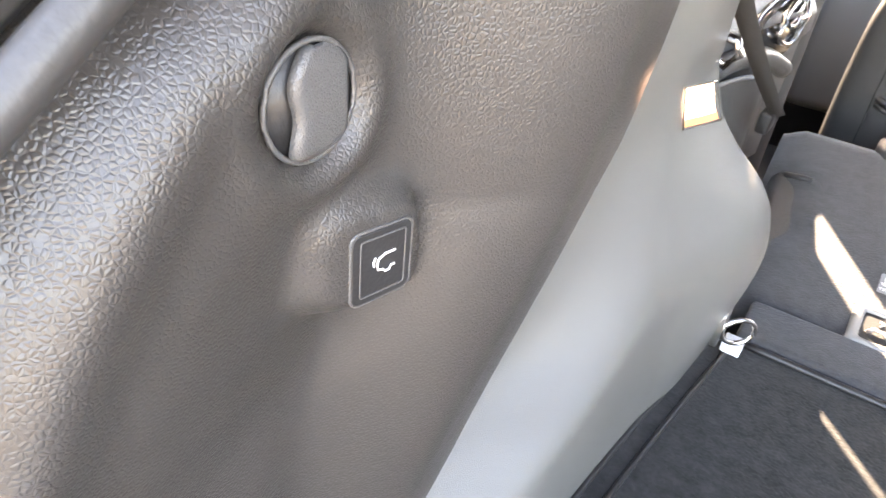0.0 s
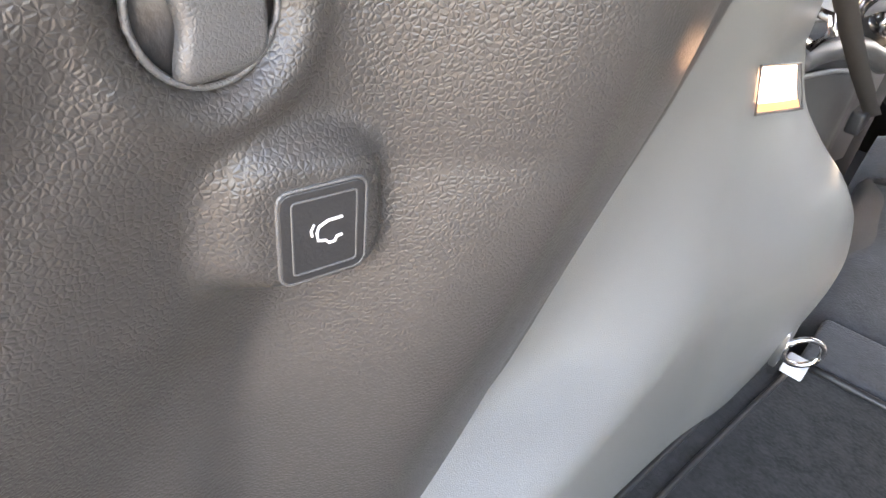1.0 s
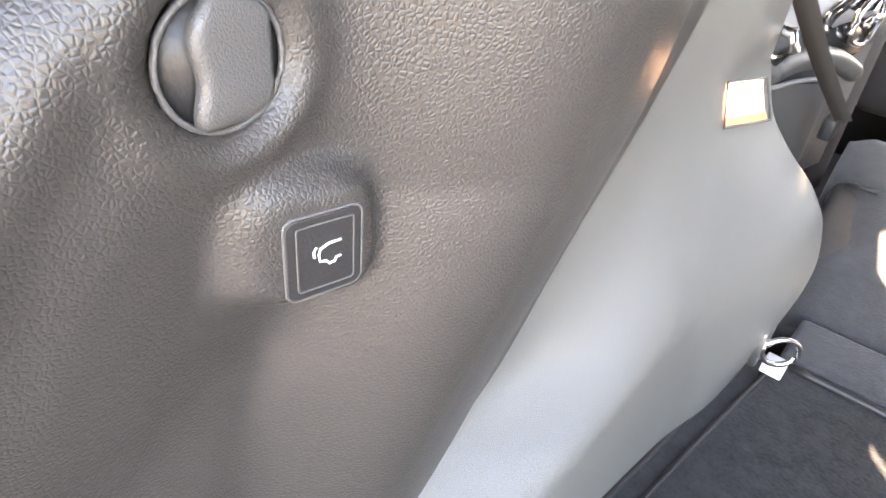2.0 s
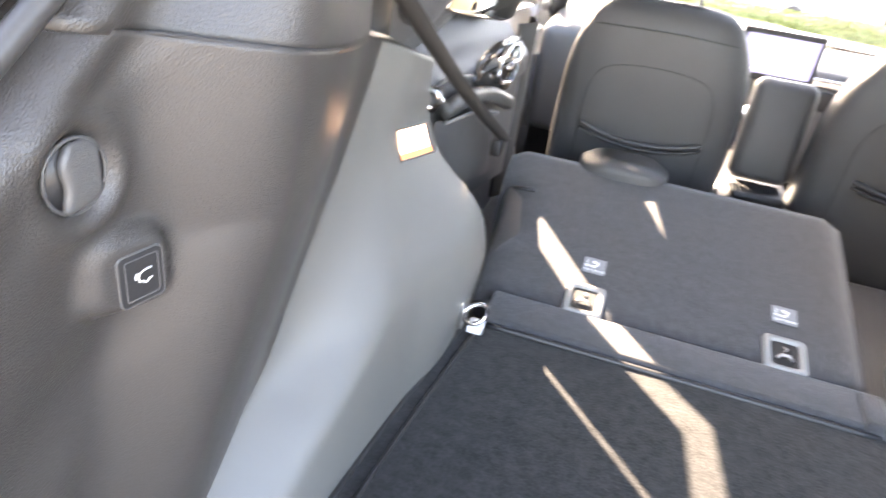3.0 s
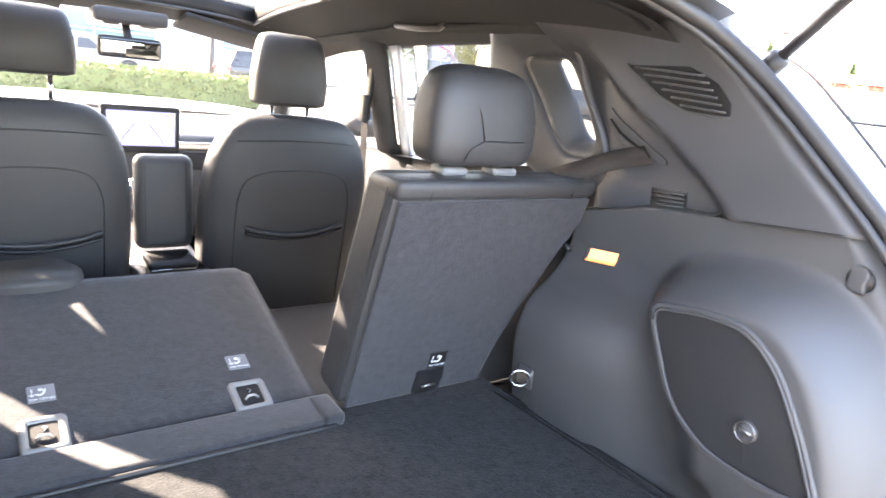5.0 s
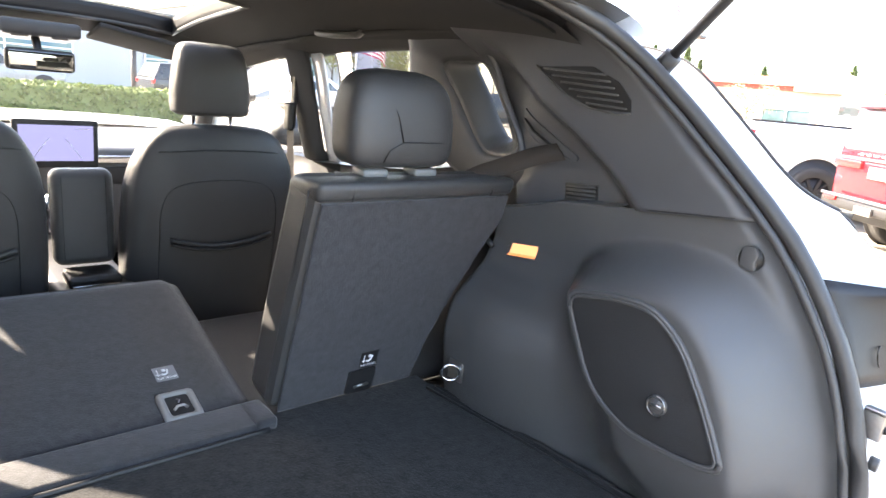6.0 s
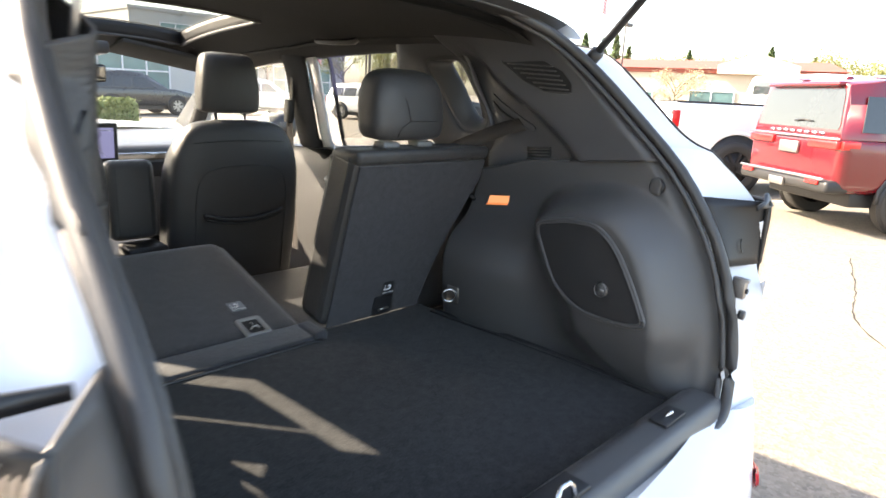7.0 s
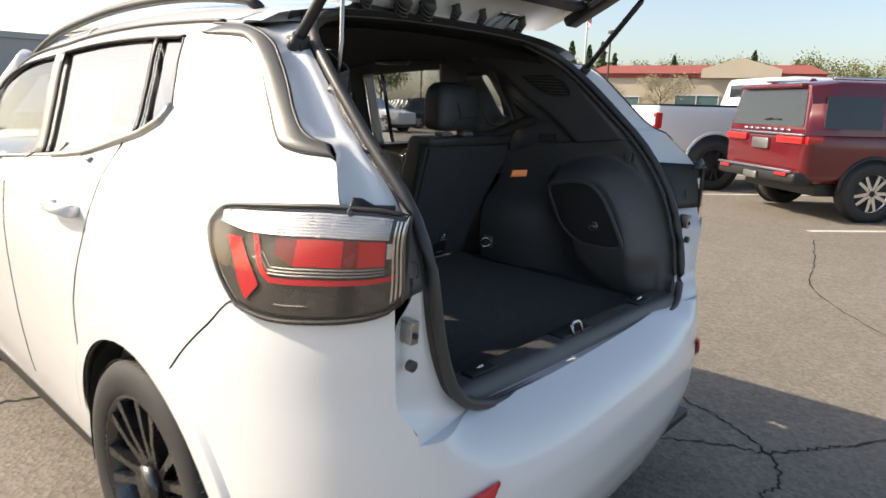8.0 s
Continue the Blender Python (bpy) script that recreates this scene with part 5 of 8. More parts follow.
sheet("felt_back", slab, [0, 0.004, 0.012, 0.025, 0.05, 0.08, 0.12] + steps(0.16, 0.9, 30) + [0.93, 0.96, 0.98, 0.99, 0.997, 1], [0.985, 0.99, 1.0] + steps(1.015, 1.43, 30) + [1.44, 1.45, 1.456], FELT, folded, "dark grey felt seat back")
part("seat_body", shaped(box(-0.575, 0.128, 0.99, 1.452, -0.115, -0.012, 0.02), lambda v: Vector((v.x if v.x > 0 or v.y > 1.2 else v.x + 0.035, v.y, slope(v.y) + v.z))), LEATHER, folded, "black leather seat face")
part("hinge_flap", shaped(box(-0.50, 0.125, 0.905, 0.992, 0.733, 0.752, 0.008), lambda v: Vector((v.x, v.y, v.z + 0.006 * step(0.95, 0.99, v.y)))), FELT, folded, "felt hinge cover")
part("flap_end", box(0.098, 0.140, 0.90, 0.985, 0.735, 0.762, 0.008), FELT, folded)
part("folded_headrest", loft([(-0.33, 1.47, z, w, 0.07, 3) for z, w in ((0.81, 0.09), (0.85, 0.100), (0.872, 0.100), (0.885, 0.078))]), LEATHER, folded, "headrest under the folded back")
part("belt_slot", tube([(-0.545, 1.30, slope(1.30) - 0.004), (-0.52, 1.302, slope(1.302) - 0.002), (-0.50, 1.30, slope(1.30))], 0.007, 8, flat=0.6), DARK, folded, "slot for the belt")


LABEL = surface("label_grey", (0.22, 0.225, 0.24), 0.4, spread=0.05)


def anchor(parent, cx, cy, plane, tether=True):
    """An anchor bezel with its well and bar, and the label beside it; plane(u, v, h) lays them on the seat."""
    frame_o, frame_i = rrect(0.036, 0.038, 0.010), rrect(0.022, 0.026, 0.006)
    bm = bmesh.new()
    rows = []
    for pts, h in ((frame_o, 0.0), (rrect(0.035, 0.037, 0.010), 0.005), (rrect(0.030, 0.033, 0.008), 0.008), (frame_i, 0.005), (frame_i, -0.001)):
        rows.append([bm.verts.new(plane(cx + p, cy + q, h)) for p, q in pts])
    for A, B in zip(rows, rows[1:]):
        n = len(A)
        for k in range(n):
            bm.faces.new((A[k], A[(k + 1) % n], B[(k + 1) % n], B[k]))
    bez = part("anchor_bezel", bm, BEIGE, parent, "pale grey plastic anchor bezel")
    part("anchor_well", plate([plane(cx + p, cy + q, 0.002) for p, q in frame_i], plane(0, 0, 1) - plane(0, 0, 0), 0.0005), DARK, bez, "dark well", smooth=False)
    part("anchor_bar", tube([plane(cx - 0.013, cy - 0.010, 0.003), plane(cx - 0.006, cy - 0.006, 0.008), plane(cx + 0.006, cy - 0.006, 0.008), plane(cx + 0.013, cy - 0.010, 0.003)], 0.0028, 8), STEEL, bez)
    part("anchor_pin", tube([plane(cx - 0.001, cy + 0.016, 0.003), plane(cx + 0.004, cy + 0.012, 0.004), plane(cx, cy + 0.006, 0.004)], 0.0016, 6), STEEL, bez)


def tether_label(parent, cx, cy, plane, card=True):
    lab = part("anchor_label", plate([plane(cx + p, cy + q, 0.0015) for p, q in rrect(0.021, 0.020, 0.002, 3)], plane(0, 0, 1) - plane(0, 0, 0), 0.001), LABEL if card else DARK, parent, "printed child-seat anchor label", smooth=False)
    n = 0.0028
    part("label_symbol", tube([plane(cx + p, cy + q, n) for p, q in ((-0.008, -0.002), (-0.002, -0.004), (0.003, -0.001), (0.006, 0.009))], 0.0022, 6), INK, lab)
    part("label_symbol", disc(plane(cx - 0.001, cy + 0.009, n), plane(0, 0, 1) - plane(0, 0, 0), 0.004, 0.0006, 14), INK, lab)
    part("label_symbol", tube([plane(cx - 0.014 + p, cy + q, n) for p, q in ((0, 0.012), (0, -0.004), (-0.004, -0.001), (0, -0.005), (0.004, -0.001))], 0.0012, 5), INK, lab)
    words = bpy.data.curves.new("label_text", "FONT")
    words.body, words.size, words.align_x, words.align_y, words.extrude = "TOP TETHER", 0.0068, "CENTER", "CENTER", 0.0003
    words.materials.append(INK)
    ob = new("label_text", words)
    o, ux, uy = plane(cx, cy - 0.0135, 0.0030), (plane(1, 0, 0) - plane(0, 0, 0)).normalized(), (plane(0, 1, 0) - plane(0, 0, 0)).normalized()
    uz = ux.cross(uy)
    ob.parent = lab
    ob.matrix_basis = Matrix(((ux.x, uy.x, uz.x, o.x), (ux.y, uy.y, uz.y, o.y), (ux.z, uy.z, uz.z, o.z), (0, 0, 0, 1)))


def on_folded(u, v, h):
    n = Vector((0, -0.262, 1)).normalized()
    return Vector((u, v, slope(v))) + n * h


for cx in (-0.344, -0.004):
    anchor(folded, cx, 1.026, on_folded)
    tether_label(folded, cx + 0.004, 1.118, on_folded)

upright = thing("passenger_bench", "upright rear seat back with a felt rear face and leather headrest", "seat", "rear seats", at=(0.35, 0.95, 0.7))


def on_upright(u, v, h):
    """Across, up along the back, and out of the back's rear face."""
    return Vector((u, 0.930 - 0.2135 * v - 0.977 * h, 0.755 + 0.977 * v - 0.2135 * h))


BACK = [(0.132, 0.0), (0.485, 0.0), (0.505, 0.10), (0.545, 0.22), (0.592, 0.33), (0.625, 0.395), (0.628, 0.445), (0.62, 0.488), (0.145, 0.488), (0.137, 0.25)]
core = [on_upright(u, min(v, 0.472), -0.105) for u, v in BACK]
part("seat_core", plate(core, on_upright(0, 0, 1) - on_upright(0, 0, 0), 0.103), LEATHER, upright, "black leather seat cushion edge", smooth=False, bevel=0.022)
BACKF = [(0.150, 0.0), (0.478, 0.0), (0.497, 0.10), (0.537, 0.22), (0.584, 0.33), (0.616, 0.395), (0.616, 0.452), (0.158, 0.452), (0.154, 0.25)]
part("felt_face", plate([on_upright(u, v, -0.002) for u, v in BACKF], on_upright(0, 0, 1) - on_upright(0, 0, 0), 0.006), FELT, upright, "dark grey felt rear face", smooth=False, bevel=0.004)
part("leather_band", shaped(box(0.145, 0.622, -0.10, 0.007, 0.453, 0.490, 0.013, 4), lambda v: on_upright(v.x, v.z - 0.32 * max(0, -v.y - 0.015), v.y)), LEATHER, upright, "smooth black leather top band")
for x in (0.215, 0.555):
    part("band_seam", tube([on_upright(x, v, 0.0065) for v in (0.456, 0.468, 0.480)] + [on_upright(x, 0.490, -0.01)], 0.0012, 5), DARK, upright)
part("side_seam", tube([on_upright(0.1415, v, -0.02) for v in steps(0.01, 0.47, 8)], 0.0014, 5), DARK, upright)
HX, HY, HZ = 0.352, 0.905, 1.256
hr = part("headrest", loft([(HX, HY + dy, HZ + dz, w, d, 3.8) for dz, w, d, dy in ((-0.006, 0.085, 0.030, 0), (-0.002, 0.106, 0.044, 0), (0.010, 0.117, 0.053, 0), (0.035, 0.122, 0.057, 0), (0.075, 0.122, 0.058, 0.004), (0.118, 0.115, 0.055, 0.008), (0.148, 0.100, 0.046, 0.012), (0.163, 0.078, 0.030, 0.014), (0.170, 0.045, 0.013, 0.015))], 56), LEATHER, upright, "black leather headrest")
part("headrest_seam", tube([(HX - 0.060, HY - 0.054, HZ + 0.008), (HX - 0.050, HY - 0.0575, HZ + 0.030), (HX - 0.022, HY - 0.0580, HZ + 0.045), (HX + 0.07, HY - 0.056, HZ + 0.045), (HX + 0.118, HY - 0.035, HZ + 0.045)], 0.0014, 5), DARK, hr)
part("headrest_seam", tube([(HX - 0.022, HY - 0.0580, HZ + 0.045), (HX - 0.034, HY - 0.054, HZ + 0.09), (HX - 0.046, HY - 0.042, HZ + 0.122), (HX - 0.05, HY - 0.02, HZ + 0.143)], 0.0013, 5), DARK, hr)
for dx in (-0.055, 0.065):
    part("headrest_post", tube([(HX + dx, HY, HZ + 0.01), (HX + dx, HY - 0.004, HZ - 0.03)], 0.006), CHROME, upright, "chrome headrest post")
    part("post_guide", box(HX + dx - 0.028, HX + dx + 0.028, HY - 0.03, HY + 0.015, HZ - 0.026, HZ - 0.010, 0.006), BEIGE, upright, "pale grey post guide")
bezr = part("anchor_pocket", plate([on_upright(0.335 + p, 0.032 + q, 0.0045) for p, q in rrect(0.034, 0.030, 0.006)], on_upright(0, 0, 1) - on_upright(0, 0, 0), 0.003), DARK, upright, "black anchor pocket", smooth=False)
part("anchor_bar", tube([on_upright(0.318, 0.020, 0.010), on_upright(0.33, 0.026, 0.014), on_upright(0.35, 0.026, 0.014)], 0.003), STEEL, bezr)
tether_label(upright, 0.345, 0.085, lambda u, v, h: on_upright(u, v, h + 0.003), card=False)
part("release_strap", tube([on_upright(0.61, 0.34, -0.02), on_upright(0.605, 0.335, 0.012)], 0.006), DARK, upright)

# added filler that hides the sunlit gap between seat edge and side panel
part("seat_gap_blocker", shaped(box(0.48, 0.70, 0.965, 1.02, 0.70, 1.17, 0.02), lambda v: Vector((v.x, v.y - 0.12 * (v.z - 0.7), v.z))), LEATHER, upright, "dark filler added to block the bright gap beside the seat")
bench = thing("bench_cushion", "black leather rear seat cushion", "seat cushion", at=(0, 1.3, 0.6))
part("cushion", shaped(box(0.10, 0.60, 1.00, 1.52, 0.52, 0.69, 0.04, 4), lambda v: Vector((v.x, v.y, v.z + 0.06 * (v.y - 1.0)))), LEATHER, bench)
part("cushion", shaped(box(-0.60, 0.09, 1.02, 1.52, 0.48, 0.62, 0.04, 4), lambda v: v), LEATHER, bench)


def front_seat(cx, lift, hx, hz0, hz1, wide=1.0):
    s = thing("front_seat", "black leather front seat with headrest and back pocket", "seat", "front seats", at=(cx, 1.85, 0.5))
    def cy(z):
        return 1.805 - 0.085 * (z - 0.6)
    z0 = lift
    rows = [(z, w * wide, d) for z, w, d in ((0.45, 0.17, 0.05), (0.48, 0.205, 0.07), (0.62, 0.222, 0.085), (0.85, 0.230, 0.085), (1.0, 0.226, 0.08), (1.08, 0.214, 0.072), (1.14, 0.190, 0.062), (1.18, 0.162, 0.048), (1.20, 0.125, 0.03), (1.207, 0.07, 0.012))]
    back = part("backrest", loft([(cx, cy(z), z + z0, w, d, 3.4) for z, w, d in rows], 48), LEATHER, s, "black leather backrest")
    def rear(x, z):
        w = ease(z, [(r[0], r[1]) for r in rows])
        d = ease(z, [(r[0], r[2]) for r in rows])
        k = min(0.98, abs(x) / w)
        return Vector((cx + x, cy(z) - d * (1 - k**3.4) ** (1 / 3.4) - 0.001, z + z0))
    part("pocket_panel", sheet_bm(lambda u, v: rear(-0.145 + 0.29 * u, 0.60 + 0.262 * v) - Vector((0, 0.010, 0)), 14, 8), LEATHER, s, "back pocket")
    part("pocket_edge", tube([rear(x, 0.894 - 0.026 * (1 - (x / 0.15) ** 2)) - Vector((0, 0.015, 0)) for x in steps(-0.15, 0.15, 16)], 0.006, 8), LEATHER, s, "rounded leather pocket edge")
    part("pocket_slit", tube([rear(x, 0.880 - 0.026 * (1 - (x / 0.15) ** 2)) - Vector((0, 0.017, 0)) for x in steps(-0.15, 0.15, 16)], 0.005, 8), DARK, s, "dark pocket slit")
    part("back_seam", tube([rear(p.x * wide, p.y) for p in spline([(x, z, 0) for x, z in ((-0.155, 0.62), (-0.158, 0.9), (-0.153, 0.985), (-0.130, 1.033), (-0.08, 1.052), (0, 1.058), (0.08, 1.052), (0.130, 1.033), (0.153, 0.985), (0.158, 0.9), (0.155, 0.62))], 5, closed=False)], 0.0014, 6), DARK, s)
    part("back_seam", tube([rear(x, 1.135 + 0.008 * (1 - (x / 0.18) ** 2)) for x in steps(-0.175, 0.175, 14)], 0.0018, 6), DARK, s)
    part("headrest", loft([(hx, 1.815 + dy, hz0 + (hz1 - hz0) * f, w, d, 3.6) for f, w, d, dy in ((0, 0.095, 0.03, 0), (0.05, 0.110, 0.045, 0), (0.3, 0.113, 0.05, 0), (0.7, 0.104, 0.046, 0.006), (0.9, 0.094, 0.036, 0.012), (0.97, 0.08, 0.024, 0.014), (1, 0.05, 0.01, 0.015))], 36), LEATHER, s, "black leather headrest")
    for dx in (-0.055, 0.055):
        part("headrest_post", tube([(hx + dx, 1.80, hz0 + 0.01), (hx + dx, 1.79, hz0 - 0.07)], 0.006), CHROME, s, "chrome headrest post")
    part("cushion", box(cx - 0.25, cx + 0.25, 1.80, 2.28, 0.46, 0.62, 0.05, 4), LEATHER, s)
    part("seat_base", box(cx - 0.22, cx + 0.22, 1.80, 2.25, 0.30, 0.47, 0.02), DARK, s)
    return s


front_seat(-0.310, -0.002, -0.306, 1.258, 1.415)
front_seat(0.352, -0.005, 0.356, 1.222, 1.425, 1.10)

# ---- cabin: doors inside, pillars, headliner, dashboard ----
cabin = thing("cabin_trim", "black cabin trim with door panels, pillars and headliner", "trim", at=(0, 1.8, 0.3))
for sgn in (-1, 1):
    def inner(y, v, sgn=sgn):
        lo, hi = 0.30, ease(y, BELT_Z) - 0.002
        z = lo + (hi - lo) * v
        return (sgn * (half_width(y, z) - 0.085 - 0.03 * math.sin(3.14 * min(1, v * 1.1)) * step(0.3, 0.8, v) + 0.03 * step(0.92, 1, v)), y, z)
    sheet("door_panel", inner, steps(0.90, 2.85, 50), steps(0, 1, 24), TRIM2, cabin, "dark door panel")
    sheet("door_ledge", lambda y, v: (sgn * (half_width(y, ease(y, BELT_Z)) - 0.075 + 0.07 * v), y, ease(y, BELT_Z) - 0.002 + 0.004 * math.sin(3.14 * v)), steps(0.90, 2.85, 40), steps(0, 1, 4), TRIM2, cabin)
    if sgn > 0:
        part("arm_rest", tube([(sgn * 0.705, y, 0.935 + 0.05 * step(1.45, 1.7, y)) for y in steps(1.22, 1.68, 14)], 0.024, 10, flat=0.8), TRIM2, cabin, "padded door armrest")
        part("door_crease", tube([(sgn * 0.742, y, 1.005 + 0.06 * step(1.2, 1.7, y)) for y in steps(1.15, 1.72, 14)], 0.008, 8), TRIM2, cabin)
        cup = part("handle_cup", shaped(loft([(0, 0, z, w, w * 0.72, 2.2) for z, w in ((0, 0.085), (0.010, 0.082), (0.012, 0.07))]), lambda v: Vector((sgn * (0.748 - v.z), 1.50 + v.x, 1.035 + v.y + 0.25 * v.x))), DARK, cabin, "gloss black handle cup")
        part("inner_handle", tube([(sgn * 0.730, 1.455, 1.010), (sgn * 0.722, 1.475, 1.058), (sgn * 0.722, 1.525, 1.070), (sgn * 0.725, 1.545, 1.045), (sgn * 0.725, 1.53, 1.008), (sgn * 0.730, 1.48, 0.992)], 0.009, 8, True), CHROME, cabin, "chrome inner door handle")
    part("inner_handle", tube([(sgn * 0.725, 2.25, 0.98), (sgn * 0.715, 2.33, 1.0)], 0.012, 8), CHROME, cabin)
    # middle pillar and window rail
    def pillar(u, z, sgn=sgn):
        y0 = 1.72 if sgn < 0 else 1.79
        y = y0 + ((1.885 + 0.10 * step(0.0, 0.07, 1.390 - z) if sgn < 0 else 1.93) - y0) * u
        return (sgn * (half_width(y, z) - 0.075 + 0.026 * (2 * u - 1) ** 2), y, z)
    sheet("middle_pillar", pillar, steps(0, 1, 12), steps(0.55, 1.47, 24), LINER, cabin, "dark middle pillar", thick=0.006)
    sheet("door_frame", lambda y, v: side(sgn, y, ease(y, BELT_Z) + (ease(y, WTOP_Z) - ease(y, BELT_Z)) * v, -0.035), steps(1.735, 1.79, 3), steps(0, 1, 10), PAINT, cabin, "white door frame edge", thick=0.012)
    sheet("window_rail", lambda y, v: (sgn * (half_width(y, ease(y, WTOP_Z)) - 0.02 - 0.12 * v), y, ease(y, WTOP_Z) - 0.004 + 0.030 * v), steps(0.95, 2.40, 40), steps(0, 1, 6), LINER, cabin, "dark cloth window rail", thick=0.005)
    part("front_pillar_trim", tube([(sgn * (0.60 + 0.13 * t), 2.34 + 0.52 * t, 1.40 - 0.40 * t) for t in steps(0, 1, 10)], 0.035, 10), LINER, cabin)
    # grab handle and its lamp
    part("grab_handle", tube([(sgn * 0.575, 1.36, 1.515), (sgn * 0.56, 1.38, 1.493), (sgn * 0.555, 1.48, 1.488), (sgn * 0.56, 1.58, 1.490), (sgn * 0.575, 1.60, 1.510)], 0.011, 8, flat=0.8), TRIM2, cabin, "dark grab handle")
    part("handle_lamp", box(sgn * 0.57 - 0.012, sgn * 0.57 + 0.012, 1.45, 1.51, 1.508, 1.516, 0.003), BEIGE, cabin)
    part("grab_handle", tube([(sgn * 0.59, 2.02, 1.46), (sgn * 0.575, 2.04, 1.443), (sgn * 0.575, 2.16, 1.430), (sgn * 0.59, 2.18, 1.445)], 0.011, 8), TRIM2, cabin)
    part("belt_slide", box(sgn * 0.652 - 0.006, sgn * 0.652 + 0.006, 1.85, 1.875, 1.19, 1.36, 0.004), DARK, cabin)
    part("belt_ring", shaped(box(-0.012, 0.012, -0.02, 0.02, -0.045, 0.045, 0.008), lambda v: Vector((sgn * 0.640 + v.x, 1.865 + v.y, 1.225 + v.z))), DARK, cabin, "black belt guide")
    part("front_belt", sheet_bm(lambda u, v: Vector((sgn * (0.645 + 0.04 * v), 1.845 + 0.045 * u, 1.21 - 0.55 * v)), 2, 8), BELT, cabin)


# the left rear door's inner panel: leans out to the window, gloss cup with the handle, armrest and pocket
def door_in(y, z, h=0.0):
    return Vector((-0.73 + 0.20 * (y - 1.2) - 0.8 * max(0.0, z - 1.03) + h, y, z))


def door_skin(y, v):
    z = 0.70 + (ease(y, BELT_Z) - 0.004 - 0.70) * v
    return door_in(y, z, -0.012 * (1 - step(0.985, 1.01, z + 0.04 * (y - 1.2))) - 0.010 * step(1.06, 1.075, z))


def door_line(rows, h):
    return [door_in(p.y, p.z, h) for p in spline([(0, y, z) for y, z in rows], 6, closed=False)]


sheet("rear_door_panel", door_skin, steps(1.19, 1.70, 30), steps(0, 1, 40), PILLAR, cabin, "moulded grey rear door panel")
sheet("pillar_base", lambda y, z: (-0.634 - 0.030 * ((y - 1.77) / 0.08) ** 2, y, z), steps(1.69, 1.85, 12), steps(0.62, 1.10, 12), LINER, cabin, "dark foot of the middle pillar", thick=0.006)
# pale colour stands for the light that catches the door's rear edge
part("lit_door_edge", tube([door_in(1.192, z, 0.004) for z in steps(0.78, 1.16, 10)], 0.007, 8), BEIGE, cabin, "door edge coloured pale as if lit")
part("door_crease", tube(door_line([(1.205, 1.022), (1.25, 1.031), (1.307, 1.032), (1.382, 1.022)], 0.002), 0.006, 8), TRIM2, cabin)
cup = part("handle_cup", plate([door_in(p.y, p.z, 0.001) for p in spline([(0, 1.545, 1.068), (0, 1.415, 1.042), (0, 1.384, 1.010), (0, 1.416, 0.992), (0, 1.570, 0.960), (0, 1.605, 1.0), (0, 1.670, 1.058), (0, 1.655, 1.071)], 5)], (1, -0.2, 0), 0.008), GLOSS, cabin, "gloss black handle cup", smooth=False, bevel=0.003)
ring = spline([(0, 1.544, 1.047), (0, 1.605, 1.060), (0, 1.648, 1.056), (0, 1.600, 1.026), (0, 1.572, 0.985), (0, 1.522, 0.989), (0, 1.494, 1.005), (0, 1.504, 1.033)], 5)
part("inner_handle", tube([door_in(p.y, p.z, 0.014) for p in ring], 0.0065, 8, True, flat=0.8), CHROME, cup, "chrome inner door handle")
part("handle_bar", tube([door_in(y, z, 0.016) for y, z in ((1.530, 1.020), (1.56, 1.030), (1.59, 1.030))], 0.007, 8), CHROME, cup)
part("lock_lever", tube([door_in(y, z, 0.012) for y, z in ((1.57, 1.064), (1.61, 1.072), (1.66, 1.071))], 0.006, 8), CHROME, cup)
part("arm_rest", tube(door_line([(1.251, 0.974), (1.339, 0.984), (1.465, 0.970), (1.585, 0.928)], 0.012), 0.019, 12), TRIM2, cabin, "padded door armrest")
part("pocket_wall", sheet_bm(lambda u, v: door_in(1.24 + 0.34 * u, 0.952 - 0.05 * u ** 1.6 - 0.16 * v, 0.022 * math.sin(math.pi * min(1, u * 1.1)) ** 0.5), 12, 4), TRIM2, cabin, "door pocket wall")
part("pocket_lip", tube(door_line([(1.245, 0.954), (1.385, 0.947), (1.508, 0.920)], 0.022), 0.0045, 8), BEIGE, cabin, "pale pocket lip")


def ceiling(x, y):
    p = roof(x, y, 0.0)
    return (p[0], y, p[2] - 0.052 - 0.02 * step(0.45, 0.62, abs(x)))


HW = lambda y: min(0.64, half_width(y, roof_edge(y)) - 0.05)
for x0, x1, y0, y1 in ((-1, 1, 0.66, SR_Y0), (-1, 1, SR_Y1, 2.44), (-1, -SR_X, SR_Y0, SR_Y1), (SR_X, 1, SR_Y0, SR_Y1)):
    def lining(u, y, x0=x0, x1=x1):
        a, b = (x0 if abs(x0) < 1 else x0 * HW(y)), (x1 if abs(x1) < 1 else x1 * HW(y))
        return ceiling(a + (b - a) * u, y)
    sheet("headliner", lining, steps(0, 1, 28 if x1 - x0 > 1.5 else 8), steps(y0, y1, 24), LINER, cabin, "black cloth headliner")
sheet("rear_header_trim", lambda x, v: Vector((x, 0.655, 1.595 - 0.05 * abs(x / 0.5) ** 3)).lerp(Vector(ceiling(x * 1.05, 0.70)), v), steps(-0.5, 0.5, 20), steps(0, 1, 5), DARK, cabin, thick=0.006)
loop = [(-SR_X, SR_Y0), (SR_X, SR_Y0), (SR_X, SR_Y1), (-SR_X, SR_Y1)]
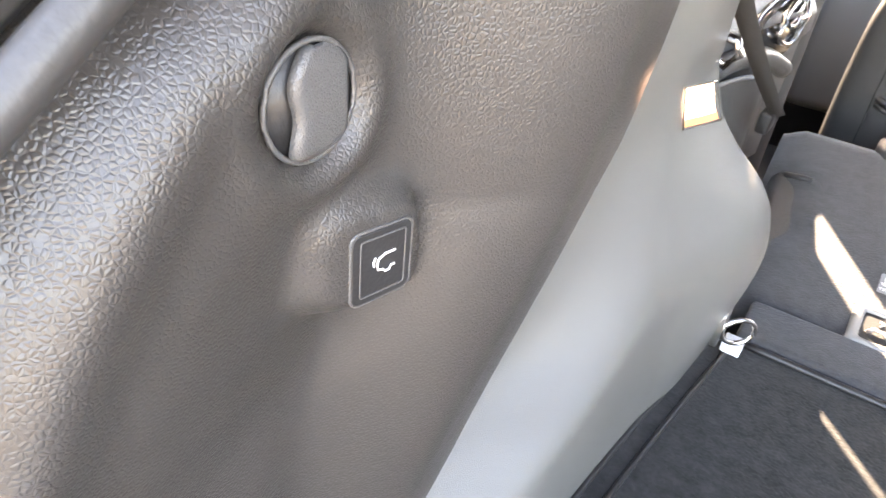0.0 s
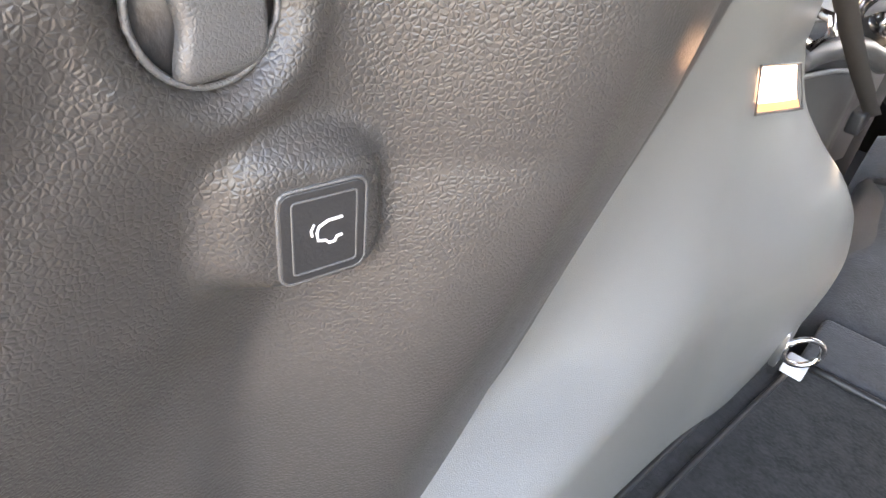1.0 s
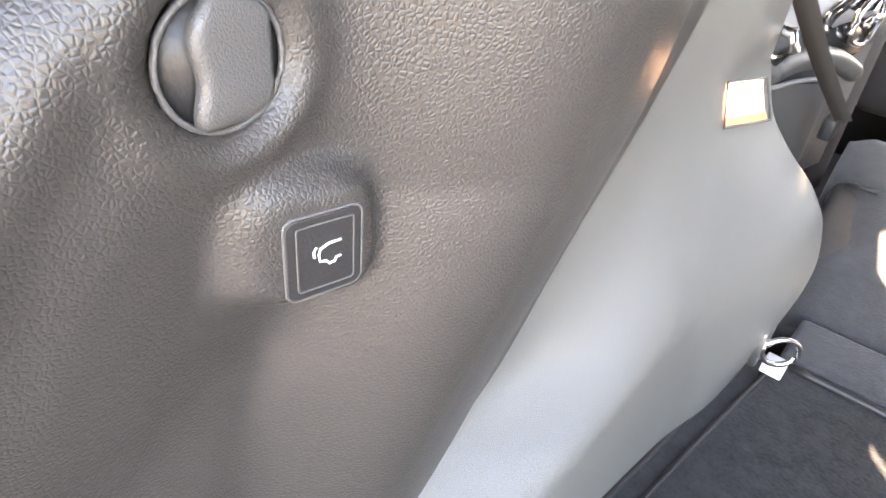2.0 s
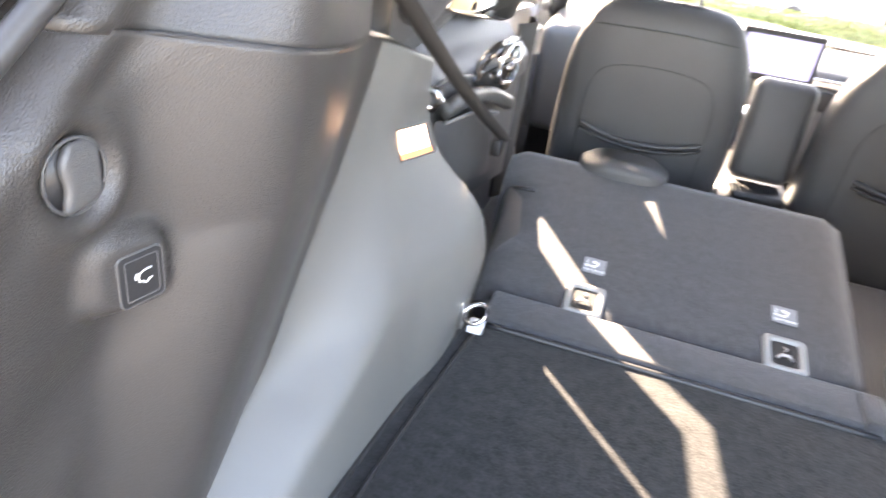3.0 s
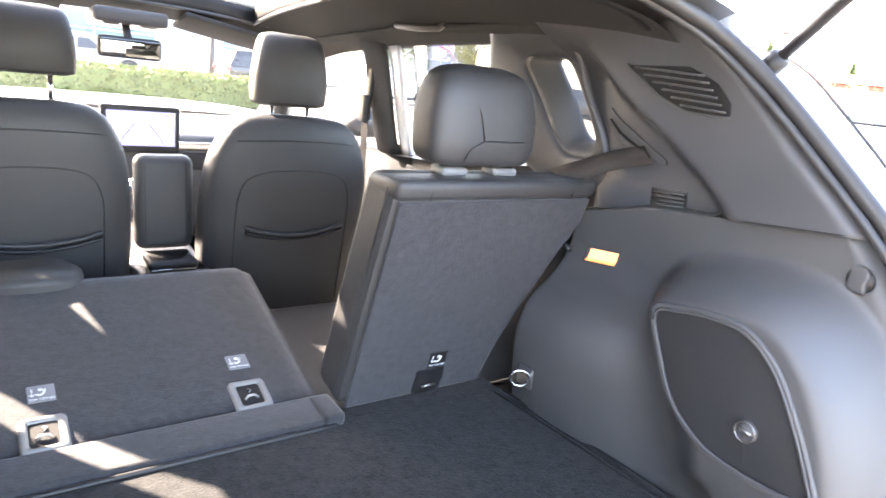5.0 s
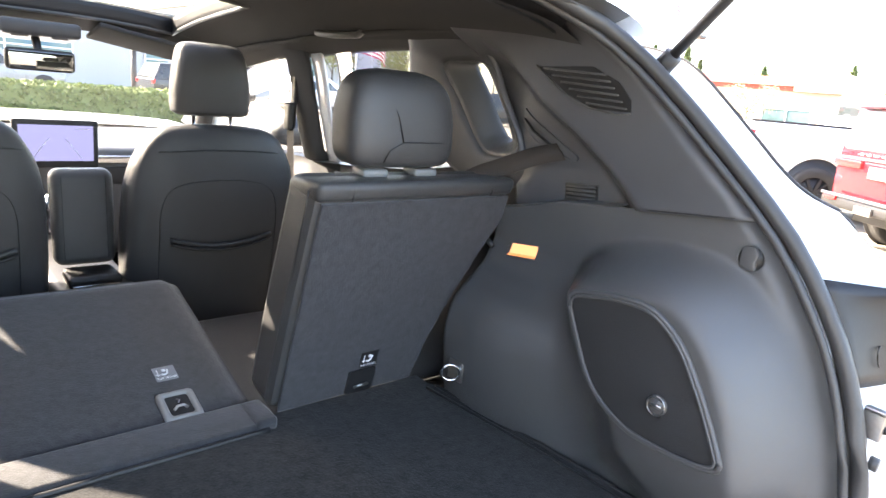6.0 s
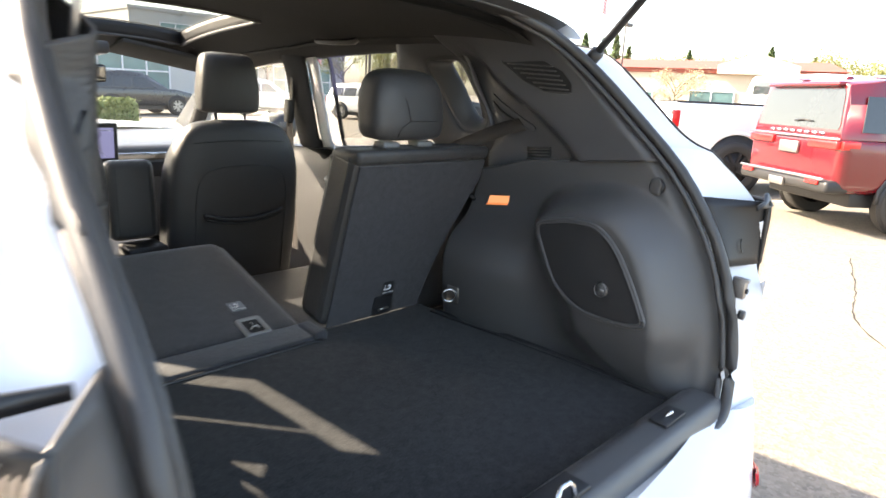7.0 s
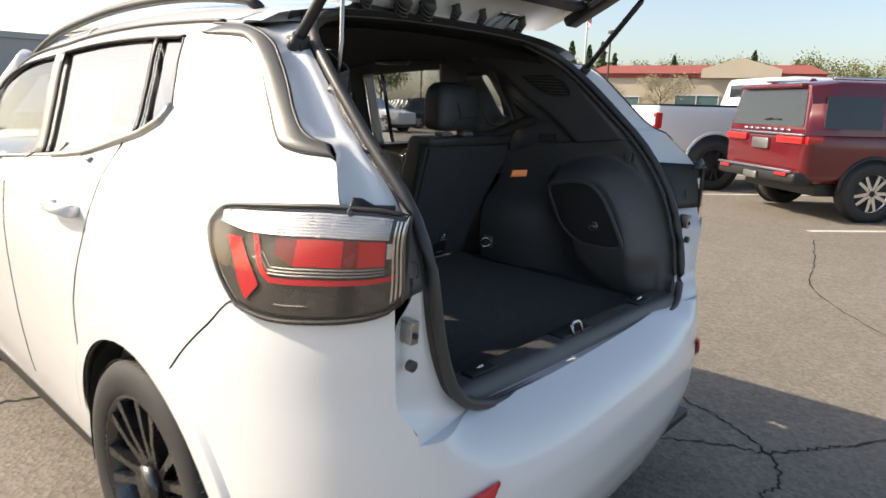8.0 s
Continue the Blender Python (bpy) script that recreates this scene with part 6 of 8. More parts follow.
for (xa, ya), (xb, yb) in zip(loop, loop[1:] + loop[:1]):
    sheet("roof_well", lambda t, v: Vector(ceiling(xa + (xb - xa) * t, ya + (yb - ya) * t)).lerp(Vector(roof(xa + (xb - xa) * t, ya + (yb - ya) * t, 0.006)), v), steps(0, 1, 10), steps(0, 1, 3), DARK, cabin, thick=0.008)
    part("roof_well_edge", tube([Vector(ceiling(xa + (xb - xa) * t, ya + (yb - ya) * t)) - Vector((0, 0, 0.002)) for t in steps(0, 1, 8)], 0.006, 8), TRIM2, cabin)
part("cabin_floor", box(-0.78, 0.78, 0.92, 2.9, 0.27, 0.31), CARPET, cabin, "black floor carpet")
part("bulkhead", box(-0.76, 0.76, 2.93, 2.97, 0.28, 0.98), DARK, cabin)
part("seat_well", box(-0.76, 0.76, 0.90, 0.93, 0.28, 0.72), DARK, cabin)
part("load_tub", box(-0.58, 0.58, 0.10, 0.92, 0.30, 0.33), DARK, cabin)

dash = thing("dashboard", "black dashboard with a wide lit screen", "dashboard", at=(0, 2.7, 0.8))
part("dash_top", shaped(box(-0.72, 0.72, 2.46, 2.93, 0.62, 1.03, 0.05, 4), lambda v: Vector((v.x, v.y, v.z - 0.02 * (v.x / 0.7) ** 2 + 0.02 * step(2.5, 2.7, v.y)))), TRIM2, dash, "black dash top")
part("dash_strip", box(0.10, 0.70, 2.452, 2.47, 0.955, 0.985, 0.006), CHROME, dash, "thin chrome strip")
part("dash_panel", box(0.10, 0.70, 2.450, 2.47, 0.88, 0.945, 0.006), DARK, dash)
part("air_vent", box(0.46, 0.64, 2.448, 2.47, 0.905, 0.94, 0.006), TRIM2, dash)
part("screen_frame", box(-0.054, 0.204, 2.425, 2.44, 0.948, 1.112, 0.006), DARK, dash, "black screen frame")
part("screen_face", box(-0.037, 0.187, 2.421, 2.426, 0.972, 1.094, 0.002), SCREEN, dash, "lit pale blue screen")
for xa, za, xb, zb_ in ((0.00, 0.98, 0.05, 1.05), (0.15, 0.98, 0.10, 1.05), (0.13, 1.083, 0.175, 1.083)):
    part("screen_line", tube([(xa, 2.4205, za), (xb, 2.4205, zb_)], 0.0012, 5), CARD, dash)
console = thing("centre_console", "black centre console with its padded armrest raised", "console", at=(0.01, 1.8, 0.3))
part("console_body", box(-0.085, 0.130, 1.66, 2.45, 0.30, 0.765, 0.03), DARK, console)
part("armrest_pad", shaped(box(-0.060, 0.095, -0.032, 0.03, 0.0, 0.262, 0.026, 5), lambda v: Vector((v.x, 1.835 + v.y + 0.10 * (v.z - 0.1), 0.798 + v.z))), LEATHER, console, "raised leather armrest")
for x in (-0.036, 0.071):
    part("armrest_seam", tube([(x, 1.8015 + 0.10 * (z - 0.1), 0.798 + z) for z in steps(0.02, 0.245, 8)], 0.0012, 5), DARK, console)
part("hinge_cover", box(-0.045, 0.08, 1.70, 1.80, 0.762, 0.80, 0.012), DARK, console, "gloss black hinge cover")
part("hinge_strip", box(-0.04, 0.075, 1.694, 1.70, 0.772, 0.778, 0.002), CHROME, console)
part("cup_holder", box(-0.05, 0.08, 1.69, 1.78, 0.775, 0.80, 0.01), DARK, console)
part("console_trim", box(-0.05, 0.08, 1.655, 1.662, 0.70, 0.75, 0.002), CHROME, console)
part("gear_knob", loft([(0.015, 2.2, z, w, w, 2.2) for z, w in ((0.78, 0.02), (0.84, 0.02), (0.86, 0.03), (0.90, 0.028), (0.91, 0.015))], 16), CHROME, console)
mirror = thing("interior_mirror", "dark interior mirror on the windscreen", "mirror", at=(0, 2.17, 1.33))
MIRROR = surface("mirror_glass", (0.45, 0.46, 0.45), 0.03, metal=1.0, spread=0.02, rough_spread=0.01)
part("mirror_shell", box(-0.095, 0.085, 2.172, 2.20, 1.285, 1.347, 0.012), DARK, mirror)
part("mirror_glass", box(-0.087, 0.077, 2.167, 2.172, 1.291, 1.341, 0.002), MIRROR, mirror, "mirror glass")
part("mirror_stem", tube([(-0.005, 2.20, 1.33), (-0.005, 2.28, 1.40)], 0.012), DARK, mirror)
overhead = thing("overhead_console", "black overhead console with lamps", "console", at=(0, 2.3, 1.42))
part("console_shell", shaped(box(-0.10, 0.11, 2.20, 2.38, 1.385, 1.43, 0.012), lambda v: Vector((v.x, v.y, v.z - 0.12 * (v.y - 2.2)))), TRIM2, overhead)
for x in (-0.05, 0.055):
    part("map_lamp", box(x - 0.022, x + 0.022, 2.215, 2.25, 1.378, 1.386, 0.003), BEIGE, overhead)
for sgn in (-1, 1):
    visor = thing("sun_visor", "folded dark sun visor", "sun visor", "sun visors", at=(sgn * 0.35, 2.35, 1.43))
    part("visor_pad", shaped(box(sgn * 0.36 - 0.19, sgn * 0.36 + 0.19, 2.24, 2.42, 0, 0.016, 0.006), lambda v: Vector((v.x, v.y, ceiling(v.x, v.y)[2] - 0.03 + v.z))), LINER, visor)

# belts of the rear seats
def ribbon(points, width, across, n=14):
    P = spline(points, n, closed=False)
    return [(p - Vector(across) * width / 2, p + Vector(across) * width / 2) for p in P]


def belt(name_label, points, across, width=0.046):
    rows = ribbon(points, width, Vector(across).normalized())
    bm = bmesh.new()
    vs = [[bm.verts.new(a), bm.verts.new(b)] for a, b in rows]
    for A, B in zip(vs, vs[1:]):
        bm.faces.new((A[0], A[1], B[1], B[0]))
    t = thing("seat_belt", name_label, "seat belt", "rear belts", at=tuple(points[0]))
    ob = part("webbing", bm, BELT, t)
    md = ob.modifiers.new("thickness", "SOLIDIFY")
    md.thickness = 0.0015
    return t


bl = belt("dark brown seat belt slung from the pillar to the folded seat", [(-0.672, 0.66, 1.340), (-0.652, 0.765, 1.262), (-0.635, 1.00, 1.118), (-0.62, 1.2, 1.005), (-0.60, 1.425, 0.883)], (0.75, 0.35, 0.50), 0.024)
part("belt_tongue", shaped(box(-0.012, 0.012, -0.03, 0.03, -0.02, 0.02, 0.006), lambda v: Vector((-0.615 + v.x, 1.41 + v.y, 0.875 + v.z))), DARK, bl, "black belt tongue")
belt("grey seat belt from the pillar guide over the seat back", [(0.645, 0.735, 1.308), (0.630, 0.79, 1.288), (0.605, 0.85, 1.255), (0.575, 0.90, 1.225), (0.55, 0.98, 1.17)], (0.1, 0.75, 0.65), 0.044)

# ---- tailgate, raised ----
gate = thing("tailgate", "white tailgate raised open, with black inner trim", "tailgate", at=(0, 0.66, 1.62))
GA = radians(147)
G0 = Vector((0, 0.635, 1.612))
GD, GN = Vector((0, math.cos(GA), math.sin(GA))), Vector((0, math.sin(GA), -math.cos(GA)))


def on_gate(x, d, h):
    """Across, along from the hinge, and outwards from the inner face."""
    return G0 + Vector((x, 0, 0)) + GD * d + GN * h


def gate_half(d):
    return ease(d, [(0, 0.54), (0.08, 0.575), (0.45, 0.60), (0.62, 0.655), (0.95, 0.66), (1.08, 0.60)])


sheet("outer_skin", lambda d, u: on_gate(u * gate_half(d), d, 0.075 - 0.05 * abs(u) ** 4 + 0.02 * math.sin(2.9 * d)), steps(0.60, 1.10, 20), steps(-1, 1, 24), PAINT, gate, "white outer skin")
sheet("spoiler", lambda d, u: on_gate(u * gate_half(d) * 0.96, d, 0.055 - 0.03 * abs(u) ** 4), steps(-0.02, 0.15, 8), steps(-1, 1, 24), PAINT, gate, "white roof spoiler")
sheet("inner_panel", lambda d, u: on_gate(u * gate_half(d) * 0.995, d, 0.006 + 0.018 * abs(u) ** 6), steps(-0.01, 0.175, 10), steps(-1, 1, 30), PAINT, gate, "white painted inner panel")
for s in (-1, 1):
    sheet("inner_frame", lambda d, u: on_gate(s * (gate_half(d) * (1 - 0.17 * u)), d, 0.010 + 0.01 * math.sin(3.14 * u)), steps(0.10, 1.09, 28), steps(0, 1, 6), DARK, gate)
    part("inner_edge_trim", shaped(box(-0.05, 0.05, 0.09, 0.60, -0.035, 0.0, 0.010), lambda v: on_gate(s * (gate_half(v.y) - 0.055) + v.x * (0.5 + 0.5 * step(0, 0.3, v.y)), v.y, v.z)), DARK, gate, "black inner edge trim")
sheet("rear_glass", lambda d, u: on_gate(u * gate_half(d) * 0.84, d, 0.030), steps(0.18, 0.60, 12), steps(-1, 1, 16), PRIVACY, gate, "dark rear window")
sheet("inner_trim", lambda d, u: on_gate(u * gate_half(d) * 0.84, d, -0.012 - 0.012 * math.sin(3.1 * (d - 0.60) / 0.48)), steps(0.60, 1.08, 14), steps(-1, 1, 16), TRIM2, gate, "black inner trim")
part("upper_trim", shaped(box(-0.50, 0.50, 0.165, 0.205, -0.02, 0.006, 0.008), lambda v: on_gate(v.x, v.y - 0.02 * (v.x / 0.5) ** 2, v.z)), DARK, gate, "black upper trim")
for x, r in ((-0.36, 0.016), (-0.235, 0.026), (-0.14, 0.026), (-0.02, 0.014), (0.10, 0.012), (0.30, 0.014)):
    boot = part("grommet", tube([on_gate(x, 0.055, 0.004), on_gate(x + 0.01, 0.045, -0.014), on_gate(x + 0.015, 0.020, -0.022), on_gate(x + 0.018, -0.005, -0.012)], lambda f, r=r: r * (1 - 0.35 * f), 12), RUBBER, gate, "black rubber grommet")
    for k in range(3):
        c = on_gate(x + 0.004 + 0.005 * k, 0.046 - 0.012 * k, -0.012 - 0.003 * k)
        part("grommet_rib", tube([c + Vector((r * 0.95 * math.cos(a), 0.4 * r * math.sin(a), 0.8 * r * math.sin(a))) for a in steps(0, 6.2832, 14)[:-1]], 0.003, 6, True), RUBBER, boot)
for x in (-0.42, 0.20, 0.22, 0.255):
    part("hinge_plate", shaped(box(-0.022, 0.022, -0.04, 0.04, -0.008, 0.0, 0.003), lambda v: on_gate(x + v.x, 0.03 + v.y, v.z + 0.004)), CHROME if x > 0 else PAINT, gate)
for s in (-1, 1):
    strut = thing("gas_strut", "black tailgate gas strut", "strut", "tailgate struts", at=(s * 0.64, 0.49, 1.48))
    a, b = Vector((-0.640, 0.492, 1.485)) if s < 0 else Vector((0.618, 0.53, 1.49)), on_gate(s * 0.585, 0.50, -0.02)
    part("strut_tube", tube([a.lerp(b, t) for t in steps(0.0, 0.62, 4)], 0.0125 if s < 0 else 0.0095, 12), DARK, strut)
    part("strut_rod", tube([a.lerp(b, t) for t in steps(0.55, 1, 4)], 0.006, 10), STEEL if s < 0 else DARK, strut)
    part("strut_end", tube([a + Vector((0, 0.01, -0.012)), a.lerp(b, 0.05)], 0.017, 10), DARK, strut)
    if s > 0:
        continue
    part("strut_mount", shaped(box(-0.012, 0.012, -0.03, 0.03, -0.022, 0.022, 0.005), lambda v: a + v + Vector((-s * 0.012, 0.006, 0.0))), DARK, strut)
rod = thing("gate_rod", "slim grey rod hanging from the tailgate", "rod", at=(-0.58, 0.42, 1.38))
part("rod_shaft", tube([(-0.580, 0.422, 1.392), (-0.562, 0.43, 1.50), (-0.55, 0.445, 1.60), (-0.54, 0.47, 1.75)], 0.0048, 10), STEEL, rod)
part("rod_tip", loft([(-0.580, 0.422, z, w, w, 2) for z, w in ((1.372, 0.004), (1.376, 0.0075), (1.392, 0.0075), (1.398, 0.005))], 12), STEEL, rod)

for ob in car_things:
    ob.matrix_basis = LEVEL @ ob.matrix_basis

# ---- outdoors: ground ----
def asphalt():
    m, nt, b = mat_base("asphalt")
    co = nt.nodes.new("ShaderNodeTexCoord")
    def noise_tex(scale, detail=4, rough=0.6):
        n = nt.nodes.new("ShaderNodeTexNoise")
        n.inputs["Scale"].default_value, n.inputs["Detail"].default_value, n.inputs["Roughness"].default_value = scale, detail, rough
        put(nt, co.outputs["Object"], n.inputs["Vector"])
        return n
    big, mid, fine = noise_tex(0.35, 5), noise_tex(3.0, 6, 0.7), noise_tex(120, 3)
    v = nt.nodes.new("ShaderNodeTexVoronoi")
    v.inputs["Scale"].default_value = 55
    put(nt, co.outputs["Object"], v.inputs["Vector"])
    ramp = nt.nodes.new("ShaderNodeValToRGB")
    e = ramp.color_ramp.elements
    e[0].position, e[0].color = 0.30, (0.112, 0.098, 0.080, 1)
    e[1].position, e[1].color = 0.72, (0.212, 0.180, 0.140, 1)
    add = nt.nodes.new("ShaderNodeMath")
    add.operation = "MULTIPLY_ADD"
    add.inputs[1].default_value = 0.5
    put(nt, mid.outputs["Fac"], add.inputs[0])
    h = nt.nodes.new("ShaderNodeMath")
    h.operation = "MULTIPLY"
    h.inputs[1].default_value = 0.5
    put(nt, big.outputs["Fac"], h.inputs[0])
    put(nt, h.outputs[0], add.inputs[2])
    put(nt, add.outputs[0], ramp.inputs[0])
    peb = nt.nodes.new("ShaderNodeValToRGB")
    peb.color_ramp.elements[0].position, peb.color_ramp.elements[0].color = 0.0, (0.42, 0.38, 0.32, 1)
    peb.color_ramp.elements[1].position, peb.color_ramp.elements[1].color = 1.0, (0.06, 0.054, 0.046, 1)
    put(nt, v.outputs["Color"], peb.inputs[0])
    mx = nt.nodes.new("ShaderNodeMixRGB")
    mx.inputs[0].default_value = 0.30
    put(nt, ramp.outputs[0], mx.inputs[1])
    put(nt, peb.outputs[0], mx.inputs[2])
    put(nt, mx.outputs[0], b.inputs["Base Color"])
    b.inputs["Roughness"].default_value = 0.85
    bump = nt.nodes.new("ShaderNodeBump")
    bump.inputs["Strength"].default_value, bump.inputs["Distance"].default_value = 0.8, 0.004
    mh = nt.nodes.new("ShaderNodeMath")
    put(nt, v.outputs["Distance"], mh.inputs[0])
    put(nt, fine.outputs["Fac"], mh.inputs[1])
    put(nt, mh.outputs[0], bump.inputs["Height"])
    put(nt, bump.outputs[0], b.inputs["Normal"])
    return m


ASPHALT = asphalt()
LINE = surface("line_paint", (0.55, 0.54, 0.50), 0.8, spread=0.3, scale=30, grain=0.5, grain_scale=150)
CRACK = surface("crack_shadow", (0.018, 0.016, 0.015), 0.95, spread=0.3, scale=40)
ground = mesh_ob("ground", [(-900, -900, 0), (900, -900, 0), (900, 900, 0), (-900, 900, 0)], [(0, 1, 2, 3)], ASPHALT, smooth=False)
tagged(ground, "worn grey-brown asphalt parking lot with cracks", "ground", kind="structure")
rnd = random.Random(7)


def crack(points, w):
    pts = spline([(x, y, 0.003) for x, y in points], 14, closed=False)
    bm = bmesh.new()
    rows = []
    for i, p in enumerate(pts):
        d = (pts[min(i + 1, len(pts) - 1)] - pts[max(i - 1, 0)]).normalized()
        s = Vector((-d.y, d.x, 0))
        j = s * rnd.uniform(-0.012, 0.012)
        ww = w * rnd.uniform(0.4, 1.2)
        rows.append((bm.verts.new(p + j + s * ww), bm.verts.new(p + j - s * ww)))
    for A, B in zip(rows, rows[1:]):
        bm.faces.new((A[0], A[1], B[1], B[0]))
    return part("crack", bm, CRACK, ground, "dark crack in the asphalt", smooth=False)


crack([(1.42, 0.26), (1.33, 0.03), (1.17, -0.19), (0.98, -0.30), (0.81, -0.28), (0.6, -0.45)], 0.006)
crack([(0.97, 0.19), (1.12, -0.06), (1.17, -0.19), (1.40, -0.36), (1.64, -0.51), (2.3, -0.8), (3.2, -1.0)], 0.006)
crack([(1.42, 0.26), (2.2, 1.0), (3.4, 1.7), (5.0, 2.2)], 0.005)
crack([(-0.4, 2.25), (-0.63, 2.32), (-0.90, 2.43), (-1.3, 2.50), (-2.0, 2.5), (-3.2, 2.8)], 0.009)
crack([(3.0, -0.5), (4.0, 0.3), (5.2, 0.6), (6.4, 0.9)], 0.006)
crack([(3.6, 2.6), (4.6, 2.2), (5.4, 2.5), (7.0, 2.3)], 0.006)
LOT = Vector((0.75, -0.66, 0)).normalized()
ACROSS = Vector((0.66, 0.75, 0)).normalized()


def stripe(start, length, w=0.05):
    a = Vector((*start, 0.004))
    q = [a + ACROSS * w, a + LOT * length + ACROSS * w, a + LOT * length - ACROSS * w, a - ACROSS * w]
    ob = mesh_ob("parking_line", q, [(0, 1, 2, 3)], LINE, ground, "worn white parking line", smooth=False)
    return ob


for k in range(-3, 6):
    stripe(tuple((Vector((6.92, 1.09, 0)) + Vector((2.24, 2.25, 0)) * k)[:2]), 5.2)

# ---- parked vehicles ----
CAR_GLASS = surface("dark_car_glass", (0.03, 0.035, 0.038), 0.06, spread=0.1, coat=0.3, rough_spread=0.02)
RED_PAINT = surface("red_paint", (0.12, 0.004, 0.009), 0.22, spread=0.05, scale=2, coat=0.9, rough_spread=0.03)
LAMP_RED = surface("lamp_red", (0.55, 0.02, 0.02), 0.2, spread=0.1, coat=0.5)


def simple_wheel(parent, c, sgn, r, alloy, at):
    hold = new("wheel")
    hold.parent = parent
    c = Vector(c)

    def ring(profile, n=32):
        bm = bmesh.new()
        rows = [[bm.verts.new((c.x + sgn * px, c.y + q * math.cos(a), c.z + q * math.sin(a))) for q, px in profile] for a in (2 * math.pi * k / n for k in range(n))]
        for k in range(n):
            A, B = rows[k], rows[(k + 1) % n]
            for j in range(len(profile) - 1):
                bm.faces.new((A[j], A[j + 1], B[j + 1], B[j]))
        return bm
    part("tyre", ring([(r * 0.64, -0.12), (r * 0.95, -0.13), (r, -0.10), (r, 0.08), (r * 0.96, 0.12), (r * 0.80, 0.13), (r * 0.64, 0.11)]), TYRE, hold)
    rim = part("rim", ring([(r * 0.66, 0.11), (r * 0.62, 0.10), (r * 0.58, -0.06)]), alloy, hold)
    part("wheel_back", disc((c.x + sgn * 0.076, c.y, c.z), (sgn, 0, 0), r * 0.60, 0.01, 24), DARK, hold)
    for k in range(10):
        a = 2 * math.pi * (k + 0.25 * (k % 2)) / 10
        d, e = Vector((0, math.cos(a), math.sin(a))), Vector((0, -math.sin(a), math.cos(a)))
        q = [c + d * (r * 0.10) + e * 0.026, c + d * (r * 0.63) + e * 0.020, c + d * (r * 0.63) - e * 0.020, c + d * (r * 0.10) - e * 0.026]
        part("spoke", plate([p + Vector((sgn * 0.088, 0, 0)) for p in q], (sgn, 0, 0), 0.025), alloy, rim, smooth=False)
    return hold


def vehicle(name, label, paint, shape, at, heading, group="parked cars", category="car", size=1.0):
    """A vehicle built along +y with its rear axle over the origin, then turned to its place."""
    v = thing(name, label, category, group)
    shape(v, paint)
    v.matrix_world = Matrix.Translation((*at, 0)) @ Matrix.Rotation(math.atan2(-heading[0], heading[1]), 4, "Z") @ Matrix.Diagonal((size, size, size, 1))
    return v


def shell(v, name, rows, paint, label="", n=10):
    """A body from cross-sections along y: rows of (y, list of (half-width, z) from low to high)."""
    bm = bmesh.new()
    rings = []
    most = max(len(pts) for _, pts in rows)
    for y, pts in rows:
        while len(pts) < most:
            gaps = [math.dist(a, b) for a, b in zip(pts, pts[1:])]
            i = gaps.index(max(gaps))
            pts = pts[:i + 1] + [tuple((a + b) / 2 for a, b in zip(pts[i], pts[i + 1]))] + pts[i + 1:]
        ring = [bm.verts.new((-w, y, z)) for w, z in pts] + [bm.verts.new((w, y, z)) for w, z in reversed(pts)]
        rings.append(ring)
    for A, B in zip(rings, rings[1:]):
        for k in range(len(A)):
            bm.faces.new((A[k], A[(k + 1) % len(A)], B[(k + 1) % len(A)], B[k]))
    bm.faces.new(rings[0][::-1])
    bm.faces.new(rings[-1])
    ob = part(name, bm, paint, v, label, bevel=0.06)
    ob.modifiers["edge"].segments = 4
    return ob


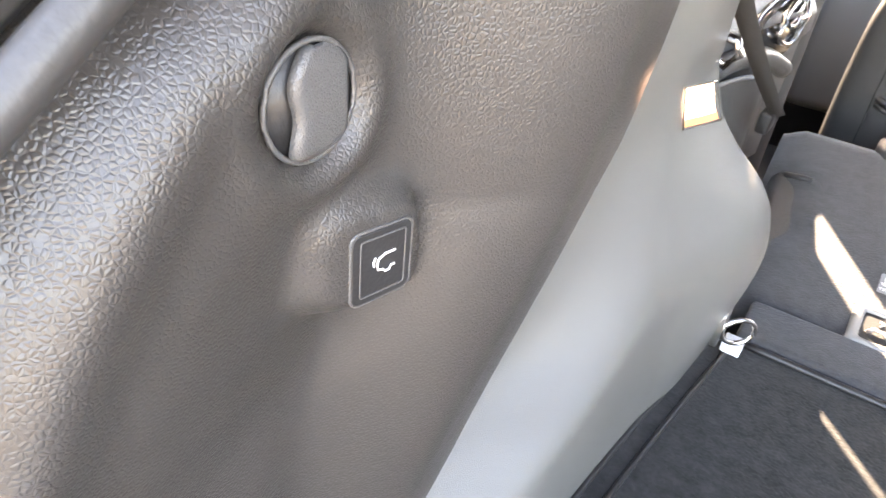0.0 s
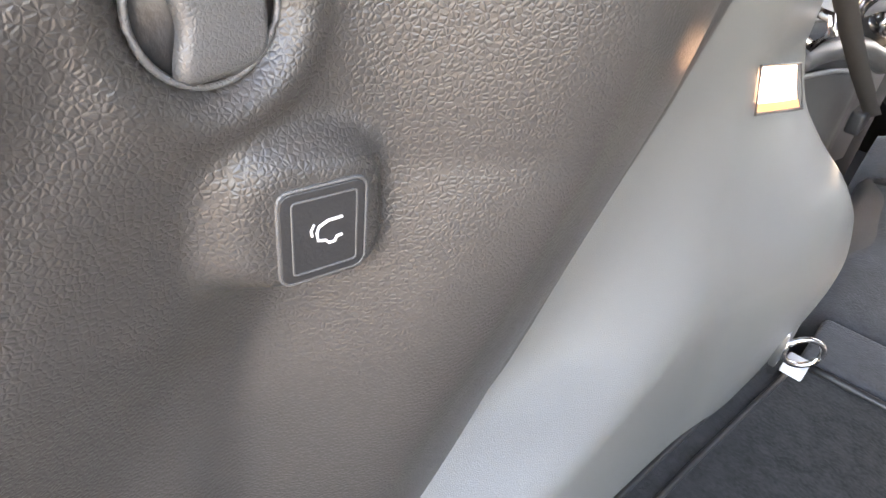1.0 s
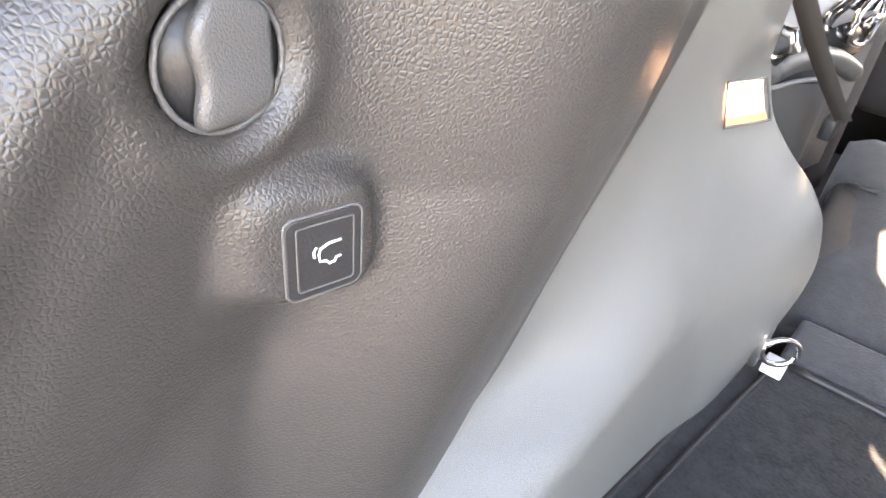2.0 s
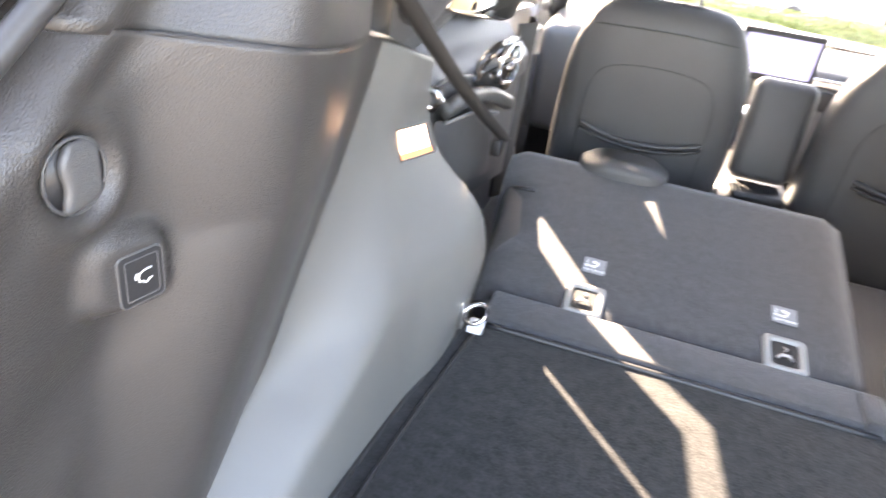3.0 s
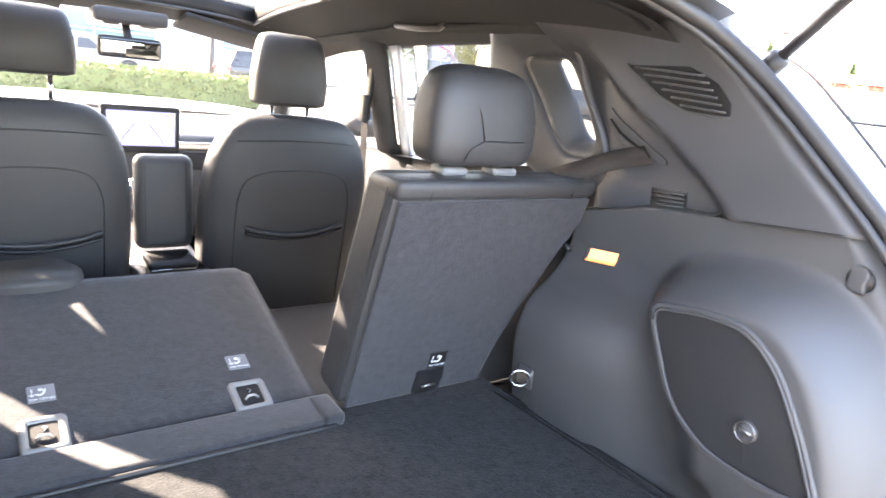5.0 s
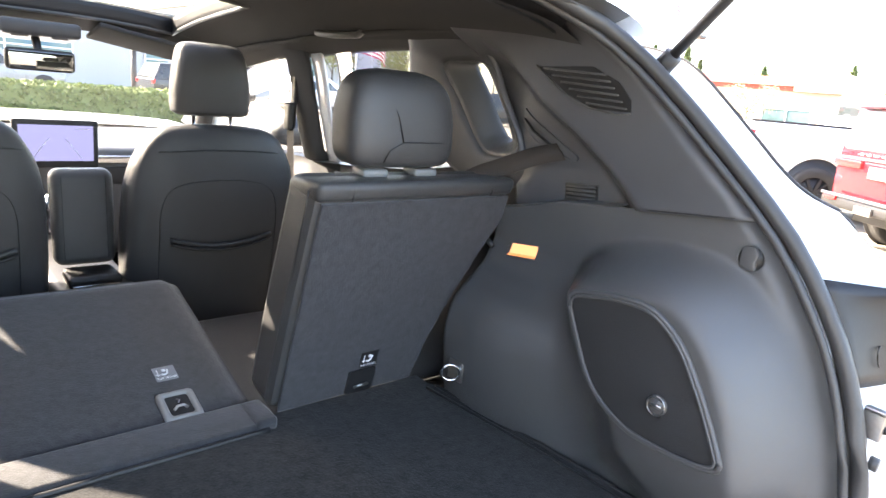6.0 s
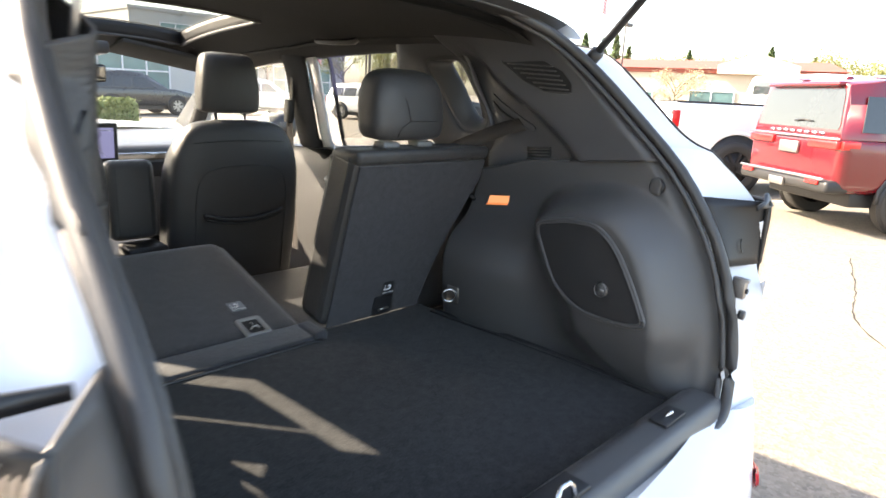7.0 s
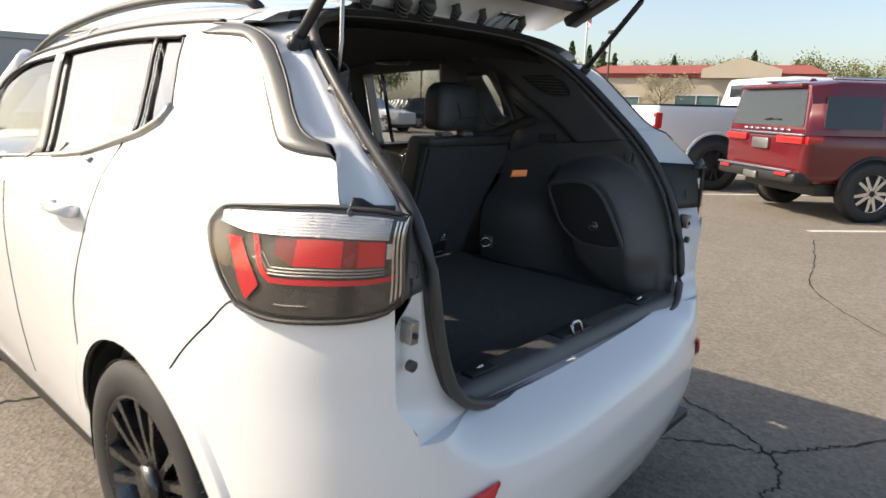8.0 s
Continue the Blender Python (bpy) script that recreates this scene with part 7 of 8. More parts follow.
def full_suv(v, paint):
    r = 0.40
    lo = [(0.94, 0.50), (1.0, 0.62), (1.0, 1.0), (0.985, 1.16)]
    shell(v, "body", [(-1.02, [(0.90, 0.62), (0.93, 0.70), (0.94, 1.0), (0.93, 1.16)])] + [(y, lo) for y in (-0.92, -0.3, 1.2, 3.2)] + [(3.9, [(0.92, 0.5), (0.98, 0.62), (0.98, 0.95), (0.95, 1.10)]), (4.1, [(0.85, 0.5), (0.9, 0.62), (0.9, 0.90), (0.86, 1.0)])], paint, "metallic red body")
    shell(v, "cabin", [(-1.0, [(0.925, 1.15), (0.905, 1.24)]), (-0.93, [(0.955, 1.15), (0.88, 1.56), (0.82, 1.79), (0.70, 1.82)]), (-0.5, [(0.975, 1.15), (0.90, 1.58), (0.83, 1.84), (0.70, 1.88)]), (1.2, [(0.975, 1.15), (0.90, 1.58), (0.84, 1.84), (0.70, 1.89)]), (2.0, [(0.97, 1.15), (0.90, 1.56), (0.83, 1.80), (0.70, 1.84)]), (2.75, [(0.955, 1.13), (0.93, 1.18)])], paint)
    for s in (-1, 1):
        for y0, y1, z0, z1 in ((-0.78, 0.05, 1.24, 1.66), (0.12, 1.05, 1.22, 1.68), (1.15, 2.05, 1.21, 1.66)):
            pts = [(s * (0.978 - 0.17 * (z - 1.15)), y, z) for y, z in ((y0, z0), (y1, z0), (y1 - (0.25 if y1 > 2 else 0), z1), (y0 + (0.05 if y0 < 0 else 0), z1))]
            part("side_window", plate(pts, (s, 0, 0.2), 0.012), CAR_GLASS, v, "dark side window", smooth=False)
        for c in (0.0, 3.1):
            simple_wheel(v, (s * 0.925, c, r), s, r, CHROME, None)
            part("arch", tube([(s * 0.995, c - 0.47 * math.cos(a), 0.40 + 0.47 * math.sin(a)) for a in steps(0, 3.1416, 18)], 0.03, 8), DARK, v, "dark wheel arch")
            # dark disc on the body stands for the shade inside the wheel well
            part("arch_shade_disc", disc((s * 1.003, c, 0.42), (s, 0, 0), 0.455, 0.004, 30), DARK, v)
        part("tail_light", box(s * 0.66 - 0.28, s * 0.66 + 0.28, -1.055, -0.99, 1.03, 1.13, 0.015), LAMP_RED, v, "wide red tail light")
        part("side_light", box(s * 0.965 - 0.03, s * 0.965 + 0.03, -1.0, -0.78, 1.03, 1.13, 0.01), LAMP_RED, v)
        part("roof_rail", tube([(s * 0.76, y, 1.90) for y in steps(-0.6, 1.9, 10)], 0.022, 8), CHROME, v)
        part("bumper_reflector", box(s * 0.72 - 0.12, s * 0.72 + 0.12, -1.15, -1.12, 0.60, 0.645, 0.006), LAMP_RED, v)
    win = [(x, -1.0 + 0.121 * (z - 1.24), z) for x, z in ((-0.84, 1.26), (0.84, 1.26), (0.86, 1.32), (0.79, 1.70), (0.75, 1.745), (-0.75, 1.745), (-0.79, 1.70), (-0.86, 1.32))]
    part("rear_window", plate([(x, y + 0.004, z) for x, y, z in win], (0, -1, 0.12), 0.010), CAR_GLASS, v, "large dark rear window", smooth=False)
    part("wiper", tube([(0.0, -1.015, 1.34), (0.18, -1.015, 1.36), (0.34, -1.012, 1.345)], 0.012, 6), DARK, v)
    part("spoiler", box(-0.74, 0.74, -1.02, -0.80, 1.77, 1.83, 0.03), paint, v)
    part("chrome_bar", box(-0.94, 0.94, -1.06, -1.02, 1.14, 1.17, 0.01), CHROME, v, "chrome bar across the tail")
    for k in range(8):
        part("badge_bar", box(-0.52 + 0.15 * k, -0.43 + 0.15 * k, -1.02, -0.99, 1.195, 1.225), CHROME, v)
    part("plate_panel", box(-0.20, 0.20, -1.06, -1.02, 0.93, 1.08, 0.01), STEEL, v, "plain plate panel")
    part("rear_bumper", box(-0.97, 0.97, -1.12, -0.80, 0.50, 0.66, 0.05), DARK, v, "black rear bumper")
    part("bumper_strip", box(-0.92, 0.92, -1.155, -1.13, 0.655, 0.69, 0.008), CHROME, v, "chrome bumper strip")
    part("tow_hitch", box(-0.16, 0.16, -1.16, -1.12, 0.50, 0.60, 0.01), STEEL, v)
    part("underside", box(-0.85, 0.85, -0.7, 4.0, 0.33, 0.52, 0.02), DARK, v)
    part("shark_fin", loft([(0, -0.35, z, w, d, 2) for z, w, d in ((1.86, 0.03, 0.10), (1.93, 0.012, 0.03))], 12), paint, v)


def pickup(v, paint):
    r = 0.42
    lo = [(0.90, 0.60), (0.98, 0.72), (1.0, 1.0), (0.99, 1.32), (0.97, 1.42)]
    shell(v, "bed", [(-1.10, [(0.90, 0.72), (0.96, 0.80), (0.97, 1.0), (0.96, 1.32), (0.94, 1.41)]), (-1.05, lo), (-0.3, lo), (1.0, lo)], paint, "white cargo bed")
    shell(v, "lower_body", [(1.02, [(0.95, 0.5), (1.0, 0.66), (1.0, 1.0), (0.99, 1.30)]), (3.4, [(0.95, 0.5), (1.0, 0.66), (1.0, 1.0), (0.99, 1.30)]), (4.6, [(0.88, 0.5), (0.94, 0.66), (0.94, 1.0), (0.92, 1.24)])], paint)
    shell(v, "cab", [(1.04, [(0.96, 1.30), (0.90, 1.45), (0.86, 1.50)]), (1.12, [(0.97, 1.30), (0.89, 1.62), (0.80, 1.90), (0.70, 1.95)]), (1.5, [(0.97, 1.30), (0.89, 1.64), (0.81, 1.93), (0.70, 1.98)]), (2.6, [(0.97, 1.30), (0.89, 1.64), (0.81, 1.92), (0.70, 1.97)]), (3.4, [(0.96, 1.28), (0.93, 1.36), (0.90, 1.38)])], paint)
    part("rear_window", box(-0.62, 0.62, 1.06, 1.085, 1.50, 1.84, 0.01), CAR_GLASS, v, "dark cab rear window")
    part("bed_rail", box(-0.97, -0.88, -1.05, 1.0, 1.415, 1.445, 0.01), DARK, v, "black bed rail")
    part("bed_rail", box(0.88, 0.97, -1.05, 1.0, 1.415, 1.445, 0.01), DARK, v)
    part("bed_cover", box(-0.88, 0.88, -1.07, 1.0, 1.42, 1.44, 0.006), DARK, v, "black bed cover")
    for s in (-1, 1):
        for y0, y1 in ((1.35, 2.05), (2.15, 2.95)):
            pts = [(s * (0.975 - 0.24 * (z - 1.3)), y, z) for y, z in ((y0, 1.38), (y1, 1.38), (y1 - (0.2 if y1 > 2.5 else 0), 1.80), (y0, 1.80))]
            part("side_window", plate(pts, (s, 0, 0.2), 0.012), CAR_GLASS, v, smooth=False)
        part("tail_light", box(s * 0.955 - 0.045, s * 0.955 + 0.045, -1.115, -0.98, 1.02, 1.30, 0.02), LAMP_RED, v, "red tail light")
        part("tail_light_core", box(s * 0.965 - 0.03, s * 0.965 + 0.03, -1.122, -1.10, 1.09, 1.23, 0.006), CARD, v)
        for c in (0.0, 3.6):
            simple_wheel(v, (s * 0.925, c, r), s, r, DARK, None)
            # dark disc in place of the shaded wheel well
            part("arch_shade_disc", disc((s * 1.002, c, 0.46), (s, 0, 0), 0.50, 0.004, 30), DARK, v)
            part("arch_flare", tube([(s * 1.0, c - 0.52 * math.cos(a), 0.46 + 0.52 * math.sin(a)) for a in steps(-0.1, 3.2416, 18)], 0.03, 8), paint, v)
    part("tailgate", box(-0.86, 0.86, -1.125, -1.09, 0.78, 1.40, 0.02), paint, v, "white pickup tailgate")
    part("gate_handle", box(-0.12, 0.12, -1.14, -1.12, 1.12, 1.22, 0.01), DARK, v)
    part("rear_bumper", box(-0.95, 0.95, -1.26, -1.02, 0.55, 0.72, 0.03), CHROME, v, "chrome rear bumper")
    part("underside", box(-0.8, 0.8, -0.9, 4.4, 0.36, 0.6, 0.02), DARK, v)


def small_suv(v, paint):
    r = 0.36
    lo = [(0.84, 0.34), (0.90, 0.46), (0.91, 0.8), (0.89, 1.02)]
    shell(v, "body", [(-0.85, [(0.78, 0.40), (0.84, 0.5), (0.85, 0.8), (0.83, 1.0)]), (-0.7, lo), (1.0, lo), (2.6, lo), (3.4, [(0.78, 0.36), (0.84, 0.46), (0.84, 0.72), (0.8, 0.88)])], paint)
    shell(v, "cabin", [(-0.82, [(0.82, 1.0), (0.80, 1.05), (0.7, 1.08)]), (-0.55, [(0.88, 1.0), (0.76, 1.40), (0.66, 1.58)]), (0.6, [(0.88, 1.0), (0.77, 1.45), (0.66, 1.66)]), (1.4, [(0.88, 1.0), (0.76, 1.40), (0.64, 1.60)]), (2.3, [(0.86, 1.0), (0.84, 1.04), (0.7, 1.06)])], paint)
    for s in (-1, 1):
        for y0, y1, sh in ((-0.5, 0.1, 0.0), (0.16, 0.82, 0.0), (0.9, 1.75, 0.45)):
            pts = [(s * (0.895 - 0.29 * (z - 1.0)), y, z) for y, z in ((y0, 1.06), (y1, 1.06), (y1 - sh, 1.42), (y0 + 0.04, 1.42))]
            part("side_window", plate(pts, (s, 0, 0.28), 0.012), CAR_GLASS, v, smooth=False)
        part("tail_light", box(s * 0.76 - 0.1, s * 0.76 + 0.1, -0.87, -0.7, 0.82, 0.98, 0.02), LAMP_RED, v)
        for c in (0.0, 2.65):
            simple_wheel(v, (s * 0.835, c, r), s, r, STEEL, None)
            # flat dark disc imitates the wheel well's shade
            part("arch_shade_disc", disc((s * 0.912, c, 0.38), (s, 0, 0), 0.41, 0.004, 28), DARK, v)
    part("rear_window", plate([(x, -0.83 + 0.52 * (z - 1.05), z) for x, z in ((-0.68, 1.10), (0.68, 1.10), (0.60, 1.48), (-0.60, 1.48))], (0, -1, 0.5), 0.02), CAR_GLASS, v, smooth=False)
    part("windscreen", plate([(x, 2.27 - 1.55 * (z - 1.05), z) for x, z in ((-0.74, 1.08), (0.74, 1.08), (0.62, 1.52), (-0.62, 1.52))], (0, 1, 0.6), 0.03), CAR_GLASS, v, smooth=False)
    part("underside", box(-0.75, 0.75, -0.6, 3.2, 0.2, 0.36, 0.02), DARK, v)


H = (LOT.x, LOT.y)
SUV_AX = (8.84, 1.45)
vehicle("red_suv", "large metallic red SUV parked with its tail towards the white car", RED_PAINT, full_suv, SUV_AX, H, size=0.94)
vehicle("white_pickup", "white pickup truck with a black bed cover", PAINT, pickup, (10.65, 4.15), H, category="pickup truck")
GREYS = [surface("far_paint", c, 0.3, spread=0.05, coat=0.6) for c in ((0.02, 0.022, 0.025), (0.25, 0.26, 0.28), (0.10, 0.12, 0.15), (0.6, 0.6, 0.6), (0.03, 0.06, 0.16))]

far_places = [((8.6, 26.8), (1, 0.08), 0), ((14.6, 27.5), (1, 0.05), 3), ((2.0, 29.0), (1, 0.02), 1), ((19.0, 24.5), (0.3, -1), 3), ((-4.5, 28.5), (1, 0.0), 2)]
for k in range(9):
    far_places.append(((24.5 + 2.5 * k, 25.2 + 3.0 * k), (0.77, -0.64), (0, 2, 3, 3, 1, 0, 4, 3, 0)[k]))
for k in range(4):
    far_places.append(((-9.0 - 2.8 * k, 24.0 + 0.5 * k), (0.1, 1), (1, 3, 4, 0)[k]))
base_small = {}
for (at, h, c) in far_places:
    if c not in base_small:
        base_small[c] = vehicle("parked_suv", "parked SUV in the row beyond the car", GREYS[c], small_suv, at, h, "far parked cars")
    else:
        copy_thing(base_small[c], Matrix.Translation((*at, 0)) @ Matrix.Rotation(math.atan2(-h[0], h[1]), 4, "Z"))

# ---- outdoors: buildings, planting, poles ----
STUCCO = surface("stucco", (0.50, 0.43, 0.34), 0.9, spread=0.12, scale=0.6, grain=0.5, grain_scale=60)
GREYWALL = surface("grey_wall", (0.42, 0.42, 0.41), 0.8, spread=0.12, scale=0.5, grain=0.4, grain_scale=40)
ROOF_RED = surface("red_roof", (0.30, 0.075, 0.05), 0.6, spread=0.2, scale=1.5, stretch=(1, 1, 4))
BLUEGLASS = surface("shop_glass", (0.10, 0.19, 0.20), 0.08, spread=0.3, scale=0.8, coat=0.4, rough_spread=0.03)
BARK = surface("bark", (0.10, 0.075, 0.055), 0.9, spread=0.35, scale=6, grain=0.9, grain_scale=40)
POLE = surface("pole_paint", (0.07, 0.06, 0.055), 0.5, spread=0.2, scale=3)


def leaves(name, a, b):
    m, nt, bs = mat_base(name)
    g = nt.nodes.new("ShaderNodeNewGeometry")
    r = nt.nodes.new("ShaderNodeValToRGB")
    r.color_ramp.elements[0].color, r.color_ramp.elements[1].color = (*a, 1), (*b, 1)
    put(nt, g.outputs["Random Per Island"], r.inputs[0])
    put(nt, r.outputs[0], bs.inputs["Base Color"])
    bs.inputs["Roughness"].default_value = 0.7
    return m


SPRING = leaves("spring_leaves", (0.10, 0.13, 0.03), (0.30, 0.28, 0.10))
NEEDLES = leaves("needles", (0.05, 0.085, 0.035), (0.13, 0.18, 0.07))
HEDGE = leaves("hedge_leaves", (0.09, 0.13, 0.035), (0.27, 0.30, 0.11))
BLOSSOM = leaves("pale_buds", (0.30, 0.26, 0.16), (0.50, 0.46, 0.34))


def tuft_cloud(places, size, rng):
    """Many small leaf tufts, two crossed blades each."""
    verts, faces = [], []
    for p in places:
        s = size * rng.uniform(0.6, 1.4)
        for _ in range(2):
            d = Vector((rng.gauss(0, 1), rng.gauss(0, 1), rng.gauss(0, 1))).normalized()
            e = d.cross(Vector((rng.gauss(0, 1), rng.gauss(0, 1), rng.gauss(0, 1)))).normalized()
            n = len(verts)
            verts += [p + d * s, p + e * s * 0.55, p - d * s, p - e * s * 0.55]
            faces.append((n, n + 1, n + 2, n + 3))
    return verts, faces


def broad_tree(seed, label, leaf, height, spread, density):
    rng = random.Random(seed)
    t = thing("tree", label, "tree", "trees")
    part("trunk", tube([(0.05 * math.sin(k), 0.04 * k * 0.3, height * 0.10 * k) for k in range(7)], lambda f: height * 0.022 * (1 - 0.7 * f), 8), BARK, t)
    places = []
    for k in range(11):
        a, z0 = rng.uniform(0, 6.28), height * rng.uniform(0.25, 0.6)
        l = spread * rng.uniform(0.6, 1.0)
        tip = Vector((l * math.cos(a), l * math.sin(a), z0 + height * rng.uniform(0.15, 0.40)))
        mid = Vector((tip.x * 0.45, tip.y * 0.45, z0 + (tip.z - z0) * 0.6))
        part("limb", tube([(0, 0, z0), mid, tip], lambda f: height * 0.009 * (1 - 0.8 * f), 6), BARK, t)
        for _ in range(density):
            c = mid.lerp(tip, rng.uniform(0.1, 1.25))
            places.append(c + Vector((rng.gauss(0, 1), rng.gauss(0, 1), rng.gauss(0, 0.8))) * spread * 0.17)
    mesh_ob("crown", *tuft_cloud(places, height * 0.013, rng), leaf, t, smooth=False)
    return t


def fir_tree(seed, label, height):
    rng = random.Random(seed)
    t = thing("tree", label, "tree", "trees")
    part("trunk", tube([(0, 0, height * k / 6) for k in range(7)], lambda f: height * 0.018 * (1 - 0.9 * f), 8), BARK, t)
    places = []
    for k in range(900):
        f = rng.uniform(0.08, 1.0)
        r = height * 0.19 * (1 - f) ** 0.8 * rng.uniform(0.3, 1.08)
        a = rng.uniform(0, 6.28)
        places.append(Vector((r * math.cos(a), r * math.sin(a), height * f - 0.25 * r)))
    mesh_ob("crown", *tuft_cloud(places, height * 0.030, rng), NEEDLES, t, smooth=False)
    return t


def at(x, y, turn=0.0, s=1.0):
    return Matrix.Translation((x, y, 0)) @ Matrix.Rotation(turn, 4, "Z") @ Matrix.Scale(s, 4)


def put_copies(base, places):
    base.matrix_basis = at(*places[0])
    for p in places[1:]:
        c = copy_thing(base, at(*p[:3]))
        c.scale = (p[3],) * 3 if len(p) > 3 else (1, 1, 1)


put_copies(broad_tree(1, "budding broadleaf tree in pale spring green", SPRING, 8.0, 3.2, 240), [(46, 60), (40, 66, 2.0, 1.1), (55, 62, 1.0, 0.9), (62, 70, 4.0, 1.2), (30, 74, 0.5, 1.1), (74, 48, 2.2, 1.0), (86, 52, 1.4, 1.1), (98, 50, 0.2, 1.0), (110, 56, 3.2, 1.2), (66, 60, 5.0, 1.0), (122, 60, 1.1, 1.2), (96, 45, 0.4, 1.2), (98, 40, 2.4, 1.15), (95, 34, 1.4, 1.2), (97, 28, 3.4, 1.15), (96, 22, 4.4, 1.2), (99, 17, 5.4, 1.05), (96, 11, 0.9, 1.15)])
put_copies(broad_tree(2, "small pale blossoming tree beside the building", BLOSSOM, 4.6, 2.0, 260), [(52.0, 23.7, 0.0, 1.0), (20, 52, 1.0, 1.0), (47.0, 25.5, 2.0, 0.75)])
put_copies(broad_tree(3, "leafy tree beside the lot", SPRING, 7.0, 2.8, 150), [(-14, 8.5, 0.4), (-22, 20, 1.3, 1.2), (-17, 14.5, 2.0, 0.9)])
put_copies(fir_tree(4, "dark green fir tree", 7.5), [(58, 33), (61.5, 33.5, 1.0, 0.9), (64, 38, 2.0, 1.05), (70, 44, 3.0, 1.2), (90, 56, 0.5, 1.1), (116, 64, 1.5, 1.3), (95, 42, 0.3, 1.2), (97, 37, 1.3, 1.0), (96, 31, 2.3, 1.25), (98, 26, 0.9, 1.1)])

hedge_thing = thing("hedge", "clipped green hedge in front of the lot", "hedge", at=(0, 18.6, 0))
hedge_rng = random.Random(5)
hp = []
for k in range(9000):
    x, y, z = hedge_rng.uniform(-9, 6.6), hedge_rng.uniform(18.1, 19.2), hedge_rng.uniform(0.05, 0.80)
    if hedge_rng.random() < 0.75:
        if hedge_rng.random() < 0.5:
            z = 0.80 + hedge_rng.gauss(0, 0.02)
        else:
            y = 18.1 + hedge_rng.gauss(0, 0.03)
    hp.append(Vector((x, y, z)))
part("hedge_core", box(-9, 6.6, 18.15, 19.15, 0, 0.76, 0.08), HEDGE, hedge_thing)
mesh_ob("hedge_leaves", *tuft_cloud(hp, 0.05, hedge_rng), HEDGE, hedge_thing, smooth=False)


def building(name, label, x0, x1, y0, y1, h, wall, windows, roof_mat=None, turn=None):
    b = thing(name, label, "building", "far buildings", at=((x0 + x1) / 2, (y0 + y1) / 2, 0))
    part("wall", box(x0, x1, y0, y1, 0, h, 0.02, 1), wall, b, smooth=False)
    part("parapet", box(x0 - 0.15, x1 + 0.15, y0 - 0.15, y1 + 0.15, h, h + 0.35, 0.02, 1), roof_mat or wall, b, smooth=False)
    if roof_mat:
        part("roof", shaped(box(x0 - 0.3, x1 + 0.3, y0 - 0.4, y1 + 0.3, h + 0.36, h + 1.3), lambda v: Vector(((x0 + x1) / 2 + (v.x - (x0 + x1) / 2) * (1 - 0.12 * step(h + 0.4, h + 1.3, v.z)), (y0 + y1) / 2 + (v.y - (y0 + y1) / 2) * (1 - 0.55 * step(h + 0.4, h + 1.3, v.z)), v.z))), roof_mat, b, "sloped red roof", smooth=False)
    for wx0, wx1, wz0, wz1 in windows:
        w = part("window", box(wx0, wx1, y0 - 0.06, y0 + 0.02, wz0, wz1), BLUEGLASS, b, "dark blue-green glazing", smooth=False)
        n = max(1, round((wx1 - wx0) / 1.6))
        for k in range(n + 1):
            xx = wx0 + (wx1 - wx0) * k / n
            part("mullion", box(xx - 0.05, xx + 0.05, y0 - 0.12, y0 - 0.05, wz0, wz1), CARD, w, smooth=False)
        for z in (wz0, (wz0 + wz1) / 2, wz1):
            part("transom", box(wx0 - 0.05, wx1 + 0.05, y0 - 0.13, y0 - 0.06, z - 0.05, z + 0.05), CARD, w, smooth=False)
    return b


store = building("store", "tan stucco store with a red roof", -9.5, 9.5, 0, 16, 4.0, STUCCO, [(-7.5, -4.5, 0.2, 2.4), (-1.5, 2.0, 0.2, 2.6), (4.5, 8.0, 0.4, 2.4)], ROOF_RED)
part("tower", box(-12.2, -9.0, -0.8, 4, 0, 4.9, 0.02, 1), STUCCO, store, "tan corner tower", smooth=False)
part("pediment", plate([(0.5, -0.3, 4.0), (6.5, -0.3, 4.0), (6.5, -0.3, 4.7), (3.5, -0.3, 5.6), (0.5, -0.3, 4.7)], (0, -1, 0), 0.3), STUCCO, store, smooth=False)
store.matrix_basis = Matrix.Translation((70, 26.5, 0)) @ Matrix.Rotation(radians(-74), 4, "Z") @ Matrix.Translation((0, -8, 0))
building("showroom", "pale showroom with a glazed front", 26, 52, 68, 90, 8.0, GREYWALL, [(29, 40, 1.0, 7.0), (42, 50, 0.5, 3.5)])
building("long_building", "low white commercial building behind the hedge", -10, 24, 44, 60, 4.4, GREYWALL, [(-6, -2, 1, 3), (4, 9, 1, 3), (13, 19, 0.6, 3.2)])
building("grey_shed", "grey flat-roofed building with roof vents", -16, -11.2, 58, 72, 5.2, GREYWALL, [(-15, -13, 1, 3)])
sign = thing("oval_sign", "blue oval sign with white bars on a pole", "sign", at=(9.2, 33, 0))
BLUE = surface("sign_blue", (0.02, 0.06, 0.30), 0.4, spread=0.08, scale=2)
part("sign_face", plate([(9.2 + 1.2 * math.cos(a), 33, 2.75 + 0.6 * math.sin(a)) for a in steps(0, 6.2832, 36)[:-1]], (0, -1, 0), 0.2), BLUE, sign, smooth=False)
for k in range(3):
    part("sign_bar", box(8.45 + 0.55 * k, 8.8 + 0.55 * k, 32.74, 32.79, 2.5, 3.0), CARD, sign, smooth=False)
part("sign_pole", box(9.1, 9.3, 33.0, 33.2, 0, 2.3), POLE, sign)


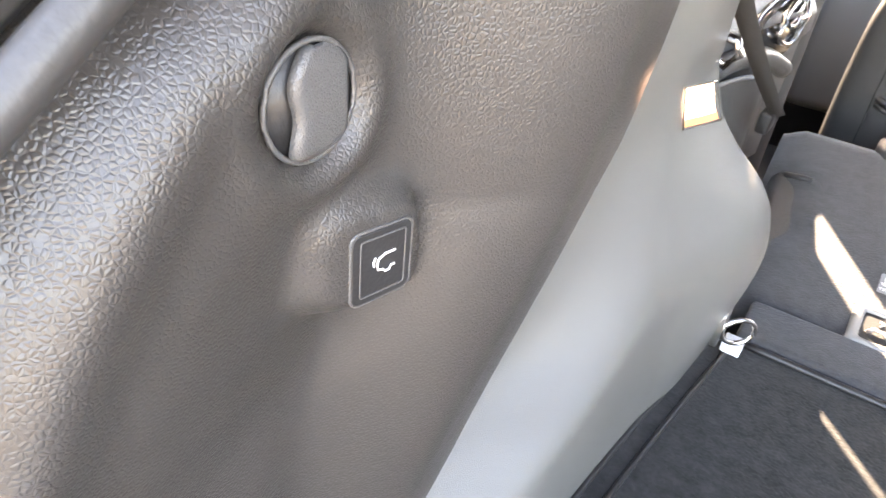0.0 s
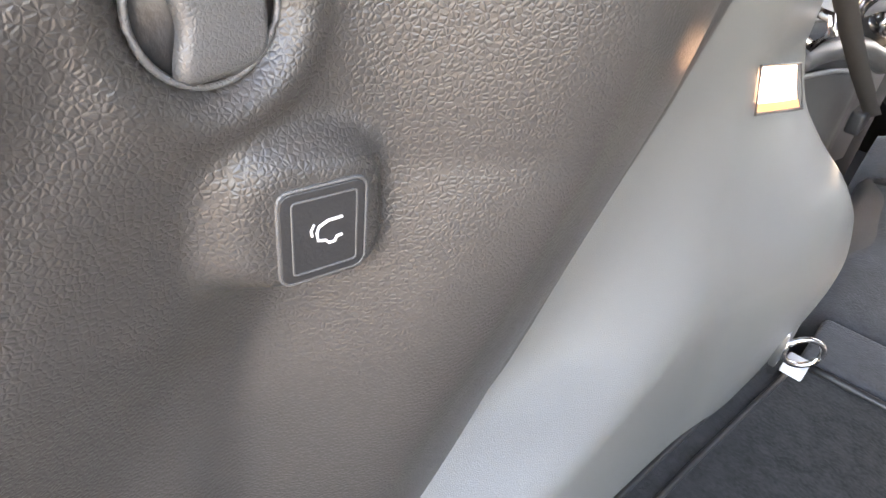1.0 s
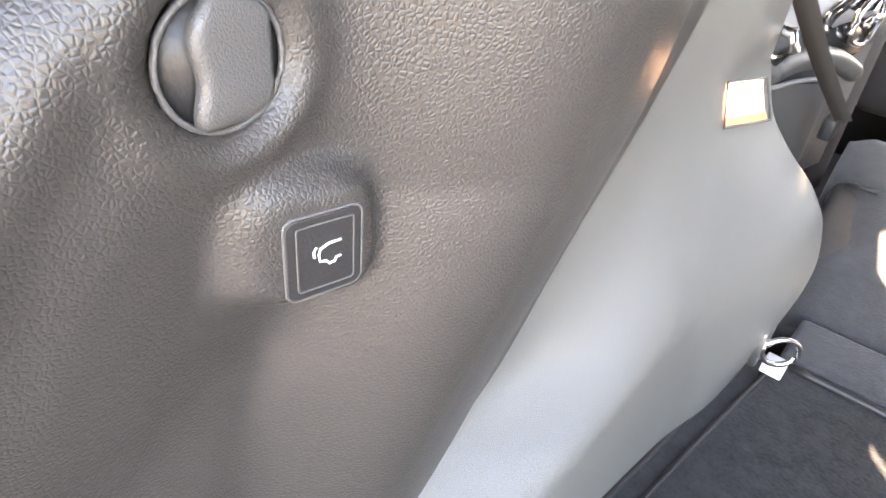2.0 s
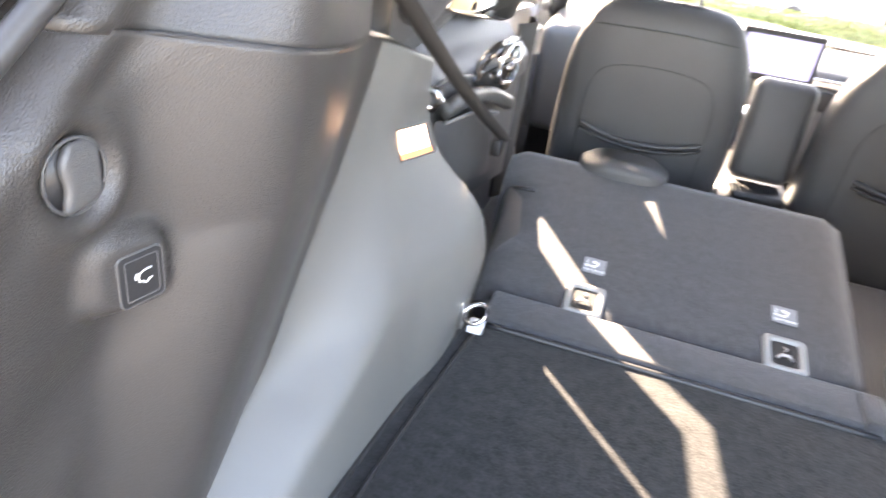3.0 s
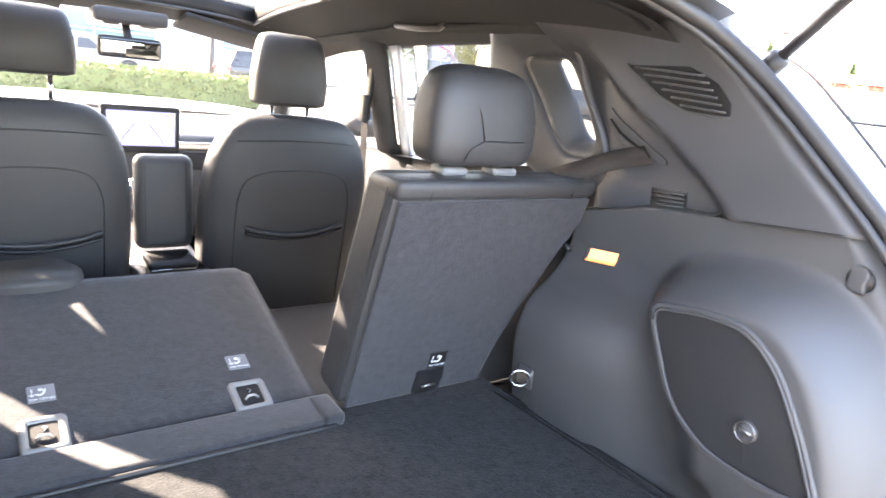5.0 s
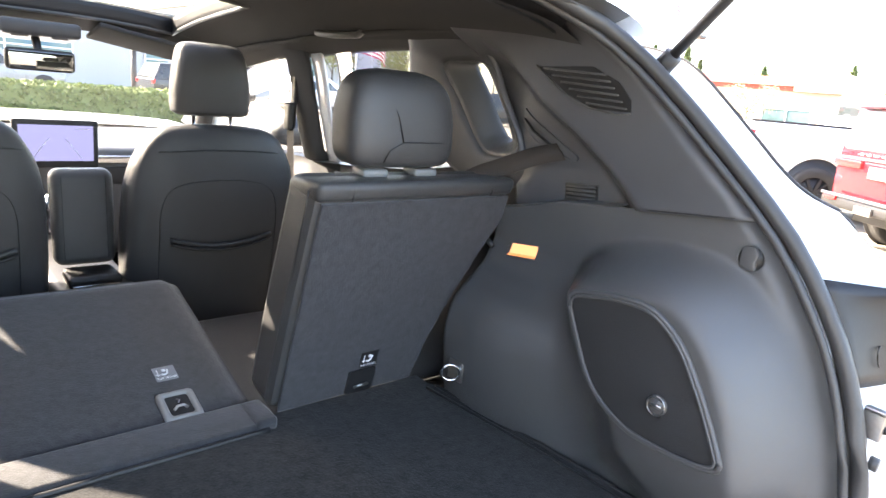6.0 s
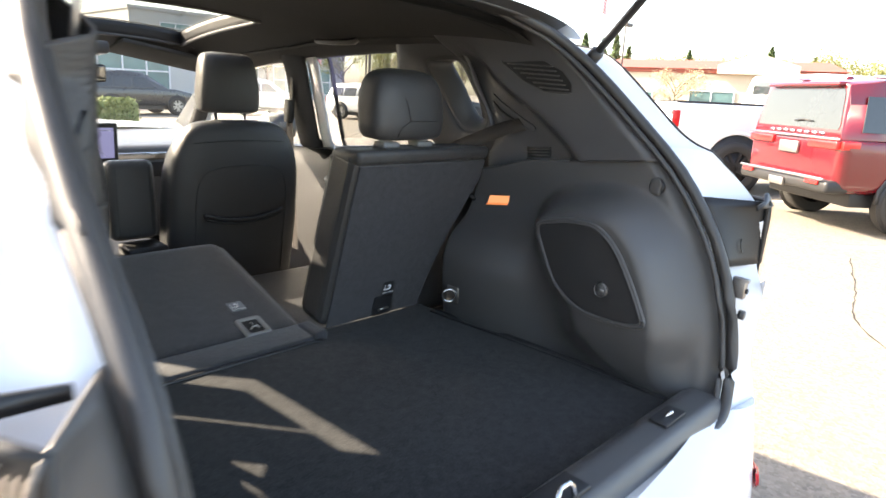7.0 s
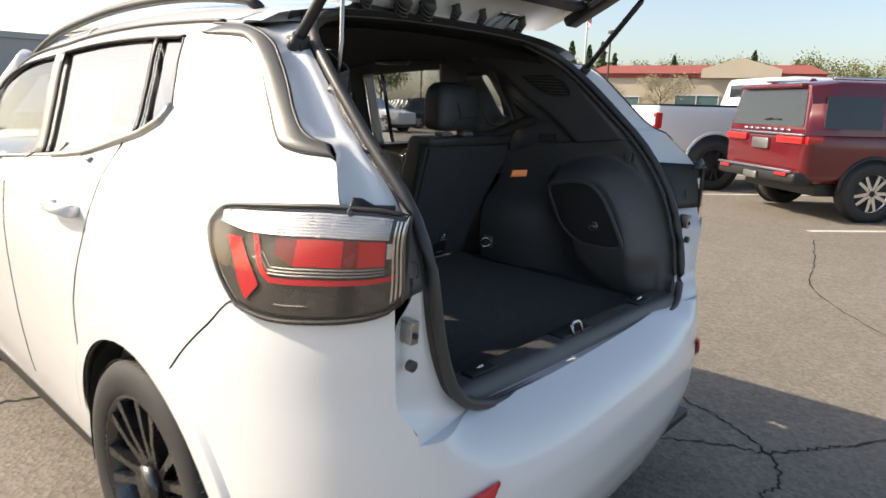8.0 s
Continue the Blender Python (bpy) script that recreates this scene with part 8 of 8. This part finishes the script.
def lamp_post(x, y, h):
    p = thing("street_lamp", "dark lot lamp post with a box head", "street lamp", "lot lamps", at=(x, y, 0))
    part("post", tube([(x, y, h * k / 6) for k in range(7)], lambda f: 0.11 - 0.05 * f, 8), POLE, p)
    part("lamp_head", box(x - 0.1, x + 0.75, y - 0.2, y + 0.2, h - 0.15, h + 0.1, 0.04), POLE, p)
    part("base", box(x - 0.25, x + 0.25, y - 0.25, y + 0.25, 0, 0.6, 0.03), GREYWALL, p)


for x, y, h in ((45, 25, 7.0), (70, 24, 6.5), (36, 44, 8.0), (28, 34, 8.0), (58, 58, 8.0)):
    lamp_post(x, y, h)

FLAG_R, FLAG_W, FLAG_B = surface("flag_red", (0.45, 0.03, 0.04), 0.7, spread=0.05), surface("flag_white", (0.7, 0.7, 0.7), 0.7, spread=0.03), surface("flag_blue", (0.03, 0.05, 0.20), 0.7, spread=0.05)


def flag(x, y, h, w, turn):
    f = thing("flag_pole", "pole with a red, white and blue striped flag", "flag", "flags", at=(x, y, 0))
    part("pole", tube([(x, y, h * k / 6) for k in range(7)], lambda f: 0.08 - 0.03 * f, 8), CARD, f)
    d = Vector((math.cos(turn), math.sin(turn), 0))
    n = Vector((-d.y, d.x, 0))
    hh = w * 0.53
    def cloth(u, v, z0, z1, out=0.0):
        return Vector((x, y, h - hh + z0 + (z1 - z0) * v - 0.25 * w * u * u)) + d * (w * u) + n * (0.10 * w * math.sin(7 * u) * u ** 0.5 + out)
    for k in range(13):
        part("stripe", sheet_bm(lambda u, v: cloth(u, v, hh * k / 13, hh * (k + 1) / 13), 14, 1), FLAG_R if k % 2 == 0 else FLAG_W, f)
    part("canton", sheet_bm(lambda u, v: cloth(u * 0.4, v, hh * 6 / 13, hh, 0.012), 6, 2), FLAG_B, f)
    part("canton", sheet_bm(lambda u, v: cloth(u * 0.4, v, hh * 6 / 13, hh, -0.012), 6, 2), FLAG_B, f)


flag(36.5, 22.0, 8.2, 2.4, 0.5)
flag(26.0, 40.0, 5.4, 3.2, 0.2)
